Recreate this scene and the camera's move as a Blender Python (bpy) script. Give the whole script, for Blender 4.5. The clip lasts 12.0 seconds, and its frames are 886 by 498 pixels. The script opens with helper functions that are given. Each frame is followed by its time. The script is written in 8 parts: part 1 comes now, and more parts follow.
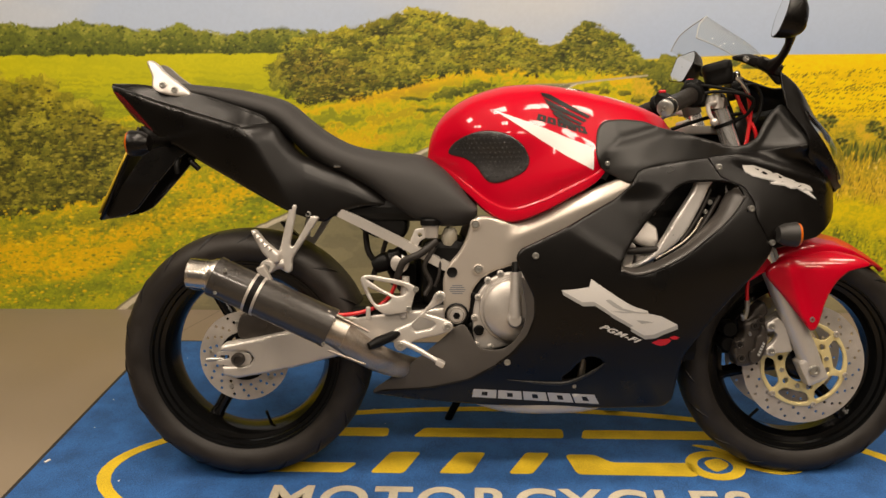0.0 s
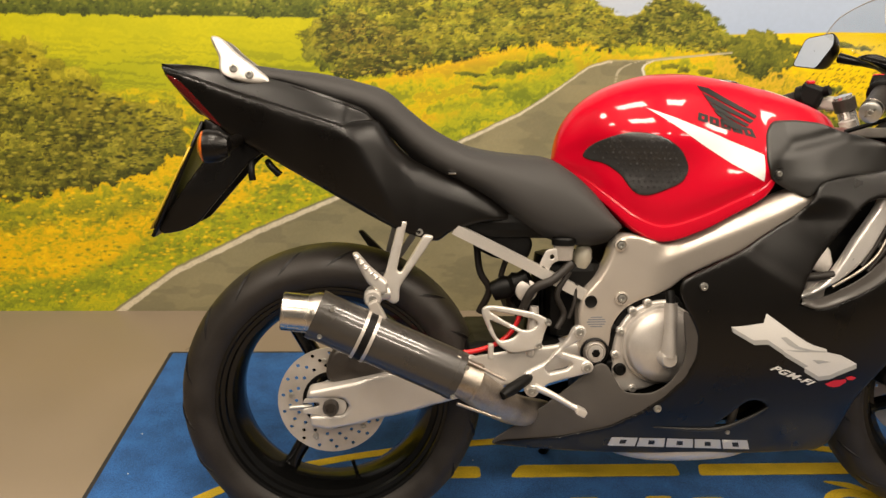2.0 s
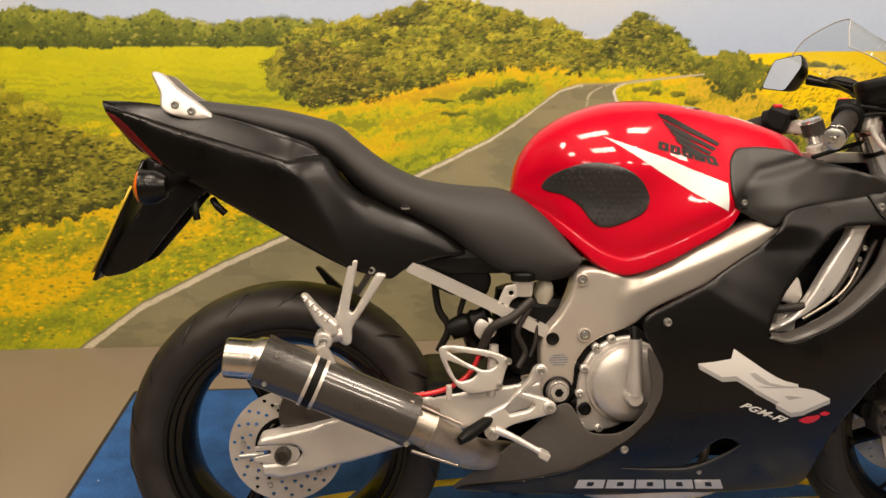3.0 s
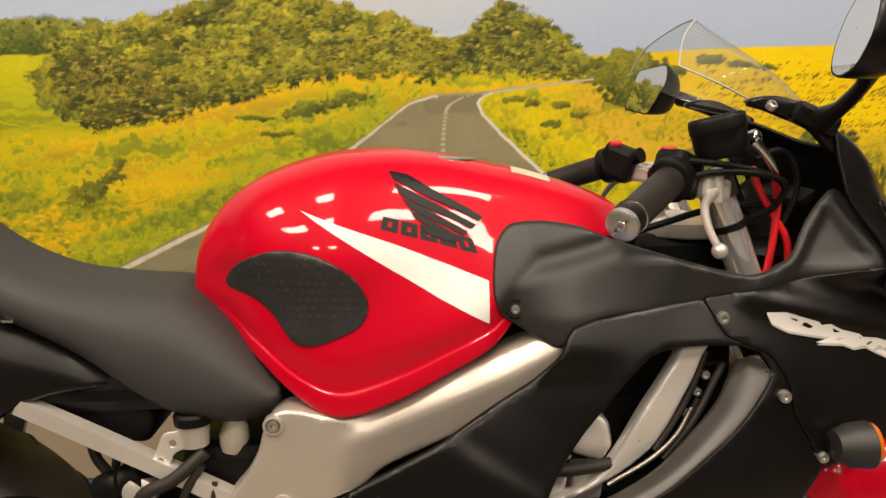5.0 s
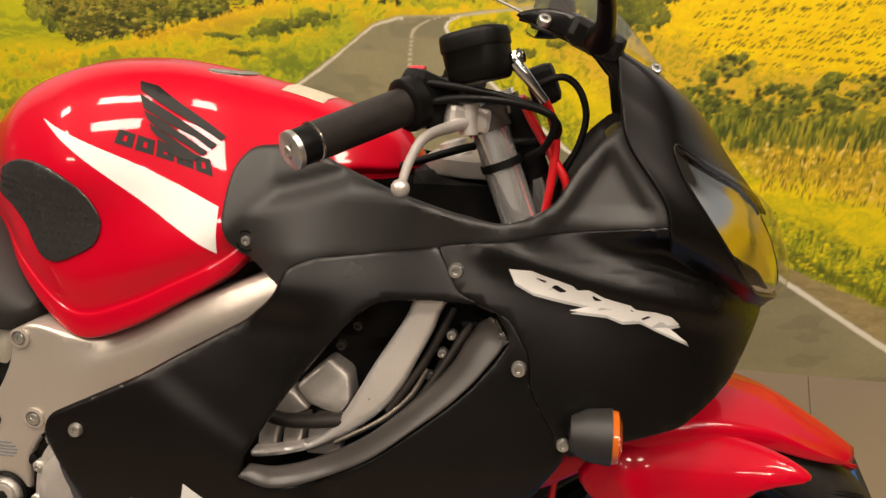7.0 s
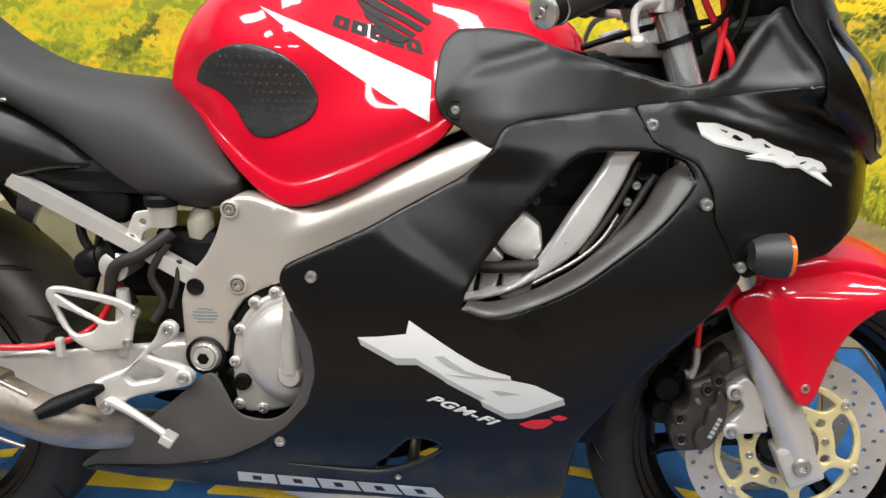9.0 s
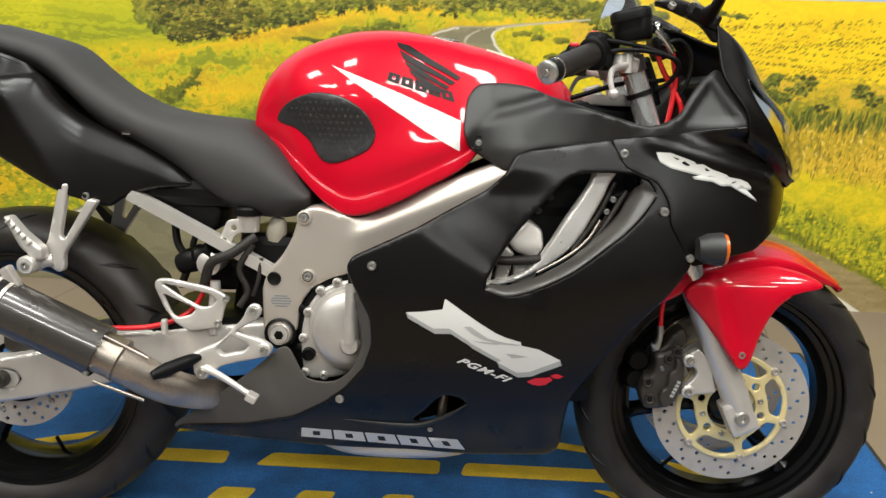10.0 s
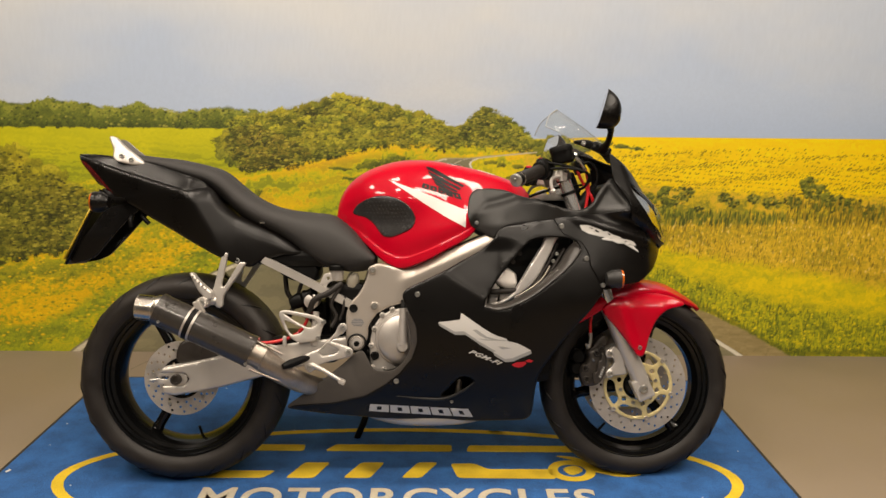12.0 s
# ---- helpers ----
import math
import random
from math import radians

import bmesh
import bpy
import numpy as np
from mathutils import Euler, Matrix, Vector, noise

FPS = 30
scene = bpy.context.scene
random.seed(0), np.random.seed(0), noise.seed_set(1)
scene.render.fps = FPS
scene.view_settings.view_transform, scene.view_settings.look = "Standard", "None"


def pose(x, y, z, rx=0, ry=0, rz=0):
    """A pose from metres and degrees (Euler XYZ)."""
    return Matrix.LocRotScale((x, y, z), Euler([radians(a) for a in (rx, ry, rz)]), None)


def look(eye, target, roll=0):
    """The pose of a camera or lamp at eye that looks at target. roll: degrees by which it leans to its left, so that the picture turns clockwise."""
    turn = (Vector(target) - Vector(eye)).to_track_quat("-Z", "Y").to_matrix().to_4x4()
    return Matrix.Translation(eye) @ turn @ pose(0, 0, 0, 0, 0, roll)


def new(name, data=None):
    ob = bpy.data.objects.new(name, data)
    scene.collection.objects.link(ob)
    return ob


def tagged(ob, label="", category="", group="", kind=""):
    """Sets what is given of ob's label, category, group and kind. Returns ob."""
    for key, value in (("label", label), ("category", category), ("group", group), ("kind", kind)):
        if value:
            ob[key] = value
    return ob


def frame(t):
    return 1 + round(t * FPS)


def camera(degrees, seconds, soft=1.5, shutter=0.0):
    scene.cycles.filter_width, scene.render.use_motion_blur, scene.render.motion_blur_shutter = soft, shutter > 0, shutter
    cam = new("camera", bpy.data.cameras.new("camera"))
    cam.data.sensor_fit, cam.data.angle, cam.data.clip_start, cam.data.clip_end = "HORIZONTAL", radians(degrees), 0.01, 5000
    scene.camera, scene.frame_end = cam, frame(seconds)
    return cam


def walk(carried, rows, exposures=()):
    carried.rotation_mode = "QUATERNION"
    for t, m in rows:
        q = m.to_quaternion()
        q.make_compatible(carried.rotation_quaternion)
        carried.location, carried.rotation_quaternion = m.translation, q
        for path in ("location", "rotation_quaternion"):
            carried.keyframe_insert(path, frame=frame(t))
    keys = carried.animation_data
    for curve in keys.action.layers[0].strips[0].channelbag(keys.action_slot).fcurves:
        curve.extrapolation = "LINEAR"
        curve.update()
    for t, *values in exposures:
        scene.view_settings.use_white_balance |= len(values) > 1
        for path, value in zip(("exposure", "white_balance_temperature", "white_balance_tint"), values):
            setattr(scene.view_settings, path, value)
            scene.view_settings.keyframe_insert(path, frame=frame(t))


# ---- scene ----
cam = camera(59.2, 12.0)
PATH = [
    (0, (-0.119, -1.825, 1.139), (-0.2, 0.086, 0.554), -0.6),
    (0.5, (-0.327, -1.676, 1.145), (-0.372, 0.213, 0.489), -0.4),
    (1, (-0.479, -1.559, 1.163), (-0.474, 0.315, 0.467), 0.1),
    (1.5, (-0.529, -1.502, 1.159), (-0.472, 0.368, 0.45), 0.8),
    (2, (-0.537, -1.469, 1.179), (-0.448, 0.402, 0.479), 1.1),
    (2.5, (-0.537, -1.459, 1.182), (-0.439, 0.421, 0.505), 0.9),
    (3, (-0.453, -1.405, 1.194), (-0.355, 0.482, 0.538), 0.1),
    (3.5, (-0.249, -1.311, 1.208), (-0.166, 0.58, 0.564), -1.1),
    (3.7, (-0.201, -1.282, 1.18), (-0.099, 0.622, 0.577), -1.4),
    (5.3, (0.192, -0.805, 1.212), (0.161, 1.058, 0.486), -1.0),
    (5.5, (0.274, -0.767, 1.214), (0.184, 1.093, 0.484), -0.8),
    (6, (0.474, -0.722, 1.22), (0.248, 1.119, 0.471), -0.9),
    (6.5, (0.559, -0.725, 1.216), (0.227, 1.086, 0.437), -1.1),
    (7, (0.569, -0.752, 1.149), (0.202, 1.024, 0.307), -1.4),
    (7.2, (0.571, -0.767, 1.106), (0.205, 0.996, 0.235), -1.6),
    (8.8, (0.323, -0.952, 1.049), (0.148, 0.843, 0.184), 0.1),
    (9, (0.263, -0.999, 1.067), (0.103, 0.798, 0.204), 0.2),
    (9.5, (0.209, -1.158, 1.109), (0.072, 0.659, 0.283), 0.6),
    (10, (0.196, -1.344, 1.123), (0.107, 0.512, 0.383), 1.2),
    (10.5, (0.125, -1.579, 1.158), (0.103, 0.312, 0.505), 1.3),
    (11, (0.07, -1.796, 1.182), (0.119, 0.117, 0.601), 1.4),
    (11.5, (0.063, -2.042, 1.192), (0.104, -0.106, 0.69), 1.2),
    (12, (0.067, -2.286, 1.201), (0.088, -0.33, 0.781), 0.6),
]
BALANCE = [
    (0, -0.20, 7400, 15), (0.5, 0.0, 7400, 15), (1, 0.13, 7300, 14), (2, 0.17, 7200, 13), (2.5, 0.15, 7400, 15), (3, 0.06, 7400, 16), (3.5, -0.03, 7300, 15),
    (5.5, -0.12, 7300, 14), (6, -0.17, 7400, 14), (6.5, -0.16, 7400, 14), (7, -0.07, 7200, 16), (9, 0.42, 5700, 8), (9.5, 0.30, 5700, 6), (10, 0.24, 5900, 6),
    (11, -0.03, 7200, 14), (12, -0.18, 7100, 14),
]
walk(cam, [(t, look(eye, target, roll)) for t, eye, target, roll in PATH], BALANCE)

# ---- light: a showroom with bright ceiling panels ----
scene.view_settings.exposure = 0.0
room_air = bpy.data.worlds.new("room_air")
scene.world = room_air
room_air.use_nodes = True
room_air.node_tree.nodes["Background"].inputs[0].default_value = (1.0, 0.95, 0.88, 1)
room_air.node_tree.nodes["Background"].inputs[1].default_value = 0.02


def ceiling_lamp(x, y, sx, sy, power):
    lamp = bpy.data.lights.new("ceiling_panel_light", "AREA")
    lamp.shape, lamp.size, lamp.size_y, lamp.energy = "RECTANGLE", sx, sy, power
    lamp.color = (1.0, 0.93, 0.82)
    ob = new("ceiling_panel_light", lamp)
    ob.location = (x, y, 2.735)
    return ob


LAMPS = [(x, y) for y in (-2.60, -1.15, -0.28) for x in (-2.1, -0.7, 0.7, 2.1)]
for lx, ly in LAMPS:
    ceiling_lamp(lx, ly, 0.58, 0.28, 22.0)

# ---- materials ----
def shader(name, colour, rough=0.5, metal=0.0, grain=0.0, grain_size=200.0, stain=0.0, stain_size=8.0, bump=0.0,
           bump_size=None, coat=0.0, spread=0.0, spec=0.5):
    """A Principled material: fine grain and broad stains vary colour and roughness, a noise gives relief."""
    m = bpy.data.materials.new(name)
    m.use_nodes = True
    nt = m.node_tree
    b = nt.nodes["Principled BSDF"]
    b.inputs["Metallic"].default_value = metal
    b.inputs["Coat Weight"].default_value = coat
    b.inputs["Specular IOR Level"].default_value = spec
    b.inputs["Coat Roughness"].default_value = 0.04
    pos = nt.nodes.new("ShaderNodeTexCoord").outputs["Object"]

    def noise_tex(size, detail):
        n = nt.nodes.new("ShaderNodeTexNoise")
        n.inputs["Scale"].default_value, n.inputs["Detail"].default_value = size, detail
        nt.links.new(pos, n.inputs["Vector"])
        return n.outputs["Fac"]

    fine, broad = noise_tex(grain_size, 4), noise_tex(stain_size, 5)
    value = None
    for fac, amount in ((fine, grain), (broad, stain)):
        r = nt.nodes.new("ShaderNodeMapRange")
        r.inputs["From Min"].default_value, r.inputs["From Max"].default_value = 0.25, 0.75
        r.inputs["To Min"].default_value, r.inputs["To Max"].default_value = 1 - amount, 1 + amount
        nt.links.new(fac, r.inputs["Value"])
        if value is None:
            value = r.outputs[0]
        else:
            mul = nt.nodes.new("ShaderNodeMath")
            mul.operation = "MULTIPLY"
            nt.links.new(value, mul.inputs[0])
            nt.links.new(r.outputs[0], mul.inputs[1])
            value = mul.outputs[0]
    mix = nt.nodes.new("ShaderNodeVectorMath")
    mix.operation = "SCALE"
    mix.inputs[0].default_value = colour[:3]
    nt.links.new(value, mix.inputs["Scale"])
    nt.links.new(mix.outputs[0], b.inputs["Base Color"])
    rr = nt.nodes.new("ShaderNodeMapRange")
    rr.inputs["From Min"].default_value, rr.inputs["From Max"].default_value = 0.3, 0.7
    rr.inputs["To Min"].default_value = max(0.0, rough - spread)
    rr.inputs["To Max"].default_value = min(1.0, rough + spread)
    nt.links.new(broad, rr.inputs["Value"])
    nt.links.new(rr.outputs[0], b.inputs["Roughness"])
    if bump:
        bp = nt.nodes.new("ShaderNodeBump")
        bp.inputs["Strength"].default_value = bump
        bp.inputs["Distance"].default_value = 0.002
        nt.links.new(noise_tex(bump_size, 3) if bump_size else fine, bp.inputs["Height"])
        nt.links.new(bp.outputs[0], b.inputs["Normal"])
        nt.links.new(bp.outputs[0], b.inputs["Coat Normal"])
    return m


def clear(name, tint=(1, 1, 1), gloss=1.0, haze=0.0):
    """Thin clear plastic: light passes straight through, with a mirror gloss that grows at a slant."""
    m = bpy.data.materials.new(name)
    m.use_nodes = True
    nt = m.node_tree
    nt.nodes.remove(nt.nodes["Principled BSDF"])
    see, shine, mix, facing = (nt.nodes.new(k) for k in ("ShaderNodeBsdfTransparent", "ShaderNodeBsdfGlossy", "ShaderNodeMixShader", "ShaderNodeLayerWeight"))
    see.inputs[0].default_value = (*tint, 1)
    shine.inputs["Roughness"].default_value = 0.03
    shine.inputs["Color"].default_value = (gloss, gloss, gloss, 1)
    facing.inputs["Blend"].default_value = 0.5
    steep, amount = nt.nodes.new("ShaderNodeMath"), nt.nodes.new("ShaderNodeMath")
    steep.operation, amount.operation = "POWER", "MULTIPLY_ADD"
    steep.inputs[1].default_value = 5.0
    amount.inputs[1].default_value, amount.inputs[2].default_value = 0.6, 0.03
    nt.links.new(facing.outputs["Facing"], steep.inputs[0])
    nt.links.new(steep.outputs[0], amount.inputs[0])
    nt.links.new(amount.outputs[0], mix.inputs[0])
    nt.links.new(see.outputs[0], mix.inputs[1])
    nt.links.new(shine.outputs[0], mix.inputs[2])
    # Milky reflection painted in: the worn mix adds pale diffuse by haze.
    milky, worn = nt.nodes.new("ShaderNodeBsdfDiffuse"), nt.nodes.new("ShaderNodeMixShader")
    milky.inputs[0].default_value = (0.8, 0.79, 0.76, 1)
    worn.inputs[0].default_value = haze
    nt.links.new(mix.outputs[0], worn.inputs[1])
    nt.links.new(milky.outputs[0], worn.inputs[2])
    nt.links.new(worn.outputs[0], nt.nodes["Material Output"].inputs[0])
    return m


RED = shader("red_gloss_paint", (0.45, 0.0010, 0.014), 0.35, 0, 0.03, 900, 0.04, 6, 0.05, 38, coat=0.6, spread=0.03, spec=0.08)
BLACK = shader("satin_black_plastic", (0.0032, 0.0026, 0.0022), 0.31, 0, 0.12, 700, 0.14, 9, 0.04, 900, spread=0.06, spec=0.28)
MATT = shader("dark_grey_moulded_plastic", (0.0145, 0.0138, 0.0130), 0.46, 0, 0.15, 800, 0.12, 8, 0.10, 1100, spread=0.06, spec=0.45)
FLANK = shader("faded_bare_grey_plastic", (0.058, 0.051, 0.045), 0.5, 0, 0.12, 800, 0.14, 8, 0.08, 1000, spread=0.06, spec=0.4)
LIP = shader("smooth_grey_black_plastic", (0.036, 0.032, 0.029), 0.34, 0, 0.12, 800, 0.14, 8, 0.05, 1000, spread=0.06, spec=0.45)
SEAT = shader("grey_black_seat_vinyl", (0.028, 0.026, 0.025), 0.62, 0, 0.15, 900, 0.08, 10, 0.25, 1400, spread=0.05, spec=0.4)
RUBBER = shader("tyre_rubber", (0.0165, 0.0135, 0.0115), 0.52, 0, 0.2, 300, 0.3, 18, 0.15, 500, spread=0.12, spec=0.32)
GLOSS = shader("gloss_black_paint", (0.003, 0.003, 0.003), 0.16, 0, 0.05, 500, 0.1, 12, spread=0.05, spec=0.32)
DARK = shader("dark_engine_plastic", (0.0030, 0.0028, 0.0026), 0.48, 0, 0.2, 300, 0.3, 15, 0.1, 300, spread=0.12, spec=0.16)
ALLOY = shader("silver_frame_paint", (0.50, 0.445, 0.39), 0.34, 0.6, 0.05, 600, 0.06, 7, 0.04, 700, spread=0.05)
SWING = shader("bare_aluminium", (0.58, 0.545, 0.505), 0.36, 0.55, 0.05, 500, 0.06, 9, 0.04, 500, spread=0.06)
CAST = shader("cast_aluminium", (0.52, 0.485, 0.45), 0.40, 0.6, 0.08, 500, 0.1, 14, 0.12, 500, spread=0.08)
STEEL = shader("brushed_steel", (0.55, 0.51, 0.46), 0.27, 1.0, 0.08, 400, 0.1, 20, 0.04, 600, spread=0.08)
DULL = shader("dull_exhaust_steel", (0.40, 0.35, 0.30), 0.42, 1.0, 0.12, 300, 0.25, 16, 0.06, 300, spread=0.1)
CHROME = shader("chrome", (0.75, 0.74, 0.72), 0.1, 1.0, 0.02, 300, 0.05, 20, spread=0.03)
STANCHION = shader("satin_fork_tube", (0.80, 0.78, 0.76), 0.15, 0.8, 0.04, 400, 0.06, 20, spread=0.04)
BARMETAL = shader("polished_hanger_alloy", (0.72, 0.69, 0.66), 0.30, 0.6, 0.04, 400, 0.06, 20, spread=0.05)
DISC = shader("brake_disc_steel", (0.52, 0.48, 0.44), 0.36, 0.6, 0.06, 700, 0.12, 25, 0.03, 900, spread=0.08)
GOLD = shader("gold_anodised_carrier", (0.80, 0.67, 0.34), 0.38, 0.45, 0.05, 500, 0.1, 20, spread=0.05)
WHITE = shader("white_vinyl_graphic", (0.62, 0.605, 0.58), 0.4, 0, 0.03, 400, 0.05, 10)
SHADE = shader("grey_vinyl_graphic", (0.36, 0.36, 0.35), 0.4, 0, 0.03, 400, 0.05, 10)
INK = shader("black_vinyl_graphic", (0.004, 0.003, 0.003), 0.5, 0, 0.05, 400, 0.05, 10, spec=0.25)
GREYINK = shader("blue_grey_sticker_print", (0.16, 0.17, 0.19), 0.4, 0, 0.05, 400, 0.05, 10)
REDINK = shader("red_vinyl_graphic", (0.55, 0.01, 0.02), 0.4, 0, 0.03, 400, 0.05, 10)
PAD = shader("rubber_tank_pad", (0.021, 0.020, 0.020), 0.24, 0, 0.2, 500, 0.1, 20, 0.3, 700, spread=0.08)
ORANGE = shader("amber_indicator_lens", (0.50, 0.10, 0.008), 0.15, 0, 0.05, 300, 0.05, 20, coat=0.6)
REDLENS = shader("red_tail_lamp_lens", (0.07, 0.004, 0.004), 0.12, 0, 0.05, 300, 0.05, 20, coat=0.6)
REDCABLE = shader("red_brake_hose", (0.55, 0.008, 0.012), 0.35, 0, 0.05, 300, 0.05, 20, coat=0.3)
NICKEL = shader("zinc_bolt", (0.5, 0.49, 0.46), 0.32, 0.9, 0.1, 500, 0.15, 40)
CALIPER = shader("grey_black_caliper", (0.046, 0.039, 0.034), 0.40, 0.3, 0.12, 400, 0.2, 30, 0.1, 400, spread=0.08)
BOTTLE = shader("yellowed_translucent_plastic", (0.34, 0.31, 0.25), 0.35, 0, 0.05, 300, 0.15, 30)
RIM = shader("clear_plastic_edge", (0.34, 0.35, 0.34), 0.25, 0, 0.03, 300, 0.05, 20)
GLASS = clear("clear_screen_plastic", (0.90, 0.91, 0.89), gloss=0.5, haze=0.05)
LENS = clear("headlamp_lens", (0.92, 0.92, 0.9))
MIRROR = shader("mirror_glass", (0.75, 0.78, 0.82), 0.02, 1.0)
YELLOWPLATE = shader("yellow_plate", (0.50, 0.33, 0.02), 0.45, 0, 0.05, 300, 0.05, 12)

# ---- geometry helpers ----
from mathutils.bvhtree import BVHTree
from mathutils.geometry import delaunay_2d_cdt


def mesh_of(name, verts, faces, mat, smooth=True, angle=40):
    me = bpy.data.meshes.new(name)
    me.from_pydata([tuple(map(float, v)) for v in verts], [], faces)
    me.validate()
    me.materials.append(mat)
    bm = bmesh.new()
    bm.from_mesh(me)
    bmesh.ops.remove_doubles(bm, verts=bm.verts, dist=1e-6)
    bmesh.ops.recalc_face_normals(bm, faces=bm.faces)
    for e in bm.edges:
        e.smooth = smooth and (len(e.link_faces) != 2 or e.calc_face_angle(0) < radians(angle))
    for f in bm.faces:
        f.smooth = smooth
    bm.to_mesh(me)
    bm.free()
    return me


def part(name, me, parent, label=""):
    ob = new(name, me)
    ob.parent = parent
    return tagged(ob, label)


def curve(pts, n=6, closed=False):
    """Points on a Catmull-Rom curve through pts, n to each span."""
    p = np.array(pts, float)
    k = len(p)
    q = np.vstack([p[-1:], p, p[:2]]) if closed else np.vstack([2 * p[:1] - p[1:2], p, 2 * p[-1:] - p[-2:-1]])
    out = []
    for i in range(k if closed else k - 1):
        a, b, c, d = q[i:i + 4]
        for t in np.arange(n) / n:
            out.append(0.5 * (2 * b + (c - a) * t + (2 * a - 5 * b + 4 * c - d) * t * t + (3 * b - a - 3 * c + d) * t ** 3))
    if not closed:
        out.append(p[-1])
    return np.array(out)


def rounded(pts, r=0.006, n=4):
    """A closed outline with straight sides and corners rounded to about r."""
    p = np.array(pts, float)
    out = []
    for i in range(len(p)):
        a, b, c = p[i - 1], p[i], p[(i + 1) % len(p)]
        la, lc = np.linalg.norm(a - b), np.linalg.norm(c - b)
        u, v = b + (a - b) * min(r / la, 0.45), b + (c - b) * min(r / lc, 0.45)
        for t in np.linspace(0, 1, n):
            out.append((1 - t) ** 2 * u + 2 * t * (1 - t) * b + t * t * v)
    return np.array(out)


def inside(p, loop):
    x, y = p[:, :1], p[:, 1:]
    a, b = loop, np.roll(loop, -1, 0)
    with np.errstate(divide="ignore", invalid="ignore"):
        cross = ((a[:, 1] > y) != (b[:, 1] > y)) & (x < (b[:, 0] - a[:, 0]) * (y - a[:, 1]) / (b[:, 1] - a[:, 1]) + a[:, 0])
    return cross.sum(1) % 2 == 1


def edge_distance(p, loops):
    best = np.full(len(p), 1e9)
    for loop in loops:
        a, b = loop, np.roll(loop, -1, 0)
        ab = b - a
        t = ((p[:, None] - a) * ab).sum(2) / np.maximum((ab * ab).sum(1), 1e-12)
        near = a + np.clip(t, 0, 1)[..., None] * ab
        best = np.minimum(best, np.sqrt(((p[:, None] - near) ** 2).sum(2)).min(1))
    return best


def even(loop, step):
    """The closed loop with long sides cut to about step."""
    out = []
    for a, b in zip(loop, np.roll(loop, -1, 0)):
        k = max(1, int(np.ceil(np.linalg.norm(b - a) / step)))
        out += [a + (b - a) * i / k for i in range(k)]
    return np.array(out)


def sheet(name, outline, f, mat, thick=0.004, holes=(), step=0.012, roll=0.004, side=-1, angle=50):
    """A curved plate: its outline in side view (x, z), at the half width f(x, z), with rolled edges and a thickness inwards."""
    loops = [even(np.array(l, float), step) for l in (outline, *holes)]
    lo, hi = loops[0].min(0), loops[0].max(0)
    gx, gz = np.meshgrid(np.arange(lo[0], hi[0], step), np.arange(lo[1], hi[1], step))
    gx = gx + (np.arange(gx.shape[0]) % 2)[:, None] * step / 2
    grid = np.stack([gx.ravel(), gz.ravel()], 1)
    rings = []
    for l in loops:
        if roll:
            ab = np.roll(l, -1, 0) - np.roll(l, 1, 0)
            nrm = np.stack([-ab[:, 1], ab[:, 0]], 1) / np.maximum(np.linalg.norm(ab, axis=1), 1e-9)[:, None]
            for k in (0.35, 1.0):
                for sgn in (-1, 1):
                    rings.append(l + sgn * nrm * roll * k)
    inner = np.vstack([grid, *rings]) if rings else grid
    keep = inside(inner, loops[0])
    for h in loops[1:]:
        keep &= ~inside(inner, h)
    inner = inner[keep]
    d = edge_distance(inner, loops)
    inner = inner[d > (min(0.3 * roll, 0.35 * step) if roll else 0.4 * step)]
    pts, edges = [], []
    for l in loops:
        k = len(pts)
        pts += [Vector(p) for p in l]
        edges += [(k + i, k + (i + 1) % len(l)) for i in range(len(l))]
    pts += [Vector(p) for p in inner]
    v, _, tris, *_ = delaunay_2d_cdt(pts, edges, [], 0, 1e-6)
    v = np.array([tuple(p) for p in v])
    mid = np.array([v[list(t)].mean(0) for t in tris])
    ok = inside(mid, loops[0])
    for h in loops[1:]:
        ok &= ~inside(mid, h)
    tris = [list(t) for t, o in zip(tris, ok) if o]
    d = np.minimum(edge_distance(v, loops), roll) if roll else np.zeros(len(v))
    w = np.array([f(x, z) for x, z in v]) - ((roll - np.sqrt(np.maximum(0, roll ** 2 - (roll - d) ** 2))) if roll else 0)
    base = np.array([f(x, z) for x, z in v]) - max(thick, roll)
    n = len(v)
    verts = [(x, side * y, z) for (x, z), y in zip(v, w)] + [(x, side * y, z) for (x, z), y in zip(v, base)]
    count = {}
    for t in tris:
        for i in range(3):
            e = (t[i], t[(i + 1) % 3])
            count[tuple(sorted(e))] = None if tuple(sorted(e)) in count else e
    faces = tris + [[n + i for i in reversed(t)] for t in tris]
    faces += [[e[1], e[0], n + e[0], n + e[1]] for e in count.values() if e]
    return mesh_of(name, verts, faces, mat, angle=angle)


def grid_faces(nu, nv, wrap=False):
    return [[i * nv + j, i * nv + (j + 1) % nv, (i + 1) * nv + (j + 1) % nv, (i + 1) * nv + j]
            for i in range(nu - 1) for j in range(nv if wrap else nv - 1)]


def skin(rows, n=6, m=6, mirror=True):
    """A smooth net through rows of points; mirrored over y = 0 when the rows end on the middle plane."""
    net = np.array([curve(r, m) for r in np.array(rows, float)])
    net = np.swapaxes(np.array([curve(c, n) for c in np.swapaxes(net, 0, 1)]), 0, 1)
    if mirror:
        other = net[:, -2::-1].copy()
        other[..., 1] *= -1
        net = np.concatenate([net, other], 1)
    return net


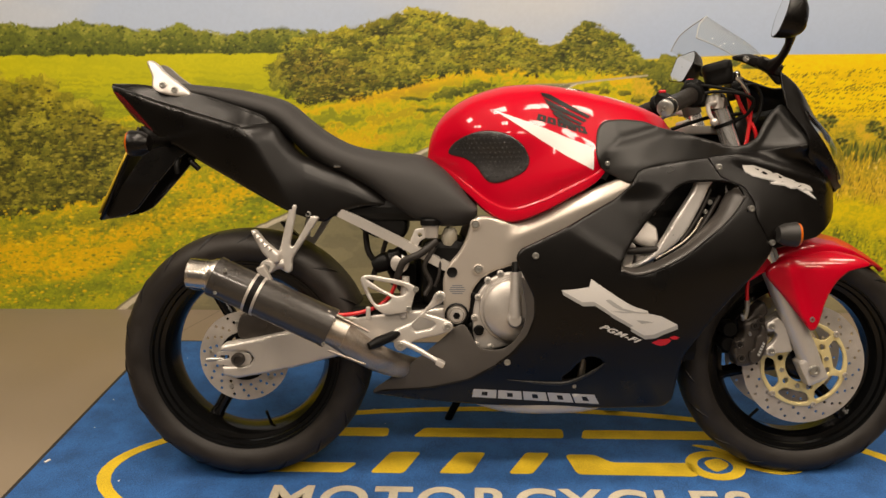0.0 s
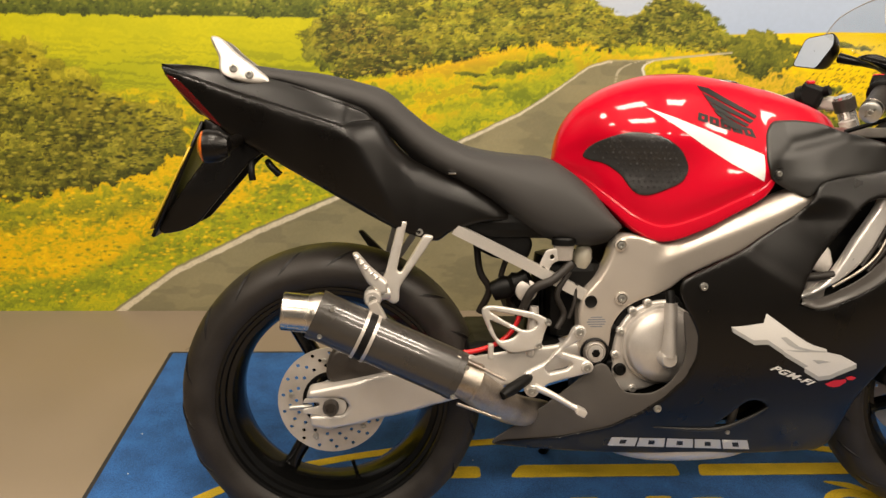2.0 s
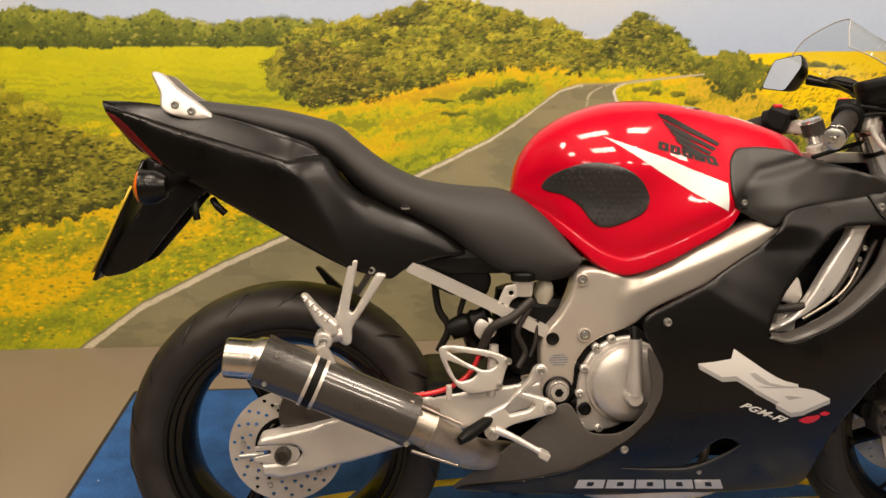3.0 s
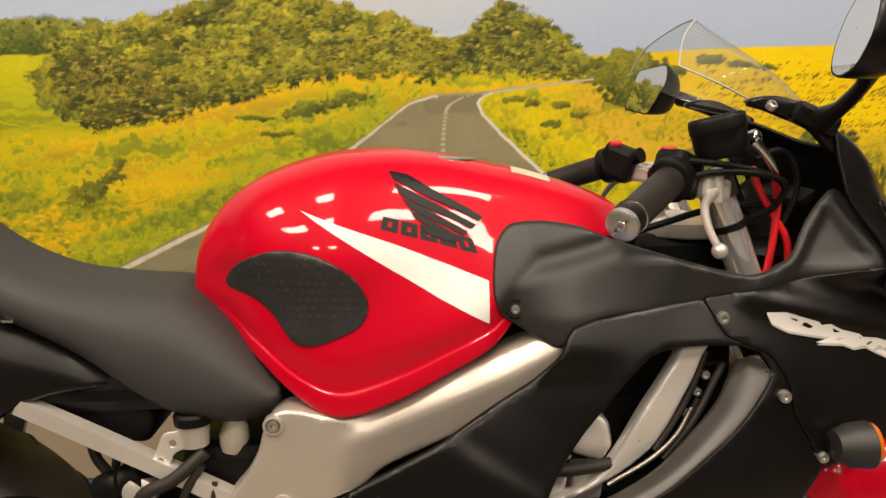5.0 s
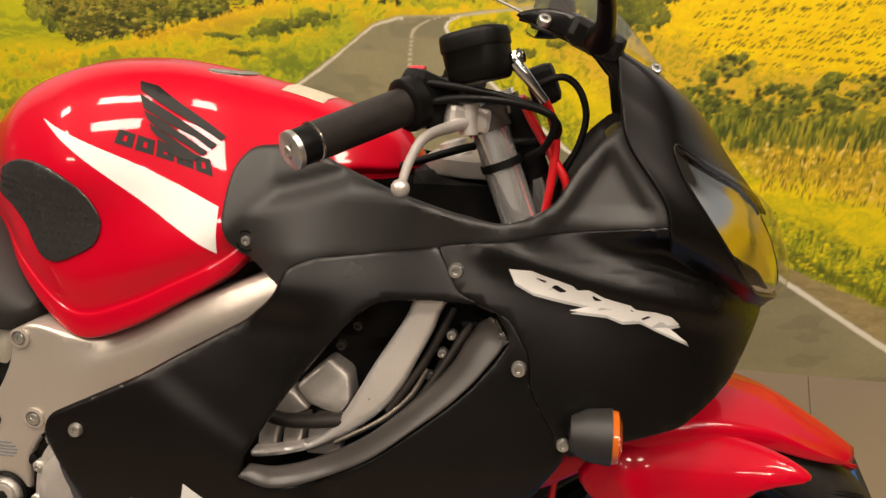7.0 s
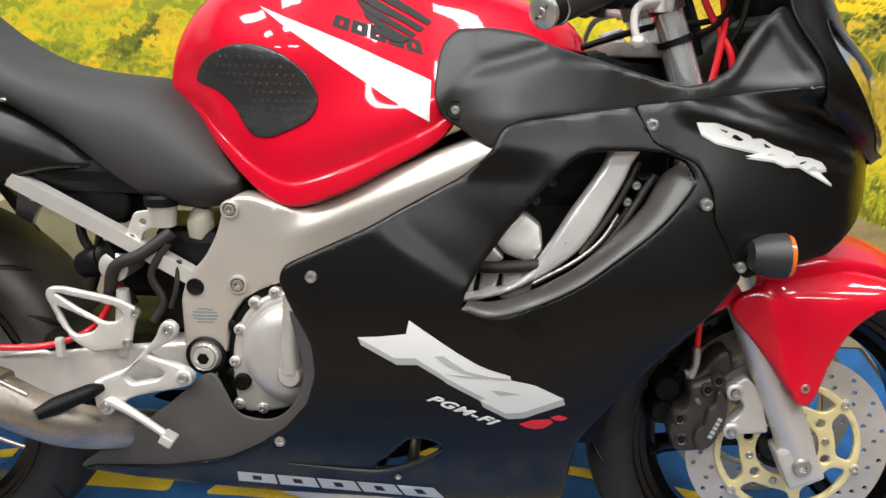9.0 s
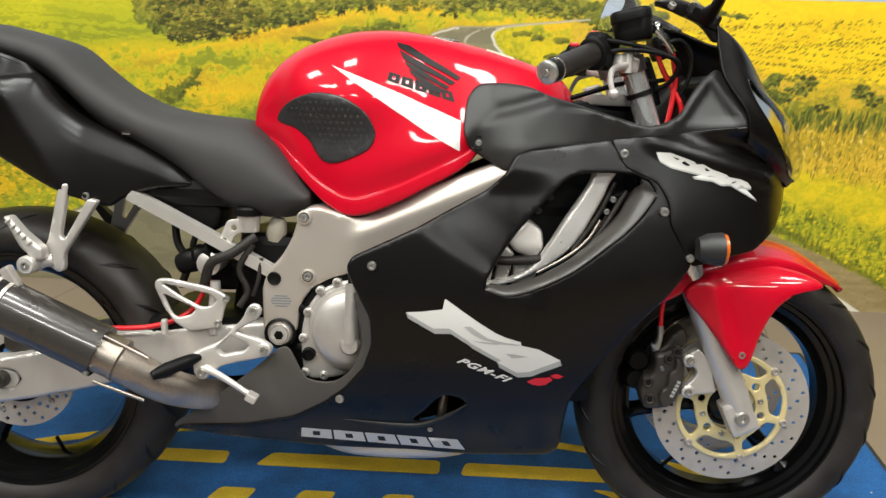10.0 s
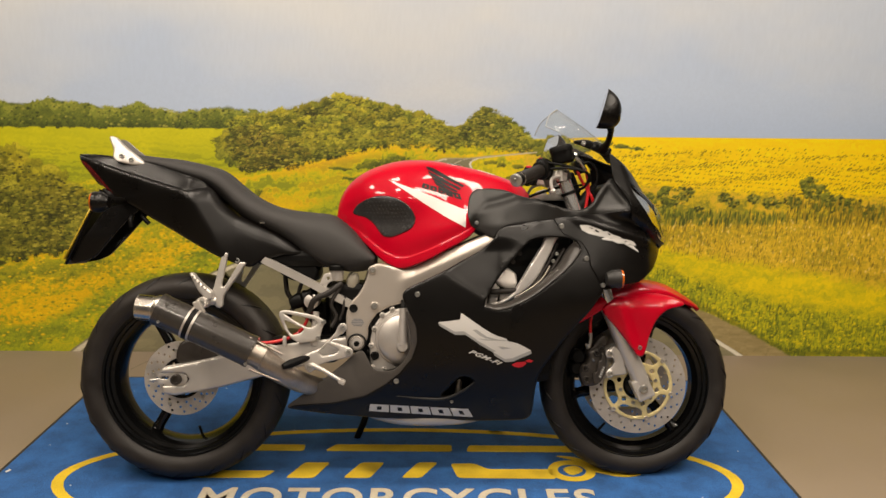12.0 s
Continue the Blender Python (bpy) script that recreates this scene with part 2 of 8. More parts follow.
def patch(name, rows, mat, n=6, m=6, mirror=True, thick=0.0, caps=False, angle=60):
    net = skin(rows, n, m, mirror)
    nu, nv = net.shape[:2]
    verts, faces = list(net.reshape(-1, 3)), grid_faces(nu, nv)
    if caps:
        faces += [list(range(nv)), [(nu - 1) * nv + j for j in range(nv)]]
    me = mesh_of(name, verts, faces, mat, angle=angle)
    if thick:
        bm = bmesh.new()
        bm.from_mesh(me)
        bmesh.ops.solidify(bm, geom=bm.faces[:], thickness=thick)
        bm.to_mesh(me)
        bm.free()
    return me


def tube(name, pts, r, mat, n=6, seg=12, closed_ends=True, angle=50):
    """A round bar or hose along a smooth path; r is one radius or one for each point."""
    path = curve(pts, n) if n > 1 else np.array(pts, float)
    radii = np.interp(np.linspace(0, 1, len(path)), np.linspace(0, 1, len(pts)), np.broadcast_to(r, len(pts)))
    verts, side = [], None
    for i, p in enumerate(path):
        d = Vector(path[min(i + 1, len(path) - 1)] - path[max(i - 1, 0)]).normalized()
        side = (side - d * side.dot(d)).normalized() if side else d.orthogonal().normalized()
        up = d.cross(side)
        verts += [Vector(p) + (math.cos(a) * side + math.sin(a) * up) * float(radii[i]) for a in np.arange(seg) * 2 * math.pi / seg]
    faces = grid_faces(len(path), seg, True)
    if closed_ends:
        faces += [list(range(seg))[::-1], list(range((len(path) - 1) * seg, len(path) * seg))]
    return mesh_of(name, verts, faces, mat, angle=angle)


def lathe(name, profile, mat, centre=(0, 0, 0), axis=(0, -1, 0), seg=48, angle=40, closed=False):
    """A turned body: (radius, height) pairs round an axis through centre."""
    turn = Vector((0, 0, 1)).rotation_difference(Vector(axis).normalized()).to_matrix()
    verts = [turn @ Vector((r * math.cos(a), r * math.sin(a), h)) + Vector(centre)
             for r, h in profile for a in np.arange(seg) * 2 * math.pi / seg]
    faces = grid_faces(len(profile), seg, True)
    if closed:
        k = (len(profile) - 1) * seg
        faces += [[k + j, k + (j + 1) % seg, (j + 1) % seg, j] for j in range(seg)]
    else:
        for i in (0, len(profile) - 1):
            if profile[i][0] > 1e-5:
                faces.append([i * seg + j for j in range(seg)])
    return mesh_of(name, verts, faces, mat, angle=angle)


def joined(name, meshes):
    """Several meshes as one; materials are kept."""
    bm = bmesh.new()
    mats = []
    for me in meshes:
        k = len(bm.faces)
        bm.from_mesh(me)
        bm.faces.ensure_lookup_table()
        if me.materials[0] not in mats:
            mats.append(me.materials[0])
        for f in bm.faces[k:]:
            f.material_index = mats.index(me.materials[0])
    out = bpy.data.meshes.new(name)
    bm.to_mesh(out)
    bm.free()
    for m in mats:
        out.materials.append(m)
    return out


def block(name, lo, hi, mat, bevel=0.006, rot=None, at=(0, 0, 0)):
    bm = bmesh.new()
    bmesh.ops.create_cube(bm, size=1)
    lo, hi = Vector(lo), Vector(hi)
    for v in bm.verts:
        v.co = Vector((v.co.x * (hi.x - lo.x), v.co.y * (hi.y - lo.y), v.co.z * (hi.z - lo.z))) + (lo + hi) / 2
    bmesh.ops.bevel(bm, geom=bm.edges[:], offset=bevel, segments=2, affect="EDGES", profile=0.6)
    if rot:
        bmesh.ops.transform(bm, matrix=Matrix.Translation(at) @ Euler([radians(a) for a in rot]).to_matrix().to_4x4(), verts=bm.verts)
    me = bpy.data.meshes.new(name)
    for f in bm.faces:
        f.smooth = False
    bm.to_mesh(me)
    bm.free()
    me.materials.append(mat)
    return me


def draped(me, off=0.0008, side=-1):
    """The half width of a mesh's outer side at (x, z), for graphics that lie on it."""
    bm = bmesh.new()
    bm.from_mesh(me)
    tree = BVHTree.FromBMesh(bm)
    bm.free()

    def f(x, z):
        hit = tree.ray_cast(Vector((x, side * 1.0, z)), Vector((0, -side, 0)))[0]
        return (abs(hit.y) if hit else 0.1) + off
    return f


BOLTS = {}


def bolt(at, r, parent, axis=(0, -1, 0), mat=None, name="bolt"):
    """A round-headed hex-socket bolt."""
    mat = mat or NICKEL
    key = (round(r, 4), mat.name)
    if key not in BOLTS:
        BOLTS[key] = lathe("bolt", [(r, -0.004), (r, 0.25 * r), (0.85 * r, 0.55 * r), (0.55 * r, 0.62 * r), (0.45 * r, 0.6 * r),
                                    (0.42 * r, 0.1 * r), (0, 0.1 * r)], mat, (0, 0, 0), (0, 0, 1), 14)
    ob = part(name, BOLTS[key], parent)
    ob.rotation_euler = Vector((0, 0, 1)).rotation_difference(Vector(axis).normalized()).to_euler()
    ob.location = at
    return ob

# ---- room ----
WALL_Y = 1.06
FLOOR = shader("brown_grey_vinyl_floor", (0.235, 0.185, 0.135), 0.42, 0, 0.05, 350, 0.05, 2.5, 0.03, 300, spread=0.06)
PLASTER = shader("white_wall_paint", (0.75, 0.73, 0.70), 0.8, 0, 0.02, 200, 0.03, 3, 0.1, 250)
# For unseen side walls, toned dark to keep reflections on the bike low.
DIM = shader("unseen_wall_dark_grey", (0.08, 0.077, 0.073), 0.7, 0, 0.05, 200, 0.06, 3, 0.1, 250)
# For the unseen wall on the camera side; lifts the fairing's blue-grey reflections.
COOL = shader("unseen_wall_cool_grey", (0.23, 0.25, 0.275), 0.7, 0, 0.05, 200, 0.06, 3, 0.1, 250)
CEILING = shader("grey_white_ceiling_paint", (0.36, 0.345, 0.32), 0.8, 0, 0.02, 200, 0.03, 3, 0.1, 250)
PANEL = shader("lamp_panel_white", (0.85, 0.85, 0.83), 0.5)


def slab(name, lo, hi, mat, kind="structure", label="", category=""):
    me = block(name, lo, hi, mat, bevel=0.001)
    return tagged(new(name, me), label, category, "", kind)


slab("floor", (-4.6, -5.1, -0.1), (4.6, 1.16, 0.0), FLOOR, label="brown-grey smooth vinyl showroom floor", category="floor")
slab("wall_north", (-4.6, WALL_Y, 0.0), (4.6, WALL_Y + 0.1, 2.8), PLASTER, label="plain wall behind the printed landscape mural", category="wall")
slab("unseen_wall_south", (-4.6, -5.1, 0.0), (4.6, -5.0, 2.8), COOL, label="unseen cool grey wall added to brighten reflections in the fairing", category="wall")
# Side walls out of view, added to shape the reflections.
slab("unseen_wall_west", (-4.6, -5.0, 0.0), (-4.5, WALL_Y, 2.8), DIM, label="unseen dark grey side wall added to keep reflections dark", category="wall")
slab("unseen_wall_east", (4.5, -5.0, 0.0), (4.6, WALL_Y, 2.8), DIM, label="unseen dark grey side wall added to keep reflections dark", category="wall")
slab("ceiling", (-4.6, -5.1, 2.8), (4.6, WALL_Y + 0.1, 2.9), CEILING, label="white showroom ceiling", category="ceiling")
frame_mesh = block("frame", (-0.33, -0.18, 0.0), (0.33, 0.18, 0.05), PANEL, 0.004)
diffuser_mesh = block("diffuser", (-0.30, -0.15, -0.006), (0.30, 0.15, -0.001), PANEL, 0.002)
for lx, ly in LAMPS:
    lamp_body = tagged(new("ceiling_light", frame_mesh), "white strip ceiling lamp with a bright diffuser", "ceiling light", "ceiling lamps")
    lamp_body.location = (lx, ly, 2.75)
    part("diffuser", diffuser_mesh, lamp_body, "pale flat diffuser panel")

# ---- mat ----
MATX0, MATX1, MATY0, MATY1, PILE = -1.285, 1.165, -0.60, 0.75, 0.004
BLUE = shader("blue_carpet_pile", (0.0155, 0.094, 0.285), 0.9, 0, 0.5, 420, 0.32, 13, 0.5, 500)
YELLOW = shader("yellow_carpet_print", (0.66, 0.45, 0.022), 0.9, 0, 0.3, 420, 0.18, 12, 0.4, 500)
CREAM = shader("cream_carpet_print", (0.46, 0.41, 0.31), 0.9, 0, 0.25, 420, 0.15, 12, 0.4, 500)
EDGE = shader("black_mat_rubber", (0.02, 0.02, 0.022), 0.6, 0, 0.2, 300, 0.2, 15, 0.1, 300)
def lying(me):
    """A plate made in side view, laid flat on the floor."""
    me.transform(pose(0, 0, 0, -90))
    return me


mat_thing = new("floor_mat", None)
tagged(mat_thing, "blue carpet floor mat with yellow ring and cream lettering", "mat")
part("rubber_edge", lying(sheet("rubber_edge", rounded([(MATX0, MATY0), (MATX1, MATY0), (MATX1, MATY1), (MATX0, MATY1)], 0.01), lambda x, z: 0.002, EDGE, 0.0025, roll=0.001, step=0.4)), mat_thing, "thin black rubber edge")
part("carpet", lying(sheet("pile", rounded([(MATX0 + 0.012, MATY0 + 0.012), (MATX1 - 0.012, MATY0 + 0.012), (MATX1 - 0.012, MATY1 - 0.012), (MATX0 + 0.012, MATY1 - 0.012)], 0.01), lambda x, z: PILE, BLUE, 0.0035, roll=0.001, step=0.4)), mat_thing)


def print_on_mat(name, outline, mat, holes=(), label="", h=0.0012):
    return part(name, lying(sheet(name, outline, lambda x, z: PILE + h, mat, 0.001, holes, step=0.06, roll=0.0)), mat_thing, label)


def ring(cx, cy, rx, ry, n=72, power=2.0):
    a = np.arange(n) * 2 * math.pi / n
    c, s = np.cos(a), np.sin(a)
    return np.stack([cx + rx * np.sign(c) * np.abs(c) ** (2 / power), cy + ry * np.sign(s) * np.abs(s) ** (2 / power)], 1)


OX, OY_, ORX, ORY = -0.035, -0.085, 1.056, 0.355
print_on_mat("ring_print", ring(OX, OY_, ORX, ORY), YELLOW, [ring(OX, OY_, ORX - 0.036, ORY - 0.026)], "worn yellow oval outline")
for quad in ([(-0.70, 0.095), (-0.36, 0.095), (-0.36, 0.14), (-0.66, 0.14)], [(-0.29, 0.095), (0.129, 0.095), (0.129, 0.143), (-0.26, 0.143)],
             [(0.176, 0.095), (0.56, 0.095), (0.56, 0.14), (0.187, 0.14)], [(-0.74, -0.085), (-0.455, -0.085), (-0.425, -0.04), (-0.72, -0.04)],
             [(-0.387, -0.085), (-0.300, -0.085), (-0.262, 0.015), (-0.342, 0.015)], [(-0.210, -0.083), (-0.127, -0.083), (-0.088, 0.017), (-0.162, 0.017)],
             [(-0.031, -0.081), (0.030, -0.081), (0.083, 0.019), (0.019, 0.019)]):
    print_on_mat("bar_print", rounded(quad, 0.012), YELLOW)
print_on_mat("bar_print", rounded([(0.144, -0.08), (0.45, -0.083), (0.45, -0.022), (0.24, -0.024), (0.20, 0.013), (0.122, 0.012)], 0.015), YELLOW)
print_on_mat("wheel_print", ring(0.505, -0.03, 0.075, 0.068, 32), YELLOW, [ring(0.505, -0.03, 0.045, 0.04, 24)])
print_on_mat("emblem_print", curve([(0.47, 0.065), (0.53, 0.058), (0.58, 0.02), (0.66, 0.0), (0.72, -0.05), (0.66, -0.07), (0.60, -0.05), (0.57, -0.03), (0.55, 0.02)], 4, True), YELLOW, h=0.0018)
print_on_mat("emblem_print", curve([(0.50, -0.06), (0.54, -0.03), (0.52, 0.0), (0.48, -0.02)], 4, True), YELLOW, h=0.0018)


def lettering(text, mat, size, name, extrude=0.0005, shear=0.0, spacing=1.0, weight=0.0):
    """A word in the built-in font as a mesh that lies in the x, y plane."""
    font = bpy.data.curves.new(name, "FONT")
    font.body, font.size, font.extrude, font.shear, font.space_character = text, size, extrude, shear, spacing
    font.align_x, font.offset = "CENTER", weight
    ob = new(name, font)
    me = bpy.data.meshes.new_from_object(ob.evaluated_get(bpy.context.evaluated_depsgraph_get()))
    bpy.data.objects.remove(ob)
    me.name = name
    me.materials.clear()
    me.materials.append(mat)
    return me


word = part("lettering", lettering("MOTORCYCLES", CREAM, 0.165, "lettering", 0.0006, 0, 1.12, 0.0035), mat_thing, "cream word printed in capitals")
word.location, word.scale = (-0.037, -0.262, PILE + 0.0012), (0.93, 1.0, 1.0)

# ---- printed landscape mural: a fine net on the wall, its print worked out point by point ----
def lattice(x, y, seed):
    """Smooth random values between lattice points, 0 to 1."""
    xi, yi = np.floor(x).astype(np.int64), np.floor(y).astype(np.int64)
    u, v = x - xi, y - yi
    u, v = u * u * (3 - 2 * u), v * v * (3 - 2 * v)

    def corner(a, b):
        h = (a * 374761393 + b * 668265263 + seed * 974634777) & 0xFFFFFFFF
        h = ((h ^ (h >> 13)) * 1274126177) & 0xFFFFFFFF
        return ((h ^ (h >> 16)) & 0xFFFF) / 65535.0

    return (corner(xi, yi) * (1 - u) + corner(xi + 1, yi) * u) * (1 - v) + (corner(xi, yi + 1) * (1 - u) + corner(xi + 1, yi + 1) * u) * v


def cloudy(x, y, seed, octaves=4):
    out, amp, total = 0, 1.0, 0.0
    for k in range(octaves):
        out = out + amp * lattice(x * 2 ** k, y * 2 ** k, seed + k)
        total += amp
        amp *= 0.55
    return out / total


rng = np.random.default_rng(7)
mx = np.concatenate([np.arange(-4.4, -2.2, 0.04), np.arange(-2.2, 2.3, 0.0033), np.arange(2.3, 4.4, 0.04)])
mz = np.concatenate([np.arange(0.0, 1.22, 0.0033), np.arange(1.22, 2.8, 0.03), [2.8]])
MX, MZ = np.meshgrid(mx, mz)
ART = np.zeros((*MX.shape, 3))


def ink(r, g, b):
    c = np.array([r, g, b]) / 255.0
    return np.where(c < 0.04045, c / 12.92, ((c + 0.055) / 1.055) ** 2.4)


def lay(mask, colour):
    """Blend a colour (or a field of colours) over the print where mask is 1."""
    m = np.clip(mask, 0, 1)[..., None]
    ART[:] = ART * (1 - m) + m * colour


def blend(a, b, t):
    return a + (b - a) * np.clip(t, 0, 1)[..., None]


def line_at(x, pts):
    return np.interp(x, [p[0] for p in pts], [p[1] for p in pts])


def soft(v, w=0.004):
    return np.clip(v / w + 0.5, 0, 1)


def dabs(n, where, size, colours, tall=1.0, light=0.5, slant=0.0, order=True, edge=1.6):
    """n short brush dabs: where() gives centres, size the mean radius; lower ones lie over higher ones."""
    c = where(n)
    if order:
        c = c[np.argsort(-c[:, 1])]
    pick = rng.integers(0, len(colours), len(c))
    for (cx, cz), k in zip(c, pick):
        rx = size * rng.uniform(0.55, 1.5)
        rz = rx * tall * rng.uniform(0.7, 1.3)
        i0, i1 = np.searchsorted(mz, (cz - rz, cz + rz))
        j0, j1 = np.searchsorted(mx, (cx - rx - abs(slant) * rz, cx + rx + abs(slant) * rz))
        if i1 <= i0 or j1 <= j0:
            continue
        dz = (mz[i0:i1, None] - cz) / rz
        dx = (mx[None, j0:j1] - cx - slant * dz * rz) / rx
        d = dx * dx + dz * dz
        a = np.clip(edge * (1 - d), 0, 1)[..., None]
        tone = (1 + light * (0.6 * dz - 0.3 * dx)) * rng.uniform(0.84, 1.16)
        ART[i0:i1, j0:j1] = ART[i0:i1, j0:j1] * (1 - a) + a * colours[k] * np.clip(tone, 0.25, 2)[..., None]


def under(top, bottom, x0, x1):
    """Random places between two lines."""
    def f(n):
        x = rng.uniform(x0, x1, n)
        lo, hi = line_at(x, bottom), line_at(x, top)
        return np.stack([x, lo + (hi - lo) * rng.uniform(0, 1, n)], 1)
    return f


def ball(cx, cz, rx, rz):
    def f(n):
        a, r = rng.uniform(0, 2 * math.pi, n), np.sqrt(rng.uniform(0, 1, n))
        return np.stack([cx + rx * r * np.cos(a), cz + rz * r * np.sin(a)], 1)
    return f


WX, WZ = cloudy(MX * 34, MZ * 34, 201, 3) - 0.5, cloudy(MX * 34 + 50, MZ * 34, 205, 3) - 0.5
LEAF = cloudy(MX * 62 + 9 * WX, MZ * 78 + 9 * WZ, 211, 3)
LEAF = np.clip((LEAF - 0.5) * 2.3 + 0.5, 0, 1)
TUFT = cloudy(MX * 27 + 7 * WX, MZ * 46 + 7 * WZ, 213, 4)
TUFT = np.clip((TUFT - 0.5) * 2.4 + 0.5, 0, 1)
FINE = lattice(MX * 210 + 4 * WX, MZ * 210, 215)
STREAK = cloudy((MX + 0.25 * MZ) * 150 + 3 * WX, MZ * 20, 221, 3)
FLAT = cloudy(MX * 22 + 6 * WX, (MZ + 0.12 * MX) * 95 + 4 * WZ, 225, 4)
BROAD = cloudy(MX * 5, MZ * 9, 231, 3)


def step_between(a, b, v):
    """0 at a, 1 at b, smooth between."""
    q = min(1.0, max(0.0, (v - a) / (b - a)))
    return q * q * (3 - 2 * q)


def bush(cx, cz, rx, rz, dark, mid, bright, rag=0.55, lit=1.0):
    """A clump of foliage with a ragged edge: lit from above, leafy, darker to its foot."""
    m = 1.6
    i0, i1 = np.searchsorted(mz, (cz - m * rz, cz + m * rz))
    j0, j1 = np.searchsorted(mx, (cx - m * rx, cx + m * rx))
    if i1 <= i0 or j1 <= j0:
        return
    w = (slice(i0, i1), slice(j0, j1))
    dx = (MX[w] - cx) / rx + rag * 2.2 * WX[w]
    dz = (MZ[w] - cz) / rz + rag * 2.2 * WZ[w]
    d = np.sqrt(dx * dx + dz * dz) + 0.35 * (LEAF[w] - 0.5)
    a = np.clip((1 - d) / 0.16 + 0.3, 0, 1)[..., None]
    tone = 0.45 + lit * (0.26 * dz - 0.10 * dx) + 0.42 * (TUFT[w] - 0.5) + 0.26 * (LEAF[w] - 0.5) + 0.08 * (FINE[w] - 0.5)
    c = np.where((tone < 0.5)[..., None], blend(dark, mid, tone * 2), blend(mid, bright, tone * 2 - 1))
    ART[w] = ART[w] * (1 - a) + a * c


def planted(top, bottom, colours, texture, contrast=2.2, bias=0.0, fade=0.02, x0=-9, x1=9):
    """Fill the strip between two lines from a ramp of colours, driven by a texture."""
    t = np.clip((texture - 0.5) * contrast + 0.5 + bias, 0, 0.999) * (len(colours) - 1)
    k = t.astype(int)
    ramp = np.array(colours)
    c = ramp[k] + (ramp[np.minimum(k + 1, len(colours) - 1)] - ramp[k]) * (t - k)[..., None]
    wob = 0.05 * WZ + 0.02 * (LEAF - 0.5)
    lay(soft(line_at(MX, top) - MZ + wob, fade) * soft(MZ - line_at(MX, bottom) + 0.3 * wob, fade) * soft(MX - x0, 0.02) * soft(x1 - MX, 0.02), c)


# sky
haze = cloudy(MX * 0.9 + 3, MZ * 2.2, 11, 5)
sky = blend(ink(163, 177, 197), ink(186, 190, 193), (MZ - 1.05) / 0.6 + (haze - 0.5) * 2.2 - 0.16 * (MX + 0.3))
sky = blend(sky, ink(151, 168, 193), np.clip((1.16 - MZ) / 0.2, 0, 1) * np.clip((MX + 0.4) / 1.0, 0, 1) * 0.8)
ART[:] = sky

# ground under all the rest
HORIZON = [(-4.4, 1.0), (-0.8, 1.003), (0.45, 0.965), (0.85, 0.978), (4.4, 0.98)]
lay(soft(line_at(MX, HORIZON) - MZ), blend(ink(201, 173, 10), ink(160, 156, 20), FLAT))

# left field: smooth and bright, with faint drills towards its foot, then the far hedge
field = blend(ink(170, 166, 14), ink(190, 182, 24), FLAT * 1.2 - 0.1)
field = blend(field, ink(150, 154, 22), np.clip((0.965 - MZ) * 5 + (BROAD - 0.5) * 1.4, 0, 0.8))
DRILL = cloudy(MX * 13 + 3 * WX, (MZ + 0.05 * MX) * 120 + 3 * WZ, 241, 3)
field = blend(field, ink(116, 124, 24), np.clip((DRILL - 0.46) * 5, 0, 0.7) * np.clip((0.955 - MZ) * 9, 0, 1))
lay(soft(1.001 - MZ) * soft(MZ - line_at(MX, [(-4, 0.74), (-1.3, 0.76), (-0.85, 0.82), (-0.6, 0.81)]), 0.03) * (MX < -0.55), field)
HEDGE_TOP = [(-4.4, 1.10), (-1.76, 1.112), (-1.643, 1.101), (-1.523, 1.121), (-1.383, 1.104), (-1.29, 1.086), (-1.171, 1.106), (-1.054, 1.072), (-0.935, 1.085), (-0.816, 1.098), (-0.70, 1.07)]
lay(soft(line_at(MX, HEDGE_TOP) - 0.016 - MZ + 0.03 * WZ, 0.014) * soft(MZ - 0.998) * (MX < -0.66), ink(84, 92, 30))
x = -4.3
while x < -0.66:
    h = float(line_at(np.array(x), HEDGE_TOP)) + rng.uniform(-0.022, 0.004)
    k = rng.uniform(0.85, 1.2)
    bush(x, h - 0.026, rng.uniform(0.022, 0.045), 0.030, ink(70, 78, 26) * k, ink(104, 112, 36) * k, ink(150, 146, 58) * k, 0.5, 1.2)
    bush(x + rng.uniform(-0.03, 0.03), 1.022, rng.uniform(0.03, 0.05), 0.026, ink(48, 56, 18), ink(76, 86, 26), ink(112, 116, 36), 0.45, 1.0)
    x += rng.uniform(0.024, 0.05) if x > -2.3 else 0.09

# wooded hill: clumps laid from the skyline down, each lit from above
HILL_TOP = [(-0.86, 0.94), (-0.834, 0.97), (-0.80, 1.03), (-0.77, 1.05), (-0.66, 1.066), (-0.58, 1.077), (-0.484, 1.101), (-0.40, 1.13), (-0.364, 1.147), (-0.30, 1.14), (-0.222, 1.127), (-0.104, 1.093), (0.0, 1.072), (0.076, 1.04), (0.136, 1.013), (0.19, 1.03), (0.23, 1.085), (0.29, 1.09), (0.34, 1.075), (0.40, 1.025), (0.45, 0.985), (0.487, 0.94)]
HILL_BOT = [(-0.887, 0.90), (-0.825, 0.90), (-0.77, 0.845), (-0.68, 0.815), (-0.60, 0.822), (-0.54, 0.838), (-0.46, 0.856), (-0.39, 0.88), (-0.29, 0.912), (-0.18, 0.924), (-0.05, 0.93), (0.08, 0.922), (0.34, 0.91), (0.487, 0.90)]
hill_tone = blend(ink(84, 86, 26), ink(146, 138, 42), TUFT)
lay(soft(line_at(MX, HILL_TOP) - 0.014 - MZ + 0.03 * WZ, 0.010) * soft(MZ - line_at(MX, HILL_BOT) + 0.03 * WZ, 0.012) * (MX > -0.87) * (MX < 0.485), hill_tone)
spots = under(HILL_TOP, HILL_BOT, -0.84, 0.47)(330)
spots = spots[np.argsort(-spots[:, 1])]
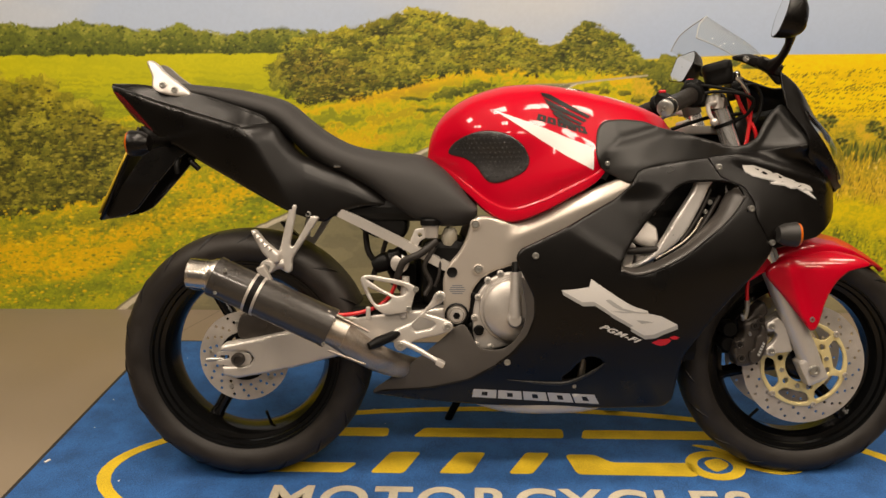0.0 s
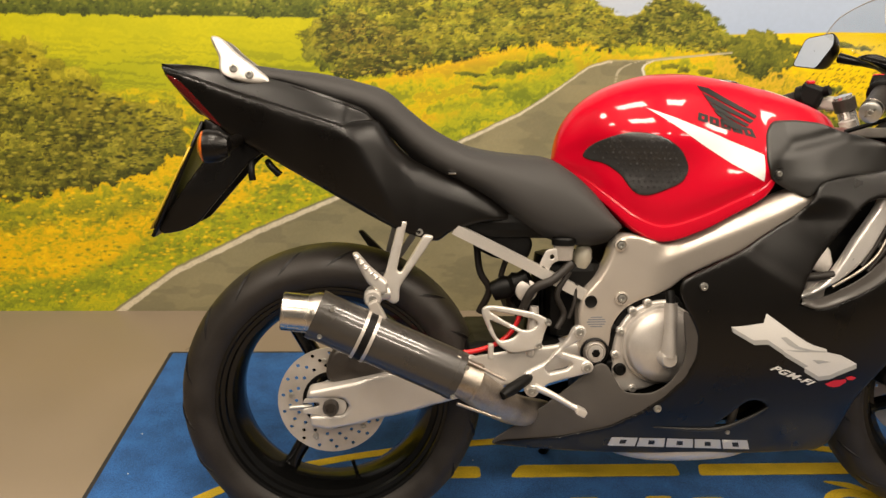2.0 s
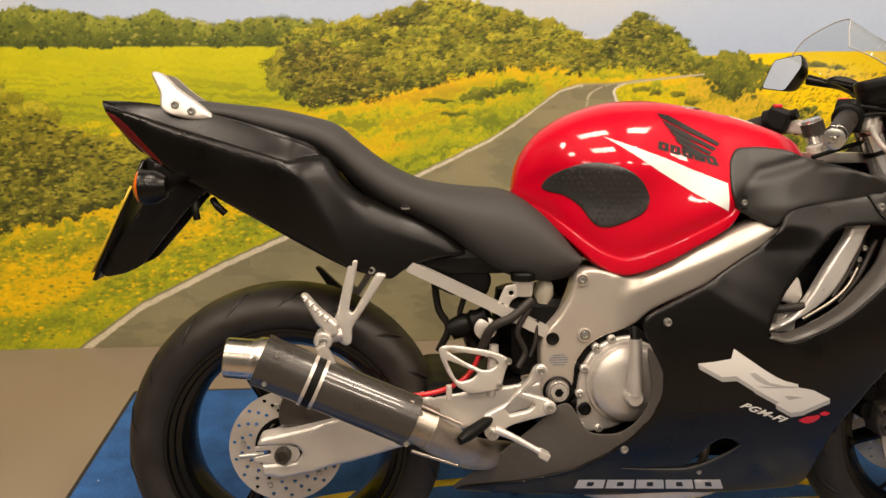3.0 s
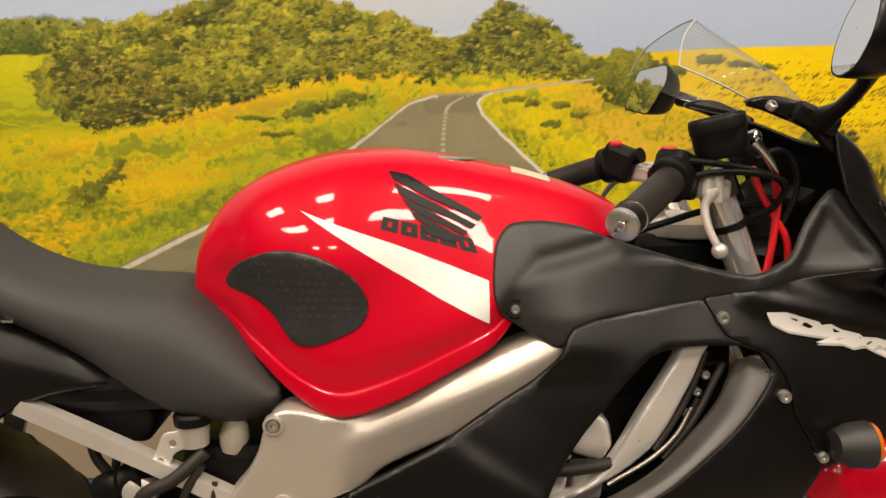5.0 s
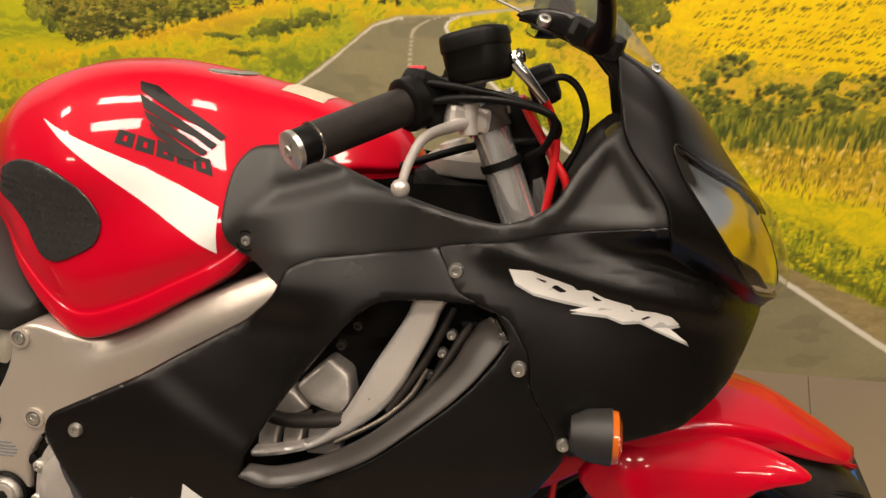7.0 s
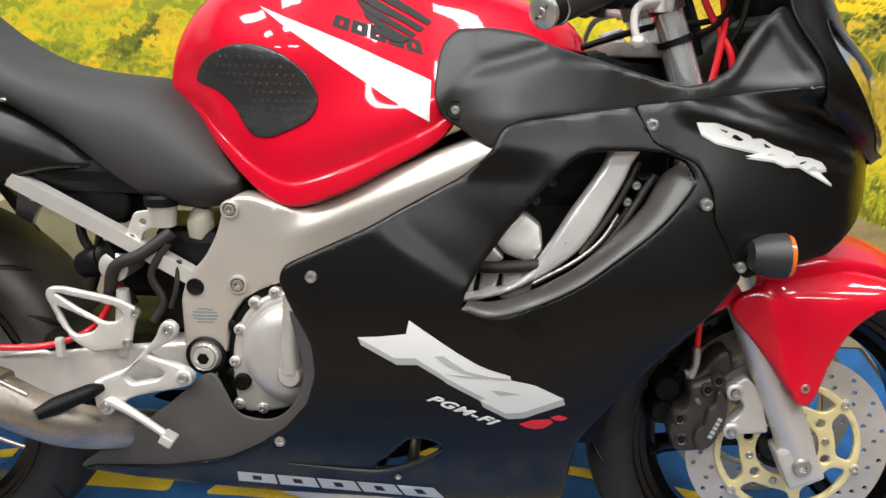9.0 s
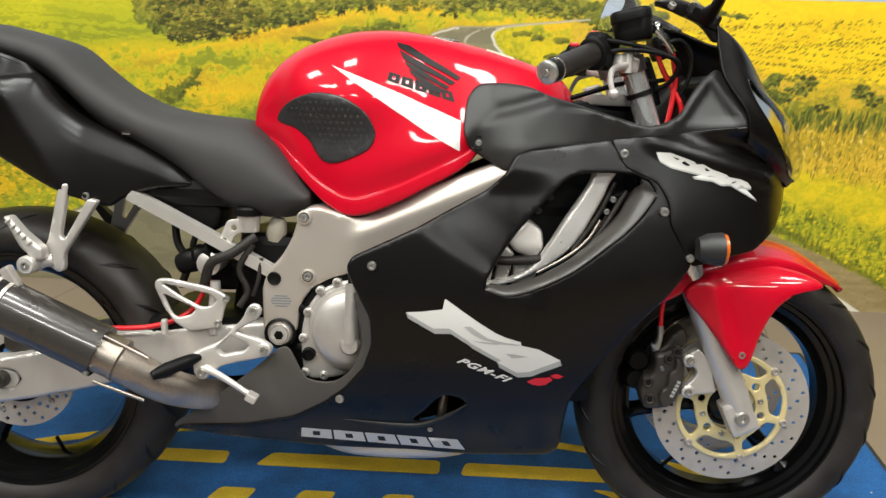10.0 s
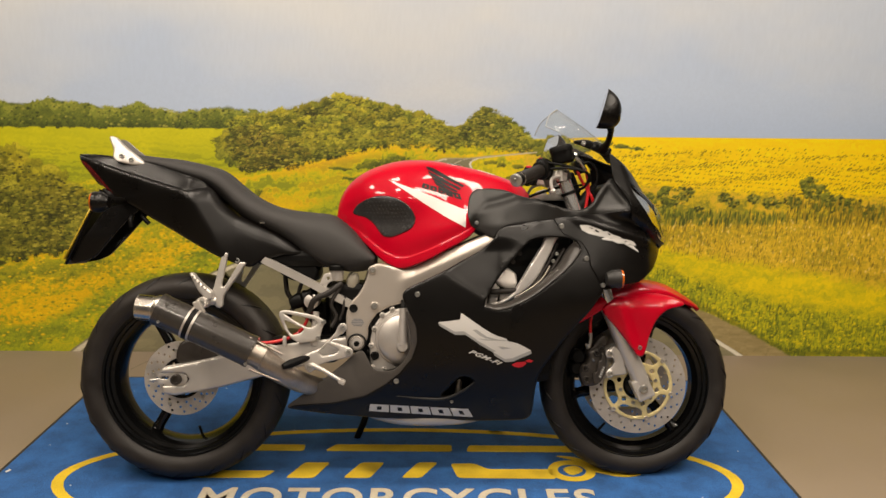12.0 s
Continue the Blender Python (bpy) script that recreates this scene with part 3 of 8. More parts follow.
for cx, cz in spots:
    top = float(line_at(np.array(cx), HILL_TOP))
    near = step_between(0.99, 0.86, cz)
    r = rng.uniform(0.018, 0.036) + 0.026 * near * rng.uniform(0.4, 1.2)
    cz = min(cz, top - r * 0.75)
    k = rng.uniform(0.72, 1.22) * (1.12 - 0.22 * near)
    ochre = rng.uniform(0, 1)
    tint = np.array([1.0 + 0.16 * (ochre - 0.4), 1.0, 0.95 - 0.2 * ochre])
    bush(cx, cz, r * 1.35, r * 0.9, ink(42, 48, 13) * k, ink(92, 98, 28) * k * tint, ink(156, 150, 48) * k * tint, 0.6, 1.9)
# the dark thicket at the hill's left foot, with pale twigs in it
for cx, cz, r in ((-0.76, 0.945, 0.06), (-0.70, 0.965, 0.06), (-0.79, 0.90, 0.045), (-0.66, 0.93, 0.06), (-0.72, 0.885, 0.055), (-0.62, 0.89, 0.05), (-0.58, 0.925, 0.045), (-0.66, 0.85, 0.04), (-0.72, 0.845, 0.035), (-0.57, 0.865, 0.04), (-0.50, 0.89, 0.035)):
    for k in range(5):
        a = rng.uniform(0, 6.28)
        bush(cx + 0.55 * r * math.cos(a), cz + 0.5 * r * math.sin(a), r * 0.75, r * 0.5, ink(36, 38, 10), ink(74, 76, 22), ink(134, 122, 40), 0.75, 1.5)
for k in range(34):
    tx, tz, ta = rng.uniform(-0.79, -0.56), rng.uniform(0.83, 0.97), rng.uniform(-0.6, 1.3)
    dabs(9, lambda n: np.stack([tx + np.linspace(0, 0.05, n) * math.cos(ta), tz + np.linspace(0, 0.035, n) * math.sin(ta)], 1), 0.0030, [ink(150, 134, 56), ink(118, 110, 40)], 0.7, 0.1)
# the tree at the hill's right end
for cx, cz, r in ((0.28, 1.075, 0.022), (0.25, 1.05, 0.03), (0.31, 1.052, 0.03), (0.22, 1.02, 0.032), (0.28, 1.015, 0.04), (0.345, 1.02, 0.034), (0.19, 0.985, 0.03), (0.24, 0.975, 0.036), (0.31, 0.97, 0.042), (0.38, 0.985, 0.034), (0.42, 0.955, 0.036), (0.36, 0.94, 0.03), (0.44, 0.93, 0.028), (0.15, 0.955, 0.026), (0.21, 0.942, 0.026), (0.28, 0.935, 0.03)):
    for k in range(4):
        a = rng.uniform(0, 6.28)
        t = rng.uniform(0.85, 1.15)
        bush(cx + 0.5 * r * math.cos(a), cz + 0.45 * r * math.sin(a), r * 0.8, r * 0.6, ink(40, 46, 12) * t, ink(86, 92, 26) * t, ink(142, 136, 44) * t, 0.7, 1.6)


def crowns(mask, scale, seed, low, high):
    """Round crowns in the print: each paler above and deep below, with uneven sizes."""
    best, form = np.full(MX.shape, 9.0), np.zeros(MX.shape)
    gx, gz = MX * scale + 1.6 * WX, MZ * scale * 1.45 + 1.6 * WZ
    bx, bz = np.floor(gx), np.floor(gz)
    for ox in (-1, 0, 1):
        for oz in (-1, 0, 1):
            px = bx + ox + lattice(bx + ox, bz + oz, seed)
            pz = bz + oz + lattice(bx + ox, bz + oz, seed + 1)
            d = (gx - px) ** 2 + (gz - pz) ** 2
            near = d < best
            best, form = np.where(near, d, best), np.where(near, gz - pz - 0.35 * (gx - px) + 0.9 * (lattice(bx + ox, bz + oz, seed + 2) - 0.5), form)
    tone = np.clip(low + (high - low) * (0.5 + 0.8 * form - 0.22 * best), low, high)
    m = np.clip(mask, 0, 1)[..., None]
    ART[:] = ART * (1 - m + m * tone[..., None] * np.array([1.02, 1.0, 0.94]))


ON_HILL = soft(line_at(MX, HILL_TOP) + 0.002 - MZ + 0.02 * WZ, 0.012) * soft(MZ - line_at(MX, HILL_BOT) + 0.02 * WZ, 0.02) * soft(MX + 0.84, 0.03) * soft(0.47 - MX, 0.03)
crowns(ON_HILL, 10, 301, 0.68, 1.22)
crowns(ON_HILL, 22, 305, 0.80, 1.16)
strokes = [ink(*c) for c in ((52, 56, 14), (74, 78, 22), (112, 112, 34), (140, 134, 46), (164, 152, 54))]
dabs(900, under([(p[0], p[1] - 0.014) for p in HILL_TOP], HILL_BOT, -0.82, 0.46), 0.0085, strokes, 0.45, 0.5, 0.15, edge=1.1)
dabs(1500, under([(p[0], p[1] - 0.012) for p in HILL_TOP], HILL_BOT, -0.82, 0.46), 0.0055, [ink(*c) for c in ((38, 44, 10), (48, 54, 14), (66, 74, 18), (84, 90, 24), (112, 116, 34), (136, 134, 46))], 0.35, 0.3, 0.5, edge=1.1)
dabs(500, under([(p[0], p[1] - 0.012) for p in HEDGE_TOP], [(-2.4, 1.004), (-0.7, 1.004)], -2.3, -0.7), 0.0065, [ink(*c) for c in ((42, 50, 14), (58, 66, 20), (84, 92, 30), (114, 118, 42), (136, 134, 56))], 0.6, 0.5, 0.1, edge=1.1)


# meadow in front of the hill: drifts of orange and yellow flowers over lime grass
M_TOP, M_BOT = [(-1.4, 0.765), (-1.25, 0.745), (-0.86, 0.80), (-0.76, 0.795), (-0.58, 0.832), (-0.40, 0.868), (-0.22, 0.918), (0.14, 0.925), (0.50, 0.912)], [(-2.3, 0.1), (0.5, 0.1)]
DRIFT = cloudy(MX * 7 + 2 * WX, (MZ - 0.16 * MX) * 34 + 2 * WZ, 251, 4)
planted(M_TOP, M_BOT, [ink(128, 132, 26), ink(158, 156, 24), ink(182, 168, 18), ink(202, 168, 16), ink(212, 174, 18), ink(196, 154, 26)], 0.76 * DRIFT + 0.12 * BROAD + 0.08 * TUFT + 0.04 * LEAF, 2.7, 0.0, 0.012, -1.45, 0.5)
lay(soft(line_at(MX, M_TOP) - 0.03 - MZ + 0.05 * WZ, 0.04) * soft(MZ - 0.70, 0.08) * np.clip((DRIFT - 0.5) * 7, 0, 0.55) * (MX < 0.2) * (MX > -1.3), ink(122, 126, 26))
for cx, cz, rx, rz in ((-0.20, 0.850, 0.05, 0.014), (-0.14, 0.868, 0.05, 0.014), (-0.09, 0.880, 0.035, 0.010), (-0.24, 0.842, 0.03, 0.010), (-0.36, 0.832, 0.05, 0.008), (-0.08, 0.805, 0.05, 0.006), (-0.30, 0.79, 0.06, 0.006)):
    bush(cx, cz, rx, rz, ink(54, 62, 16), ink(92, 98, 24), ink(142, 138, 34), 0.8)
for cx, cz, r in ((-0.72, 0.69, 0.030), (-0.76, 0.66, 0.034), (-0.80, 0.62, 0.040), (-0.84, 0.58, 0.036), (-0.70, 0.725, 0.020)):
    bush(cx, cz, r, r, ink(58, 62, 16), ink(98, 102, 24), ink(152, 142, 32), 0.9)

# the flowery bank on the left, and the big shrub above it
B_TOP, B_BOT = [(-2.6, 0.50), (-1.7, 0.48), (-1.4, 0.53), (-1.30, 0.70), (-1.2, 0.70), (-0.8, 0.62), (-0.5, 0.66)], [(-2.2, -0.1), (-0.5, -0.1)]
planted(B_TOP, B_BOT, [ink(102, 112, 26), ink(136, 138, 26), ink(168, 156, 20), ink(200, 162, 16), ink(210, 172, 16)], 0.50 * DRIFT + 0.17 * TUFT + 0.25 * BROAD + 0.08 * LEAF, 2.5, -0.05, 0.03, -2.6, -0.45)
SHRUB_TOP = [(-2.6, 0.95), (-2.0, 0.93), (-1.79, 0.90), (-1.70, 0.88), (-1.64, 0.815), (-1.55, 0.79), (-1.47, 0.75), (-1.39, 0.715), (-1.30, 0.69), (-1.265, 0.64)]
SHRUB_BOT = [(-2.6, 0.36), (-1.89, 0.39), (-1.79, 0.41), (-1.64, 0.45), (-1.51, 0.47), (-1.39, 0.51), (-1.31, 0.58), (-1.265, 0.62)]
lay(soft(line_at(MX, SHRUB_TOP) - 0.03 - MZ + 0.06 * WZ, 0.02) * soft(MZ - line_at(MX, SHRUB_BOT) - 0.01 + 0.05 * WZ, 0.02) * (MX < -1.27), blend(ink(50, 54, 14), ink(108, 106, 28), TUFT))
spots = under(SHRUB_TOP, SHRUB_BOT, -2.5, -1.28)(420)
spots = spots[np.argsort(-spots[:, 1])]
for cx, cz in spots:
    high = step_between(0.62, 0.86, cz - 0.28 * (-1.55 - cx))
    r = rng.uniform(0.018, 0.048)
    k = rng.uniform(0.75, 1.2)
    bush(cx, cz, r * 1.3, r * 0.85, (ink(38, 42, 10) * (1 - high) + ink(92, 94, 24) * high) * k, (ink(86, 88, 22) * (1 - high) + ink(140, 134, 26) * high) * k, (ink(150, 142, 46) * (1 - high) + ink(176, 162, 34) * high) * k, 0.65, 1.5)
crowns(soft(line_at(MX, SHRUB_TOP) - MZ + 0.06 * WZ, 0.03) * soft(MZ - line_at(MX, SHRUB_BOT) + 0.05 * WZ, 0.03) * soft(-1.27 - MX + 0.06 * WX, 0.04), 8, 311, 0.55, 1.40)
dabs(1700, under(SHRUB_TOP, SHRUB_BOT, -2.4, -1.28), 0.0095, [ink(*c) for c in ((34, 38, 10), (44, 48, 12), (62, 66, 18), (92, 94, 26), (124, 120, 38), (152, 142, 50))], 0.42, 0.5, 0.25, edge=1.1)
for k in range(60):
    cx = rng.uniform(-2.3, -1.15)
    cz = 0.36 + 0.17 * (cx + 1.7) + rng.uniform(-0.05, 0.04)
    bush(cx, cz, rng.uniform(0.02, 0.06), rng.uniform(0.012, 0.026), ink(84, 92, 22), ink(132, 132, 26), ink(176, 160, 30), 0.9)
F_TOP = [(-2.6, 0.27), (-1.9, 0.29), (-1.5, 0.34), (-1.2, 0.44), (-0.95, 0.55), (-0.6, 0.64)]
planted(F_TOP, [(-2.6, -0.1), (-1.0, -0.1), (-0.5, 0.3)], [ink(128, 132, 24), ink(164, 154, 20), ink(200, 162, 14), ink(210, 168, 12), ink(216, 180, 18)], 0.48 * DRIFT + 0.17 * TUFT + 0.27 * BROAD + 0.08 * LEAF, 2.5, 0.0, 0.05, -2.6, -0.5)
V_TOP = [(-2.0, 0.10), (-1.72, 0.12), (-1.54, 0.20), (-1.34, 0.315), (-1.1, 0.41), (-0.8, 0.53), (-0.5, 0.65), (-0.2, 0.79), (-0.02, 0.87)]
planted(V_TOP, [(-2.2, -0.3), (0.0, -0.3)], [ink(104, 116, 26), ink(130, 138, 28), ink(150, 154, 28), ink(172, 164, 24), ink(192, 168, 18)], 0.2 * TUFT + 0.46 * DRIFT + 0.24 * BROAD + 0.10 * LEAF, 2.4, -0.05, 0.04, -2.2, 0.0)
BANK = under([(-2.2, 0.42), (-1.5, 0.44), (-1.2, 0.54), (-0.85, 0.62)], [(-2.2, 0.02), (-1.6, 0.03), (-1.2, 0.25), (-0.85, 0.42)], -2.2, -0.85)
dabs(1500, BANK, 0.0085, [ink(*c) for c in ((104, 112, 26), (132, 134, 28), (158, 150, 26), (184, 158, 22), (208, 170, 22), (214, 178, 30))], 0.5, 0.4, 0.2, edge=1.1)

# right side: rape field in rows, shrubs, dry grass and the bank by the road
yel = blend(ink(216, 178, 6), ink(230, 196, 8), FLAT * 1.4 - 0.2)
yel = blend(yel, ink(198, 164, 10), np.clip((DRIFT - 0.5) * 4, 0, 0.4) * np.clip((0.95 - MZ) / 0.04, 0, 1))
lay(soft(line_at(MX, HORIZON) - MZ) * soft(MX - 0.60 - 0.1 * (0.98 - MZ) + 0.1 * WX, 0.02) * soft(MZ - 0.60, 0.05), yel)
for r in range(20):
    z0 = 0.936 - 0.0075 * r - 0.00022 * r * r
    n = 300
    xs = np.linspace(0.76, 2.35, n) + rng.normal(0, 0.003, n)
    dense = 0.25 + 0.75 * cloudy(xs * 4, np.full(n, r * 0.5), 261, 2)
    dabs(n, lambda k: np.stack([xs, z0 + rng.normal(0, 0.0022, k) - 0.012 * (xs - 0.8) + 0.008 * np.sin(xs * 9 + r)], 1)[rng.random(k) < dense * min(1.0, 0.25 + 0.05 * r)], 0.0030, [ink(122, 104, 14), ink(92, 84, 16), ink(158, 132, 12)], 1.25, 0.1, 0.9, edge=1.2)
T_TOP = [(0.48, 0.915), (0.62, 0.90), (0.72, 0.845), (0.82, 0.80), (1.0, 0.765), (1.3, 0.745), (1.7, 0.735), (2.4, 0.70)]
planted(T_TOP, [(0.2, 0.3), (2.4, 0.1)], [ink(122, 118, 28), ink(156, 140, 28), ink(184, 158, 26), ink(194, 160, 34), ink(202, 164, 44)], 0.35 * TUFT + 0.3 * DRIFT + 0.2 * BROAD + 0.15 * STREAK, 2.4, 0.08, 0.03, 0.45, 2.6)
for cx, cz, rx, rz in ((0.57, 0.955, 0.05, 0.035), (0.60, 0.92, 0.06, 0.05), (0.54, 0.91, 0.05, 0.045), (0.59, 0.87, 0.05, 0.035), (0.63, 0.93, 0.035, 0.03), (0.56, 0.93, 0.06, 0.03), (0.62, 0.905, 0.06, 0.05), (0.67, 0.88, 0.05, 0.05), (0.70, 0.93, 0.045, 0.025), (0.52, 0.91, 0.05, 0.025), (0.48, 0.945, 0.04, 0.02), (0.86, 0.938, 0.04, 0.010), (0.93, 0.930, 0.04, 0.009), (0.78, 0.95, 0.035, 0.012)):
    for k in range(4):
        bush(cx + rng.uniform(-0.4, 0.4) * rx, cz + rng.uniform(-0.4, 0.4) * rz, rx * 0.7, rz * 0.7, ink(54, 60, 16), ink(98, 102, 28), ink(150, 142, 40), 0.8)
for cx, cz, r, n in ((0.80, 0.72, 0.045, 10), (0.84, 0.67, 0.055, 12), (0.90, 0.66, 0.055, 12), (0.96, 0.70, 0.045, 9), (1.02, 0.68, 0.05, 10), (1.09, 0.715, 0.045, 9), (1.15, 0.74, 0.030, 6), (0.98, 0.61, 0.05, 10), (1.07, 0.635, 0.045, 9), (1.20, 0.65, 0.035, 7), (0.86, 0.78, 0.028, 5), (1.36, 0.70, 0.022, 4), (1.45, 0.715, 0.022, 4), (1.53, 0.70, 0.028, 5), (1.62, 0.705, 0.03, 6), (1.70, 0.765, 0.045, 11), (1.74, 0.715, 0.045, 10), (1.80, 0.70, 0.04, 8), (1.88, 0.685, 0.04, 8), (1.98, 0.665, 0.035, 7), (2.1, 0.66, 0.04, 8), (1.32, 0.72, 0.02, 4)):
    for k in range(n):
        a, q = rng.uniform(0, 6.28), math.sqrt(rng.uniform(0, 1))
        rr = r * rng.uniform(0.22, 0.42)
        t = rng.uniform(0.9, 1.25)
        bush(cx + r * 1.2 * q * math.cos(a), cz + r * 0.9 * q * math.sin(a), rr * 1.1, rr * 0.9, ink(46, 54, 14) * t, ink(86, 92, 24) * t, ink(142, 138, 36) * t, 0.9, 1.3)
    dabs(50, ball(cx, cz, r * 1.4, r * 1.0), 0.0070, [ink(*c) for c in ((42, 48, 12), (68, 74, 20), (106, 108, 30), (142, 136, 44))], 0.9, 0.4, 0.2, edge=1.1)


def blades(n, where, length, colours, slant=0.0):
    dabs(n, where, length * 0.16, colours, 5.0, 0.3, slant, edge=1.1)


blades(420, under([(0.80, 0.66), (1.5, 0.655)], [(0.80, 0.59), (1.5, 0.60)], 0.80, 1.5), 0.024, [ink(72, 82, 20), ink(108, 114, 28), ink(60, 68, 16), ink(150, 142, 32)], 0.05)
G_TOP, G_BOT = [(0.5, 0.60), (0.9, 0.57), (1.05, 0.61), (1.4, 0.625), (2.4, 0.61)], [(0.2, 0.2), (2.4, 0.0)]
planted(G_TOP, G_BOT, [ink(142, 128, 30), ink(168, 144, 30), ink(184, 154, 32), ink(194, 160, 34), ink(206, 172, 48)], 0.35 * STREAK + 0.3 * TUFT + 0.35 * BROAD, 2.3, 0.0, 0.05, 0.45, 2.6)
dabs(900, under([(0.9, 0.60), (1.4, 0.64), (2.3, 0.62)], [(0.9, 0.52), (1.4, 0.44), (2.3, 0.34)], 0.9, 2.3), 0.0048, [ink(204, 166, 46), ink(160, 138, 30), ink(212, 178, 54), ink(132, 120, 28), ink(216, 186, 90)], 1.4, 0.2, 0.1, edge=1.0)
P_TOP = [(0.2, 0.90), (0.36, 0.86), (0.6, 0.70), (0.85, 0.555), (1.0, 0.525), (1.27, 0.46), (1.65, 0.40), (2.4, 0.27)]
planted(P_TOP, [(0.2, 0.1), (2.4, -0.2)], [ink(150, 148, 24), ink(176, 164, 18), ink(194, 176, 14), ink(206, 182, 14), ink(214, 188, 14)], 0.6 * DRIFT + 0.2 * BROAD + 0.2 * TUFT, 2.2, 0.06, 0.05, 0.20, 2.6)
K_TOP = [(0.2, 0.83), (0.28, 0.82), (0.45, 0.70), (0.65, 0.575), (0.975, 0.445), (1.29, 0.345), (1.66, 0.24), (2.4, 0.16)]
planted(K_TOP, [(0.2, 0.0), (2.4, -0.2)], [ink(88, 98, 20), ink(118, 124, 24), ink(146, 148, 24), ink(168, 162, 20), ink(190, 174, 20)], 0.35 * STREAK + 0.3 * TUFT + 0.2 * BROAD + 0.15 * LEAF, 2.6, 0.0, 0.06, 0.20, 2.6)
blades(900, under([(0.75, 0.50), (0.9, 0.45), (1.3, 0.32), (1.66, 0.22), (2.3, 0.15)], [(0.75, 0.48), (0.9, 0.38), (1.3, 0.19), (1.58, 0.06), (1.66, 0.018), (2.3, 0.01)], 0.75, 2.25), 0.020, [ink(108, 116, 22), ink(146, 146, 22), ink(86, 96, 18), ink(176, 166, 22), ink(130, 136, 24)], 0.08)
lay(soft(0.016 - np.abs(MZ - line_at(MX, [(0.9, 0.40), (1.028, 0.335), (1.22, 0.25), (1.32, 0.20), (1.66, 0.018), (2.4, 0.012)]) - 0.03 * WZ), 0.02) * (MX > 0.9) * 0.6, ink(62, 68, 16))
for cx, cz in ((0.30, 0.865), (0.345, 0.85), (0.42, 0.845), (0.40, 0.80), (0.47, 0.82)):
    bush(cx, cz, 0.026, 0.010, ink(66, 68, 16), ink(104, 104, 24), ink(150, 142, 32), 0.8)

blades(1500, under([(0.95, 0.585), (1.3, 0.635), (2.3, 0.66)], [(0.95, 0.50), (1.4, 0.43), (2.3, 0.33)], 0.95, 2.3), 0.014, [ink(*c) for c in ((128, 108, 24), (150, 124, 26), (178, 146, 28), (208, 172, 40), (96, 84, 20))], 0.12)
blades(380, under([(0.78, 0.66), (1.3, 0.655), (1.6, 0.65)], [(0.78, 0.60), (1.6, 0.61)], 0.78, 1.6), 0.022, [ink(*c) for c in ((56, 66, 18), (78, 88, 24), (104, 108, 30), (142, 132, 36))], 0.06)
blades(500, under([(1.6, 0.72), (2.2, 0.68)], [(1.6, 0.62), (2.2, 0.60)], 1.6, 2.25), 0.022, [ink(*c) for c in ((70, 76, 20), (104, 96, 22), (150, 124, 26))], 0.06)
dabs(700, under([(0.75, 0.52), (1.0, 0.44), (1.3, 0.33), (1.66, 0.23), (2.3, 0.15)], [(0.75, 0.46), (1.0, 0.34), (1.3, 0.19), (1.6, 0.04), (2.3, 0.015)], 0.75, 2.25), 0.0060, [ink(*c) for c in ((84, 92, 18), (120, 124, 22), (176, 166, 22), (200, 180, 24))], 0.8, 0.4, 0.1, edge=1.1)

# the road: it climbs to a bend and runs off to the right, with worn edge lines and centre dashes
ROAD_TOP = [(-2.2, -0.45), (-1.57, 0.0), (-1.34, 0.165), (-1.04, 0.315), (-0.79, 0.424), (-0.36, 0.623), (-0.175, 0.713), (-0.059, 0.789), (0.011, 0.843), (0.04, 0.862), (0.066, 0.873), (0.106, 0.880), (0.212, 0.883), (0.317, 0.895), (0.421, 0.905), (0.50, 0.911)]
FAR_LOW = [(0.20, 0.866), (0.225, 0.874), (0.251, 0.880), (0.343, 0.8915), (0.473, 0.9045), (0.50, 0.907)]
ROAD_R = [(0.251, 0.880), (0.226, 0.868), (0.220, 0.856), (0.231, 0.829), (0.278, 0.778), (0.335, 0.722), (0.393, 0.668), (0.512, 0.573), (0.72, 0.437), (1.032, 0.275), (1.18, 0.180), (1.337, 0.081), (1.47, 0.0), (2.1, -0.4)]
wob = 0.006 * (cloudy(MX * 40, MZ * 40, 81) - 0.5)
left_edge = line_at(MX, ROAD_TOP) - MZ + wob
right_edge = np.interp(-MZ, [-p[1] for p in ROAD_R], [p[0] for p in ROAD_R]) - MX + wob
inner = np.minimum(-right_edge, line_at(MX, FAR_LOW) - MZ)
on_road = soft(left_edge) * soft(-inner, 0.004) * (MX < 0.5) * soft(0.515 - MX, 0.04)
on_road = np.where(MX > 0.45, np.maximum(on_road, soft(right_edge) * (MZ < 0.66)), on_road)
tar = blend(ink(120, 114, 86), ink(134, 126, 96), cloudy(MX * 4, MZ * 9, 91) * 2 - 0.5) * (0.95 + 0.10 * lattice(MX * 250, MZ * 250, 92))[..., None]
GRAVEL = blend(ink(120, 106, 66), ink(158, 140, 96), cloudy(MX * 30 + 3 * WX, MZ * 90, 95, 3))
lay(soft(left_edge + 0.004) * soft(np.interp(-MZ, [-0.9, -0.5, -0.325, -0.278, -0.24, -0.193, -0.1, 0.0], [0.21, 0.66, 1.0, 1.09, 1.19, 1.31, 1.50, 1.68]) - MX + 5 * wob, 0.02) * (MZ < 0.5) * (MX > 0.3), GRAVEL)
lay(on_road, tar)
lay(on_road * soft(0.06 - np.abs(MX - 0.02 - 0.06 * (0.6 - MZ)), 0.06) * 0.3 * (MZ < 0.80), ink(146, 134, 98))
lay(on_road * np.clip((cloudy(MX * 9, MZ * 26, 97, 3) - 0.55) * 5, 0, 0.3), ink(92, 88, 70))
wide = 0.006 + 0.020 * np.clip(0.88 - MZ, 0, 1)
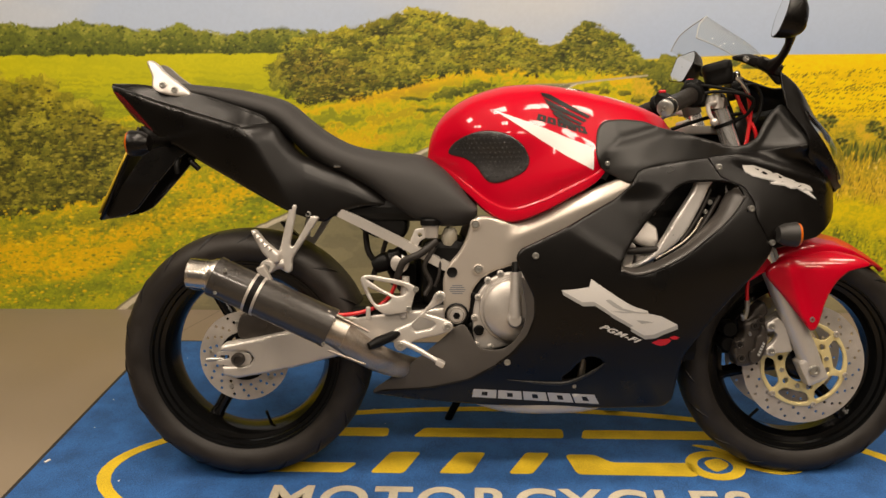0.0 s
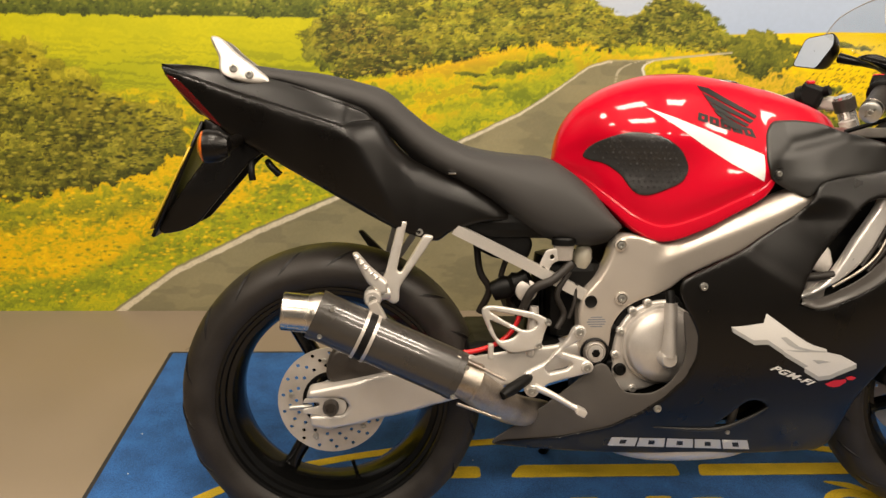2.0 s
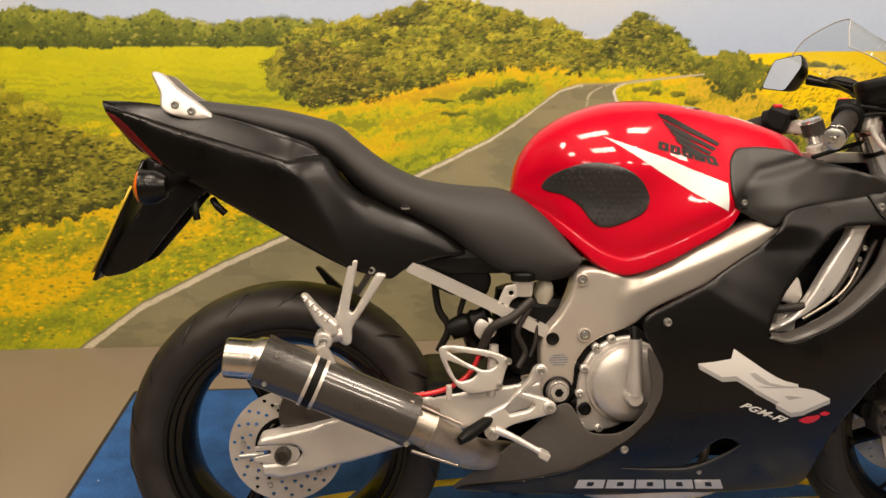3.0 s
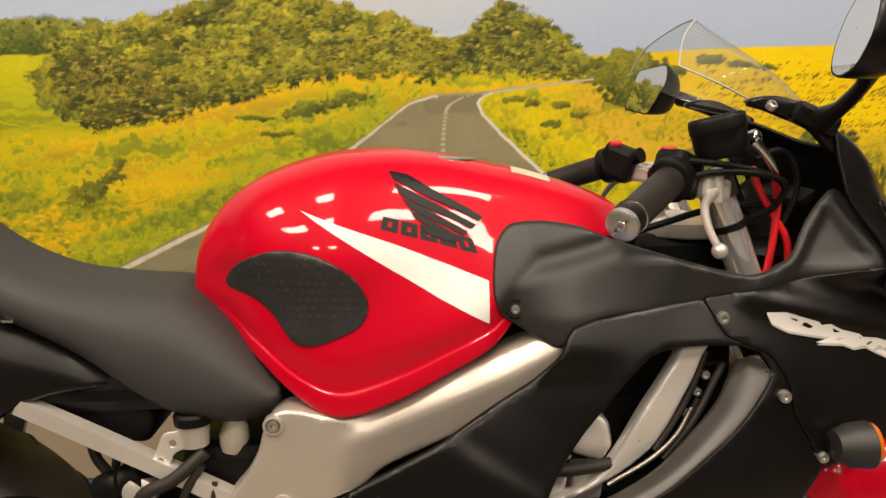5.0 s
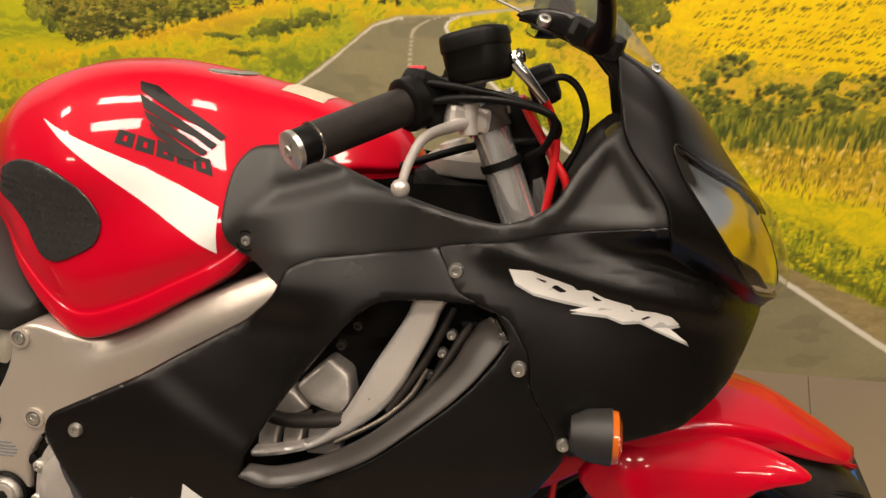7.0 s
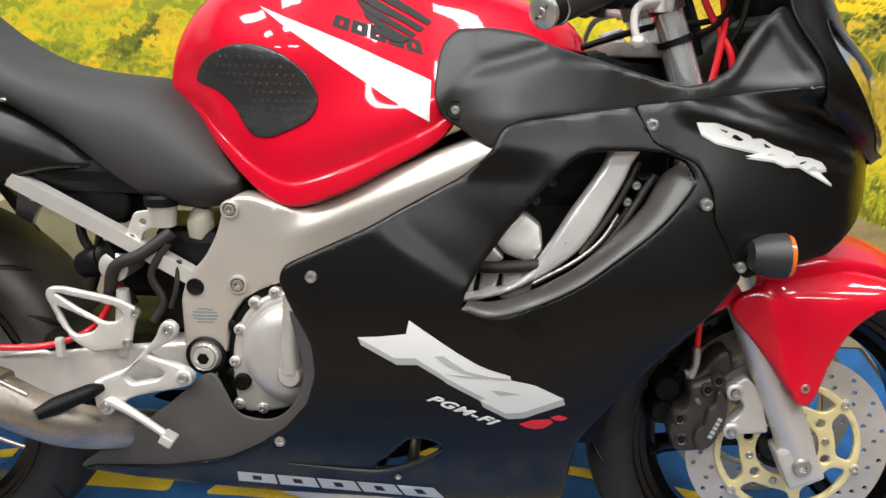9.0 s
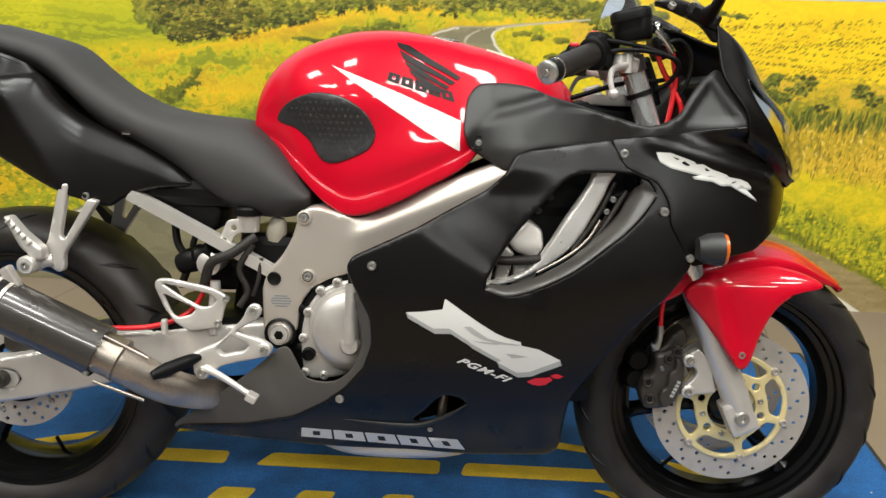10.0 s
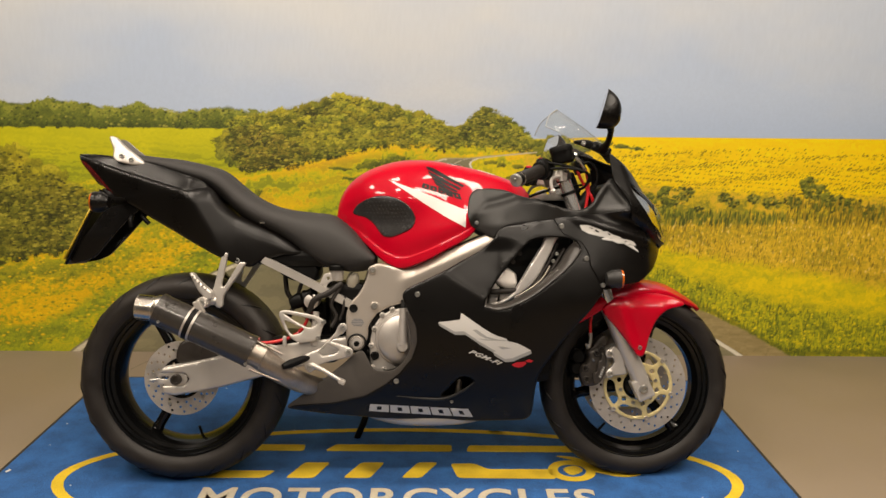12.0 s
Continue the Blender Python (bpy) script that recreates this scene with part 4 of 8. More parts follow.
lay(soft(wide / 2 - np.abs(left_edge - wide * 0.9)) * (MX < 0.115) * (0.75 + 0.25 * np.clip(LEAF * 2 - 0.2, 0, 1)), ink(198, 188, 164))
lay(soft(wide * 0.62 - np.abs(right_edge - wide * 0.7)) * (MZ < 0.882), ink(206, 200, 182))
lay(soft(0.0022 - np.abs(MZ - line_at(MX, FAR_LOW) - 0.002), 0.003) * (MX > 0.225) * (MX < 0.5) * 0.8, ink(190, 180, 150))
lay(soft(0.0018 - np.abs(left_edge - 0.002), 0.003) * (MX > 0.1) * (MX < 0.5) * 0.5, ink(176, 166, 130))
centre = np.interp(-MZ, [-0.877, -0.872, -0.856, -0.836, -0.789, -0.761, -0.705, -0.66, 0.0], [0.20, 0.175, 0.145, 0.131, 0.128, 0.126, 0.122, 0.12, 0.2])
dash = 0.5 + 0.5 * np.sin(24 / (1.02 - MZ) * 1.2)
lay(on_road * soft(0.0035 + 0.014 * np.clip(0.88 - MZ, 0, 1) - np.abs(MX - centre + 2 * wob)) * np.where(MZ > 0.83, 1, soft(dash - 0.45, 0.3)) * (MZ < 0.878) * 0.75, ink(186, 176, 150))

ART *= (0.98 + 0.04 * lattice(MX * 120, MZ * 120, 99))[..., None]
PRINT_GAIN = 1.25
mural_me = bpy.data.meshes.new("mural")
nzv, nxv = MX.shape
mural_me.vertices.add(nzv * nxv)
mural_me.vertices.foreach_set("co", np.stack([MX, np.zeros_like(MX), MZ], -1).astype(np.float32).ravel())
ii, jj = np.meshgrid(np.arange(nzv - 1), np.arange(nxv - 1), indexing="ij")
quads = np.stack([ii * nxv + jj, ii * nxv + jj + 1, (ii + 1) * nxv + jj + 1, (ii + 1) * nxv + jj], -1).reshape(-1, 4)
mural_me.loops.add(quads.size)
mural_me.loops.foreach_set("vertex_index", quads.astype(np.int32).ravel())
mural_me.polygons.add(len(quads))
mural_me.polygons.foreach_set("loop_start", (np.arange(len(quads)) * 4).astype(np.int32))
layer = mural_me.color_attributes.new("print", "FLOAT_COLOR", "POINT")
layer.data.foreach_set("color", np.concatenate([np.clip(ART * PRINT_GAIN, 0, 0.9), np.ones((*MX.shape, 1))], -1).astype(np.float32).ravel())
mural_me.update(calc_edges=True)
PRINT = shader("printed_mural_paper", (1, 1, 1), 0.55, 0, 0.02, 260, 0.03, 1.2, 0.012, 400, spread=0.05)
pt = PRINT.node_tree
att = pt.nodes.new("ShaderNodeAttribute")
att.attribute_name = "print"
pt.links.new(att.outputs["Color"], next(n for n in pt.nodes if n.type == "VECT_MATH").inputs[0])
mural_me.materials.append(PRINT)
mural = tagged(new("wall_mural", mural_me), "printed wall mural of a country road through yellow fields", "mural", "", "structure")
mural.location = (0, WALL_Y - 0.004, 0)

# ---- motorcycle: built upright, then leaned on its side stand ----
bike = new("motorcycle", None)
tagged(bike, "black and red sports motorcycle, silver frame, leaning on side stand", "motorcycle")
bike.matrix_world = pose(0, -0.032, 0, -11.2, 0, 1.5)
RX, RZ, FX, FZ = -0.692, 0.311, 0.697, 0.284


def step_to(t):
    t = min(1.0, max(0.0, t))
    return t * t * (3 - 2 * t)


# wheels
def tyre_profile(radius, width, rim_r):
    h = radius - rim_r
    out = []
    for a in np.linspace(-1, 1, 25):
        th = a * 2.35
        s, c = math.sin(th), math.cos(th)
        out.append((rim_r + h * (0.5 + 0.5 * c if abs(th) < 1.57 else 0.5 + 0.62 * c) , width / 2 * np.sign(s) * abs(s) ** 0.8))
    return out


def wheel(name, x, z, radius, width, rim_r, rim_w, spokes, phase, label):
    c = (x, 0, z)
    w = rim_w / 2
    rim = lathe("rim", [(rim_r + 0.010, -w - 0.002), (rim_r + 0.011, -w + 0.006), (rim_r - 0.004, -w + 0.012), (rim_r - 0.012, -w + 0.03), (rim_r - 0.024, -0.02),
                        (rim_r - 0.024, 0.02), (rim_r - 0.012, w - 0.03), (rim_r - 0.004, w - 0.012), (rim_r + 0.011, w - 0.006), (rim_r + 0.010, w + 0.002),
                        (rim_r + 0.004, w + 0.001), (rim_r + 0.001, w - 0.006), (rim_r - 0.007, w - 0.008), (rim_r - 0.010, w - 0.016), (rim_r - 0.020, w - 0.02), (rim_r - 0.027, w - 0.034), (rim_r - 0.036, 0.018),
                        (rim_r - 0.036, -0.018), (rim_r - 0.027, -w + 0.034), (rim_r - 0.020, -w + 0.02), (rim_r - 0.010, -w + 0.016), (rim_r - 0.007, -w + 0.008), (rim_r + 0.001, -w + 0.006), (rim_r + 0.004, -w - 0.001)], GLOSS, c, seg=96, closed=True, angle=25)
    w_ob = part(name, rim, bike, "gloss black cast three-spoke wheel")
    part("hub", lathe("hub", [(0.0, -0.06), (0.032, -0.06), (0.045, -0.05), (0.045, 0.05), (0.032, 0.06), (0, 0.06)], GLOSS, c, seg=32), w_ob)
    for k in range(spokes):
        a = phase + k * 2 * math.pi / spokes
        d = Vector((math.cos(a), 0, math.sin(a)))
        part("spoke", tube("spoke", [Vector(c) + d * 0.035, Vector(c) + d * 0.10, Vector(c) + d * (rim_r - 0.05), Vector(c) + d * (rim_r - 0.026)],
                           [0.024, 0.017, 0.016, 0.024], GLOSS, 4, 10), w_ob)
    prof = tyre_profile(radius, width, rim_r)
    part("tyre", lathe("tyre", prof, RUBBER, c, seg=128, closed=True), w_ob, label)
    # tread grooves
    for sgn in (-1, 1):
        path = []
        for s in np.linspace(0, 1, 5):
            th, a = sgn * (0.30 + 0.95 * s), 0.20 * s + (0.17 if sgn > 0 else 0)
            r = rim_r + (radius - rim_r) * (0.5 + 0.5 * math.cos(th)) - 0.0026
            path.append((r * math.cos(a), width / 2 * np.sign(math.sin(th)) * abs(math.sin(th)) ** 0.8, r * math.sin(a)))
        groove = tube("tread_groove", path, [0.0014, 0.0042, 0.0052, 0.0042, 0.0014], INK, 4, 6)
        for k in range(18):
            ob = part("tread_groove", groove, w_ob)
            ob.matrix_basis = pose(x, 0, z, 0, k * 20, 0)
    va = phase + 0.75
    part("valve", tube("valve", [(x + (rim_r - 0.036) * math.cos(va), -0.01, z + (rim_r - 0.036) * math.sin(va)), (x + (rim_r - 0.065) * math.cos(va), -0.02, z + (rim_r - 0.065) * math.sin(va))], 0.004, DARK, 2, 8), w_ob)
    return w_ob


def disc(name, x, z, y, r_out, r_in, holes, parent, label):
    rings = []
    for k in range(holes):
        for j, rr in enumerate((r_in + 0.25 * (r_out - r_in), r_in + 0.52 * (r_out - r_in), r_in + 0.8 * (r_out - r_in))):
            a = (k + j * 0.33) * 2 * math.pi / holes
            rings.append(ring(x + rr * math.cos(a), z + rr * math.sin(a), 0.0042, 0.0042, 8))
    return part(name, sheet(name, ring(x, z, r_out, r_out, 96), lambda px, pz: y, DISC, 0.0045, [ring(x, z, r_in, r_in, 64), *rings], step=0.02, roll=0.0), parent, label)


rear = wheel("rear_wheel", RX, RZ, 0.315, 0.182, 0.228, 0.150, 3, math.radians(240), "worn black wide sports tyre")
front = wheel("front_wheel", FX, FZ, 0.294, 0.122, 0.222, 0.095, 3, math.radians(192), "black sports tyre")
disc("brake_disc", RX, RZ, 0.075, 0.112, 0.062, 18, rear, "drilled steel rear brake disc")
part("disc_carrier", sheet("disc_carrier", ring(RX, RZ, 0.066, 0.066, 48), lambda x, z: 0.072, DARK, 0.006,
                           [curve([(RX + 0.05 * math.cos(a - 0.4), RZ + 0.05 * math.sin(a - 0.4)), (RX + 0.054 * math.cos(a), RZ + 0.054 * math.sin(a)), (RX + 0.05 * math.cos(a + 0.4), RZ + 0.05 * math.sin(a + 0.4)), (RX + 0.036 * math.cos(a), RZ + 0.036 * math.sin(a))], 4, True) for a in (0.3, 1.9, 3.4, 4.9)], roll=0.001, step=0.02), rear)
for k in range(5):
    a = 0.5 + k * 2 * math.pi / 5
    bolt((RX + 0.085 * math.cos(a), -0.075, RZ + 0.085 * math.sin(a)), 0.006, rear)

FD = 0.066
for sd in (-1, 1):
    def fy(x, z):
        return FD
    holes = []
    for k in range(18):
        for j, rr in enumerate((0.114, 0.127, 0.139)):
            a = (k + j * 0.33) * 2 * math.pi / 18
            holes.append(ring(FX + rr * math.cos(a), FZ + rr * math.sin(a), 0.004, 0.004, 8))
    part("brake_disc", sheet("brake_disc", ring(FX, FZ, 0.150, 0.150, 96), fy, DISC, 0.0045, [ring(FX, FZ, 0.104, 0.104, 64), *holes], step=0.02, roll=0.0, side=sd), front, "drilled steel front brake disc")
    slots = []
    for k in range(6):
        a = 0.25 + k * math.pi / 3
        slots.append(curve([(FX + r * math.cos(a + q), FZ + r * math.sin(a + q)) for r, q in ((0.073, -0.34), (0.070, 0.0), (0.073, 0.34), (0.084, 0.43), (0.096, 0.40), (0.0985, 0.0), (0.096, -0.40), (0.084, -0.43))], 3, True))
    slots += [ring(FX + 0.060 * math.cos(0.25 + (k + 0.5) * math.pi / 3), FZ + 0.060 * math.sin(0.25 + (k + 0.5) * math.pi / 3), 0.0075, 0.0075, 14) for k in range(6)]
    carrier = part("disc_carrier", sheet("disc_carrier", ring(FX, FZ, 0.107, 0.107, 96), lambda x, z: FD + 0.004, GOLD, 0.006, [ring(FX, FZ, 0.046, 0.046, 40), *slots], step=0.02, roll=0.0015, side=sd), front, "pale gold six-spoke disc carrier")
    if sd < 0:
        for k in range(6):
            a = 0.25 + (k + 0.5) * math.pi / 3
            bolt((FX + 0.106 * math.cos(a), -FD - 0.004, FZ + 0.106 * math.sin(a)), 0.0075, carrier, mat=DISC)
            a = 0.25 + k * math.pi / 3
            bolt((FX + 0.056 * math.cos(a), -FD - 0.004, FZ + 0.056 * math.sin(a)), 0.006, carrier, mat=NICKEL)

# fork legs
for sd in (-1, 1):
    leg = part("fork_leg", tube("fork_leg", [(FX + 0.016, sd * 0.094, FZ - 0.035), (FX + 0.000, sd * 0.094, FZ + 0.02), (FX - 0.042, sd * 0.095, FZ + 0.115), (FX - 0.086, sd * 0.096, FZ + 0.215), (FX - 0.100, sd * 0.098, FZ + 0.245)],
                                [0.020, 0.026, 0.026, 0.026, 0.026], SWING, 4, 24), bike, "silver fork slider")
    part("stanchion", tube("stanchion", [(FX - 0.10, sd * 0.10, FZ + 0.26), (0.492, sd * 0.10, 0.816), (0.447, sd * 0.10, 0.940)], 0.0205, STANCHION, 1, 24), leg, "polished fork tube")
    part("axle_clamp", block("axle_clamp", (-0.027, -0.022, -0.034), (0.027, 0.022, 0.034), SWING, 0.007, (0, -25, 0), (FX + 0.004, sd * 0.094, FZ - 0.004)), leg)
    bolt((FX + 0.004, sd * 0.116, FZ - 0.004), 0.014, leg, (0, sd, 0), name="axle_bolt")
    # caliper
    cy = 0.108
    cal = part("brake_caliper", joined("brake_caliper", [
        sheet("c", curve([(0.571, 0.407), (0.584, 0.401), (0.592, 0.380), (0.593, 0.350), (0.586, 0.319), (0.573, 0.297), (0.557, 0.287), (0.526, 0.286), (0.519, 0.300), (0.513, 0.318), (0.518, 0.343), (0.533, 0.354), (0.539, 0.374), (0.537, 0.391), (0.554, 0.398)], 4, True), lambda x, z: cy - 0.010, CALIPER, 0.050, roll=0.007, step=0.009, side=sd),
        sheet("c", curve([(0.537, 0.391), (0.556, 0.406), (0.572, 0.430), (0.592, 0.440), (0.600, 0.415), (0.585, 0.400), (0.56, 0.39)], 4, True), lambda x, z: cy - 0.026, CALIPER, 0.040, roll=0.006, step=0.010, side=sd),
        lathe("p", [(0.021, -0.03), (0.021, 0.004), (0.017, 0.010), (0, 0.010)], DARK, (0.512, sd * (cy - 0.045), 0.372), (0, sd, 0), 24),
        lathe("p", [(0.020, -0.03), (0.020, 0.004), (0.016, 0.010), (0, 0.010)], DARK, (0.508, sd * (cy - 0.045), 0.335), (0, sd, 0), 24)]), bike, "dark grey four-bolt brake caliper")
    part("face_plate", sheet("face_plate", curve([(0.574, 0.389), (0.585, 0.379), (0.590, 0.357), (0.586, 0.330), (0.574, 0.303), (0.557, 0.293), (0.548, 0.308), (0.549, 0.324), (0.560, 0.336), (0.563, 0.359), (0.572, 0.370)], 4, True), lambda x, z: cy + 0.001, CALIPER, 0.014, roll=0.004, step=0.008, side=sd), cal)
    for bx, bz in ((0.562, 0.387), (0.531, 0.307), (0.576, 0.401), (0.526, 0.340)):
        part("bolt_boss", lathe("bolt_boss", [(0.0105, -0.01), (0.0105, 0.002), (0.008, 0.005), (0.0062, 0.003), (0, 0.003)], CALIPER, (bx, sd * (cy - 0.010), bz), (0, sd, 0), 16), cal)
        bolt((bx, sd * (cy - 0.008), bz), 0.005, cal, (0, sd, 0), DARK)
    for bx, bz in ((0.536, 0.409), (0.556, 0.365)):
        part("bleed_nipple", tube("bleed_nipple", [(bx, sd * (cy - 0.02), bz - 0.008), (bx - 0.004, sd * (cy - 0.012), bz), (bx - 0.008, sd * (cy - 0.008), bz + 0.006)], [0.005, 0.0042, 0.003], NICKEL, 3, 10), cal)
    if sd < 0:
        for k in range(5):
            q = Vector((0.5655 + 0.0028 * k, 0, 0.3165 + 0.0068 * k))
            part("maker_bar", sheet("maker_bar", [(q.x, q.z), (q.x + 0.0019, q.z + 0.0046), (q.x + 0.0078, q.z + 0.0020), (q.x + 0.0059, q.z - 0.0026)], lambda x, z: cy + 0.0016, SHADE, 0.001, roll=0, step=0.02), cal, "plain pale mark")
    part("bracket", sheet("bracket", rounded([(0.589, 0.389), (0.615, 0.409), (0.640, 0.385), (0.655, 0.322), (0.598, 0.316), (0.589, 0.328), (0.610, 0.347), (0.617, 0.362), (0.609, 0.374), (0.592, 0.371)], 0.006), lambda x, z: 0.100, SWING, 0.018, roll=0.003, step=0.01, side=sd), cal, "bare aluminium caliper bracket")
    for bx, bz in ((0.600, 0.386), (0.601, 0.325)):
        part("bolt_boss", lathe("bolt_boss", [(0.0125, -0.01), (0.0125, 0.004), (0.010, 0.006), (0, 0.006)], SWING, (bx, sd * 0.100, bz), (0, sd, 0), 20), cal)
        bolt((bx, sd * 0.106, bz), 0.0078, cal, (0, sd, 0), NICKEL)
    part("hose_union", tube("hose_union", [(0.537, sd * 0.092, 0.404), (0.543, sd * 0.094, 0.424), (0.543, sd * 0.092, 0.448)], [0.007, 0.0055, 0.0065], NICKEL, 2, 10), cal)
    part("front_brake_hose", tube("front_brake_hose", [(0.543, sd * 0.092, 0.445), (0.546, sd * 0.086, 0.49), (FX - 0.13, sd * 0.07, FZ + 0.30)], 0.0045, REDCABLE, 5, 8), bike, "red braided brake hose")

# front mudguard: a skin that wraps the tyre, with pointed side wings
guard_rows = []
for ang, drop, wide in ((138, 0.040, 0.100), (128, 0.050, 0.116), (112, 0.05, 0.118), (92, 0.045, 0.104), (74, 0.038, 0.083), (60, 0.024, 0.064), (49, 0.006, 0.034)):
    a = math.radians(ang)
    r = 0.318 if ang > 60 else 0.312
    d = Vector((math.cos(a), 0, math.sin(a)))
    top = Vector((FX, 0, FZ)) + d * r
    guard_rows.append([top - d * drop + Vector((0, -wide, 0)), top - d * drop * 0.5 + Vector((0, -wide * 0.98, 0)), top - d * 0.012 + Vector((0, -wide * 0.84, 0)), top + Vector((0, -wide * 0.45, 0)), top + d * 0.006])
guard = part("front_mudguard", patch("front_mudguard", guard_rows, RED, 6, 5, thick=0.003), bike, "glossy red front mudguard")
for sd in (-1, 1):
    part("wing", sheet("wing", curve([(0.574, 0.514), (0.586, 0.540), (0.62, 0.560), (0.68, 0.572), (0.74, 0.570), (0.80, 0.555), (0.826, 0.535), (0.775, 0.522), (0.740, 0.494), (0.718, 0.450), (0.700, 0.388), (0.680, 0.382), (0.66, 0.405), (0.615, 0.465)], 4, True),
                       lambda x, z: 0.086 + 0.044 * step_to((0.606 - z) / 0.07) - 3.0 * max(0, z - 0.50) ** 2 - 0.8 * max(0, x - 0.72) ** 2 + 0.011 * math.exp(-((x - 0.632 + 0.30 * (0.5 - z) * -1) / 0.016) ** 2), RED, 0.003, roll=0.006, side=sd), guard, "red side wing beside the fork")
bolt((0.684, -0.130, 0.408), 0.007, guard)

# swingarm
arm = part("swingarm", sheet("swingarm", rounded([(-0.735, 0.350), (-0.66, 0.364), (-0.557, 0.385), (-0.46, 0.412), (-0.30, 0.43), (-0.18, 0.44), (-0.16, 0.40), (-0.30, 0.36), (-0.444, 0.322), (-0.569, 0.290), (-0.70, 0.268), (-0.733, 0.276), (-0.735, 0.298), (-0.668, 0.301), (-0.655, 0.317), (-0.668, 0.333), (-0.742, 0.335)], 0.006),
                             lambda x, z: 0.122 + 0.01 * step_to((-0.60 - x) / 0.04), SWING, 0.045, roll=0.007), bike, "bare aluminium box-section swingarm")
part("swingarm_left", sheet("swingarm_left", rounded([(-0.735, 0.345), (-0.557, 0.385), (-0.18, 0.44), (-0.16, 0.40), (-0.444, 0.322), (-0.735, 0.285)], 0.02), lambda x, z: 0.122, SWING, 0.045, roll=0.009, side=1), bike)
part("adjuster_block", block("adjuster_block", (-0.722, -0.124, 0.297), (-0.66, -0.10, 0.337), CALIPER, 0.004), arm, "dark chain adjuster block")
part("axle_washer", sheet("axle_washer", rounded([(-0.748, 0.304), (-0.748, 0.312), (-0.715, 0.318), (-0.715, 0.326), (-0.748, 0.324), (-0.744, 0.334), (-0.690, 0.337), (-0.664, 0.328), (-0.660, 0.314), (-0.668, 0.301), (-0.70, 0.296)], 0.004), lambda x, z: 0.128, SWING, 0.004, roll=0.001, step=0.01), arm, "forked aluminium adjuster plate")
part("axle_nut", lathe("axle_nut", [(0.016, -0.02), (0.016, 0.003), (0.013, 0.008), (0.009, 0.008), (0.008, 0.002), (0.0, 0.002)], CALIPER, (RX, -0.138, RZ + 0.006), seg=20), arm, "dark axle nut")
part("adjuster_bolt", tube("adjuster_bolt", [(-0.775, -0.118, 0.312), (-0.73, -0.118, 0.315)], 0.005, NICKEL, 1, 8), arm)
part("arm_bridge", block("arm_bridge", (-0.42, -0.12, 0.36), (-0.22, 0.12, 0.44), DARK, 0.02), arm)
part("rear_caliper", joined("rear_caliper", [sheet("c", curve([(-0.70, 0.365), (-0.69, 0.42), (-0.63, 0.435), (-0.58, 0.40), (-0.60, 0.36), (-0.65, 0.355)], 4, True), lambda x, z: 0.105, CALIPER, 0.05, roll=0.01, step=0.012),
                                            lathe("p", [(0.015, -0.01), (0.015, 0.006), (0, 0.006)], CALIPER, (-0.64, -0.105, 0.40), seg=16)]), bike, "dark rear brake caliper")

# frame: main spar and pivot plate
def frame_y(x, z):
    ridge = (x + 0.02) * -0.42 + (z - 0.612) * 0.907
    fold = (0.72 * max(0.0, ridge) + 0.12 * max(0.0, -ridge)) * step_to((x + 0.06) / 0.08)
    return 0.130 + 0.03 * step_to((x + 0.02) / 0.2) - fold


spar = part("frame", sheet("frame", rounded([(-0.196, 0.508), (-0.184, 0.541), (-0.157, 0.570), (-0.138, 0.605), (-0.130, 0.636), (-0.118, 0.656), (-0.095, 0.660), (-0.022, 0.640), (0.10, 0.698), (0.225, 0.748), (0.270, 0.752), (0.275, 0.70), (0.20, 0.668), (0.02, 0.575), (-0.01, 0.548), (-0.046, 0.536), (-0.078, 0.526), (-0.108, 0.506), (-0.128, 0.476), (-0.132, 0.430), (-0.150, 0.397), (-0.180, 0.396), (-0.195, 0.420), (-0.195, 0.470)], 0.014),
                          frame_y, ALLOY, 0.05, roll=0.005, step=0.008), bike, "silver twin-spar aluminium frame")
part("frame_left", sheet("frame_left", rounded([(-0.197, 0.500), (-0.150, 0.610), (-0.140, 0.650), (-0.022, 0.640), (0.225, 0.748), (0.275, 0.70), (0.02, 0.575), (-0.103, 0.497), (-0.140, 0.400), (-0.178, 0.398)], 0.02), frame_y, ALLOY, 0.05, roll=0.010, side=1), bike)
for bx, bz, br in ((-0.117, 0.640, 0.013), (-0.111, 0.532, 0.014)):
    part("collar", lathe("collar", [(br, -0.01), (br, 0.002), (br * 0.75, 0.003), (br * 0.7, -0.002), (0, -0.002)], ALLOY, (bx, -0.131, bz), seg=24), spar)
    bolt((bx, -0.130, bz), br * 0.62, spar)
part("hole_plug", lathe("hole_plug", [(0.013, -0.002), (0.012, 0.001), (0.010, 0.0), (0, 0.0)], DARK, (-0.173, -0.1315, 0.526), seg=20), spar)
part("pivot_cap", lathe("pivot_cap", [(0.021, -0.02), (0.021, 0.004), (0.019, 0.007), (0.016, 0.004), (0.015, 0.009), (0.010, 0.010), (0, 0.010)], CAST, (-0.163, -0.134, 0.423), seg=32), spar, "pivot bolt with a dark socket")
part("pivot_ring", lathe("pivot_ring", [(0.029, -0.01), (0.029, 0.003), (0.026, 0.005), (0.024, 0.003), (0.024, -0.01)], DARK, (-0.163, -0.131, 0.423), seg=32), spar)
part("socket", lathe("socket", [(0.009, -0.004), (0.009, 0.0105), (0, 0.0105)], DARK, (-0.163, -0.134, 0.423), seg=6), spar)
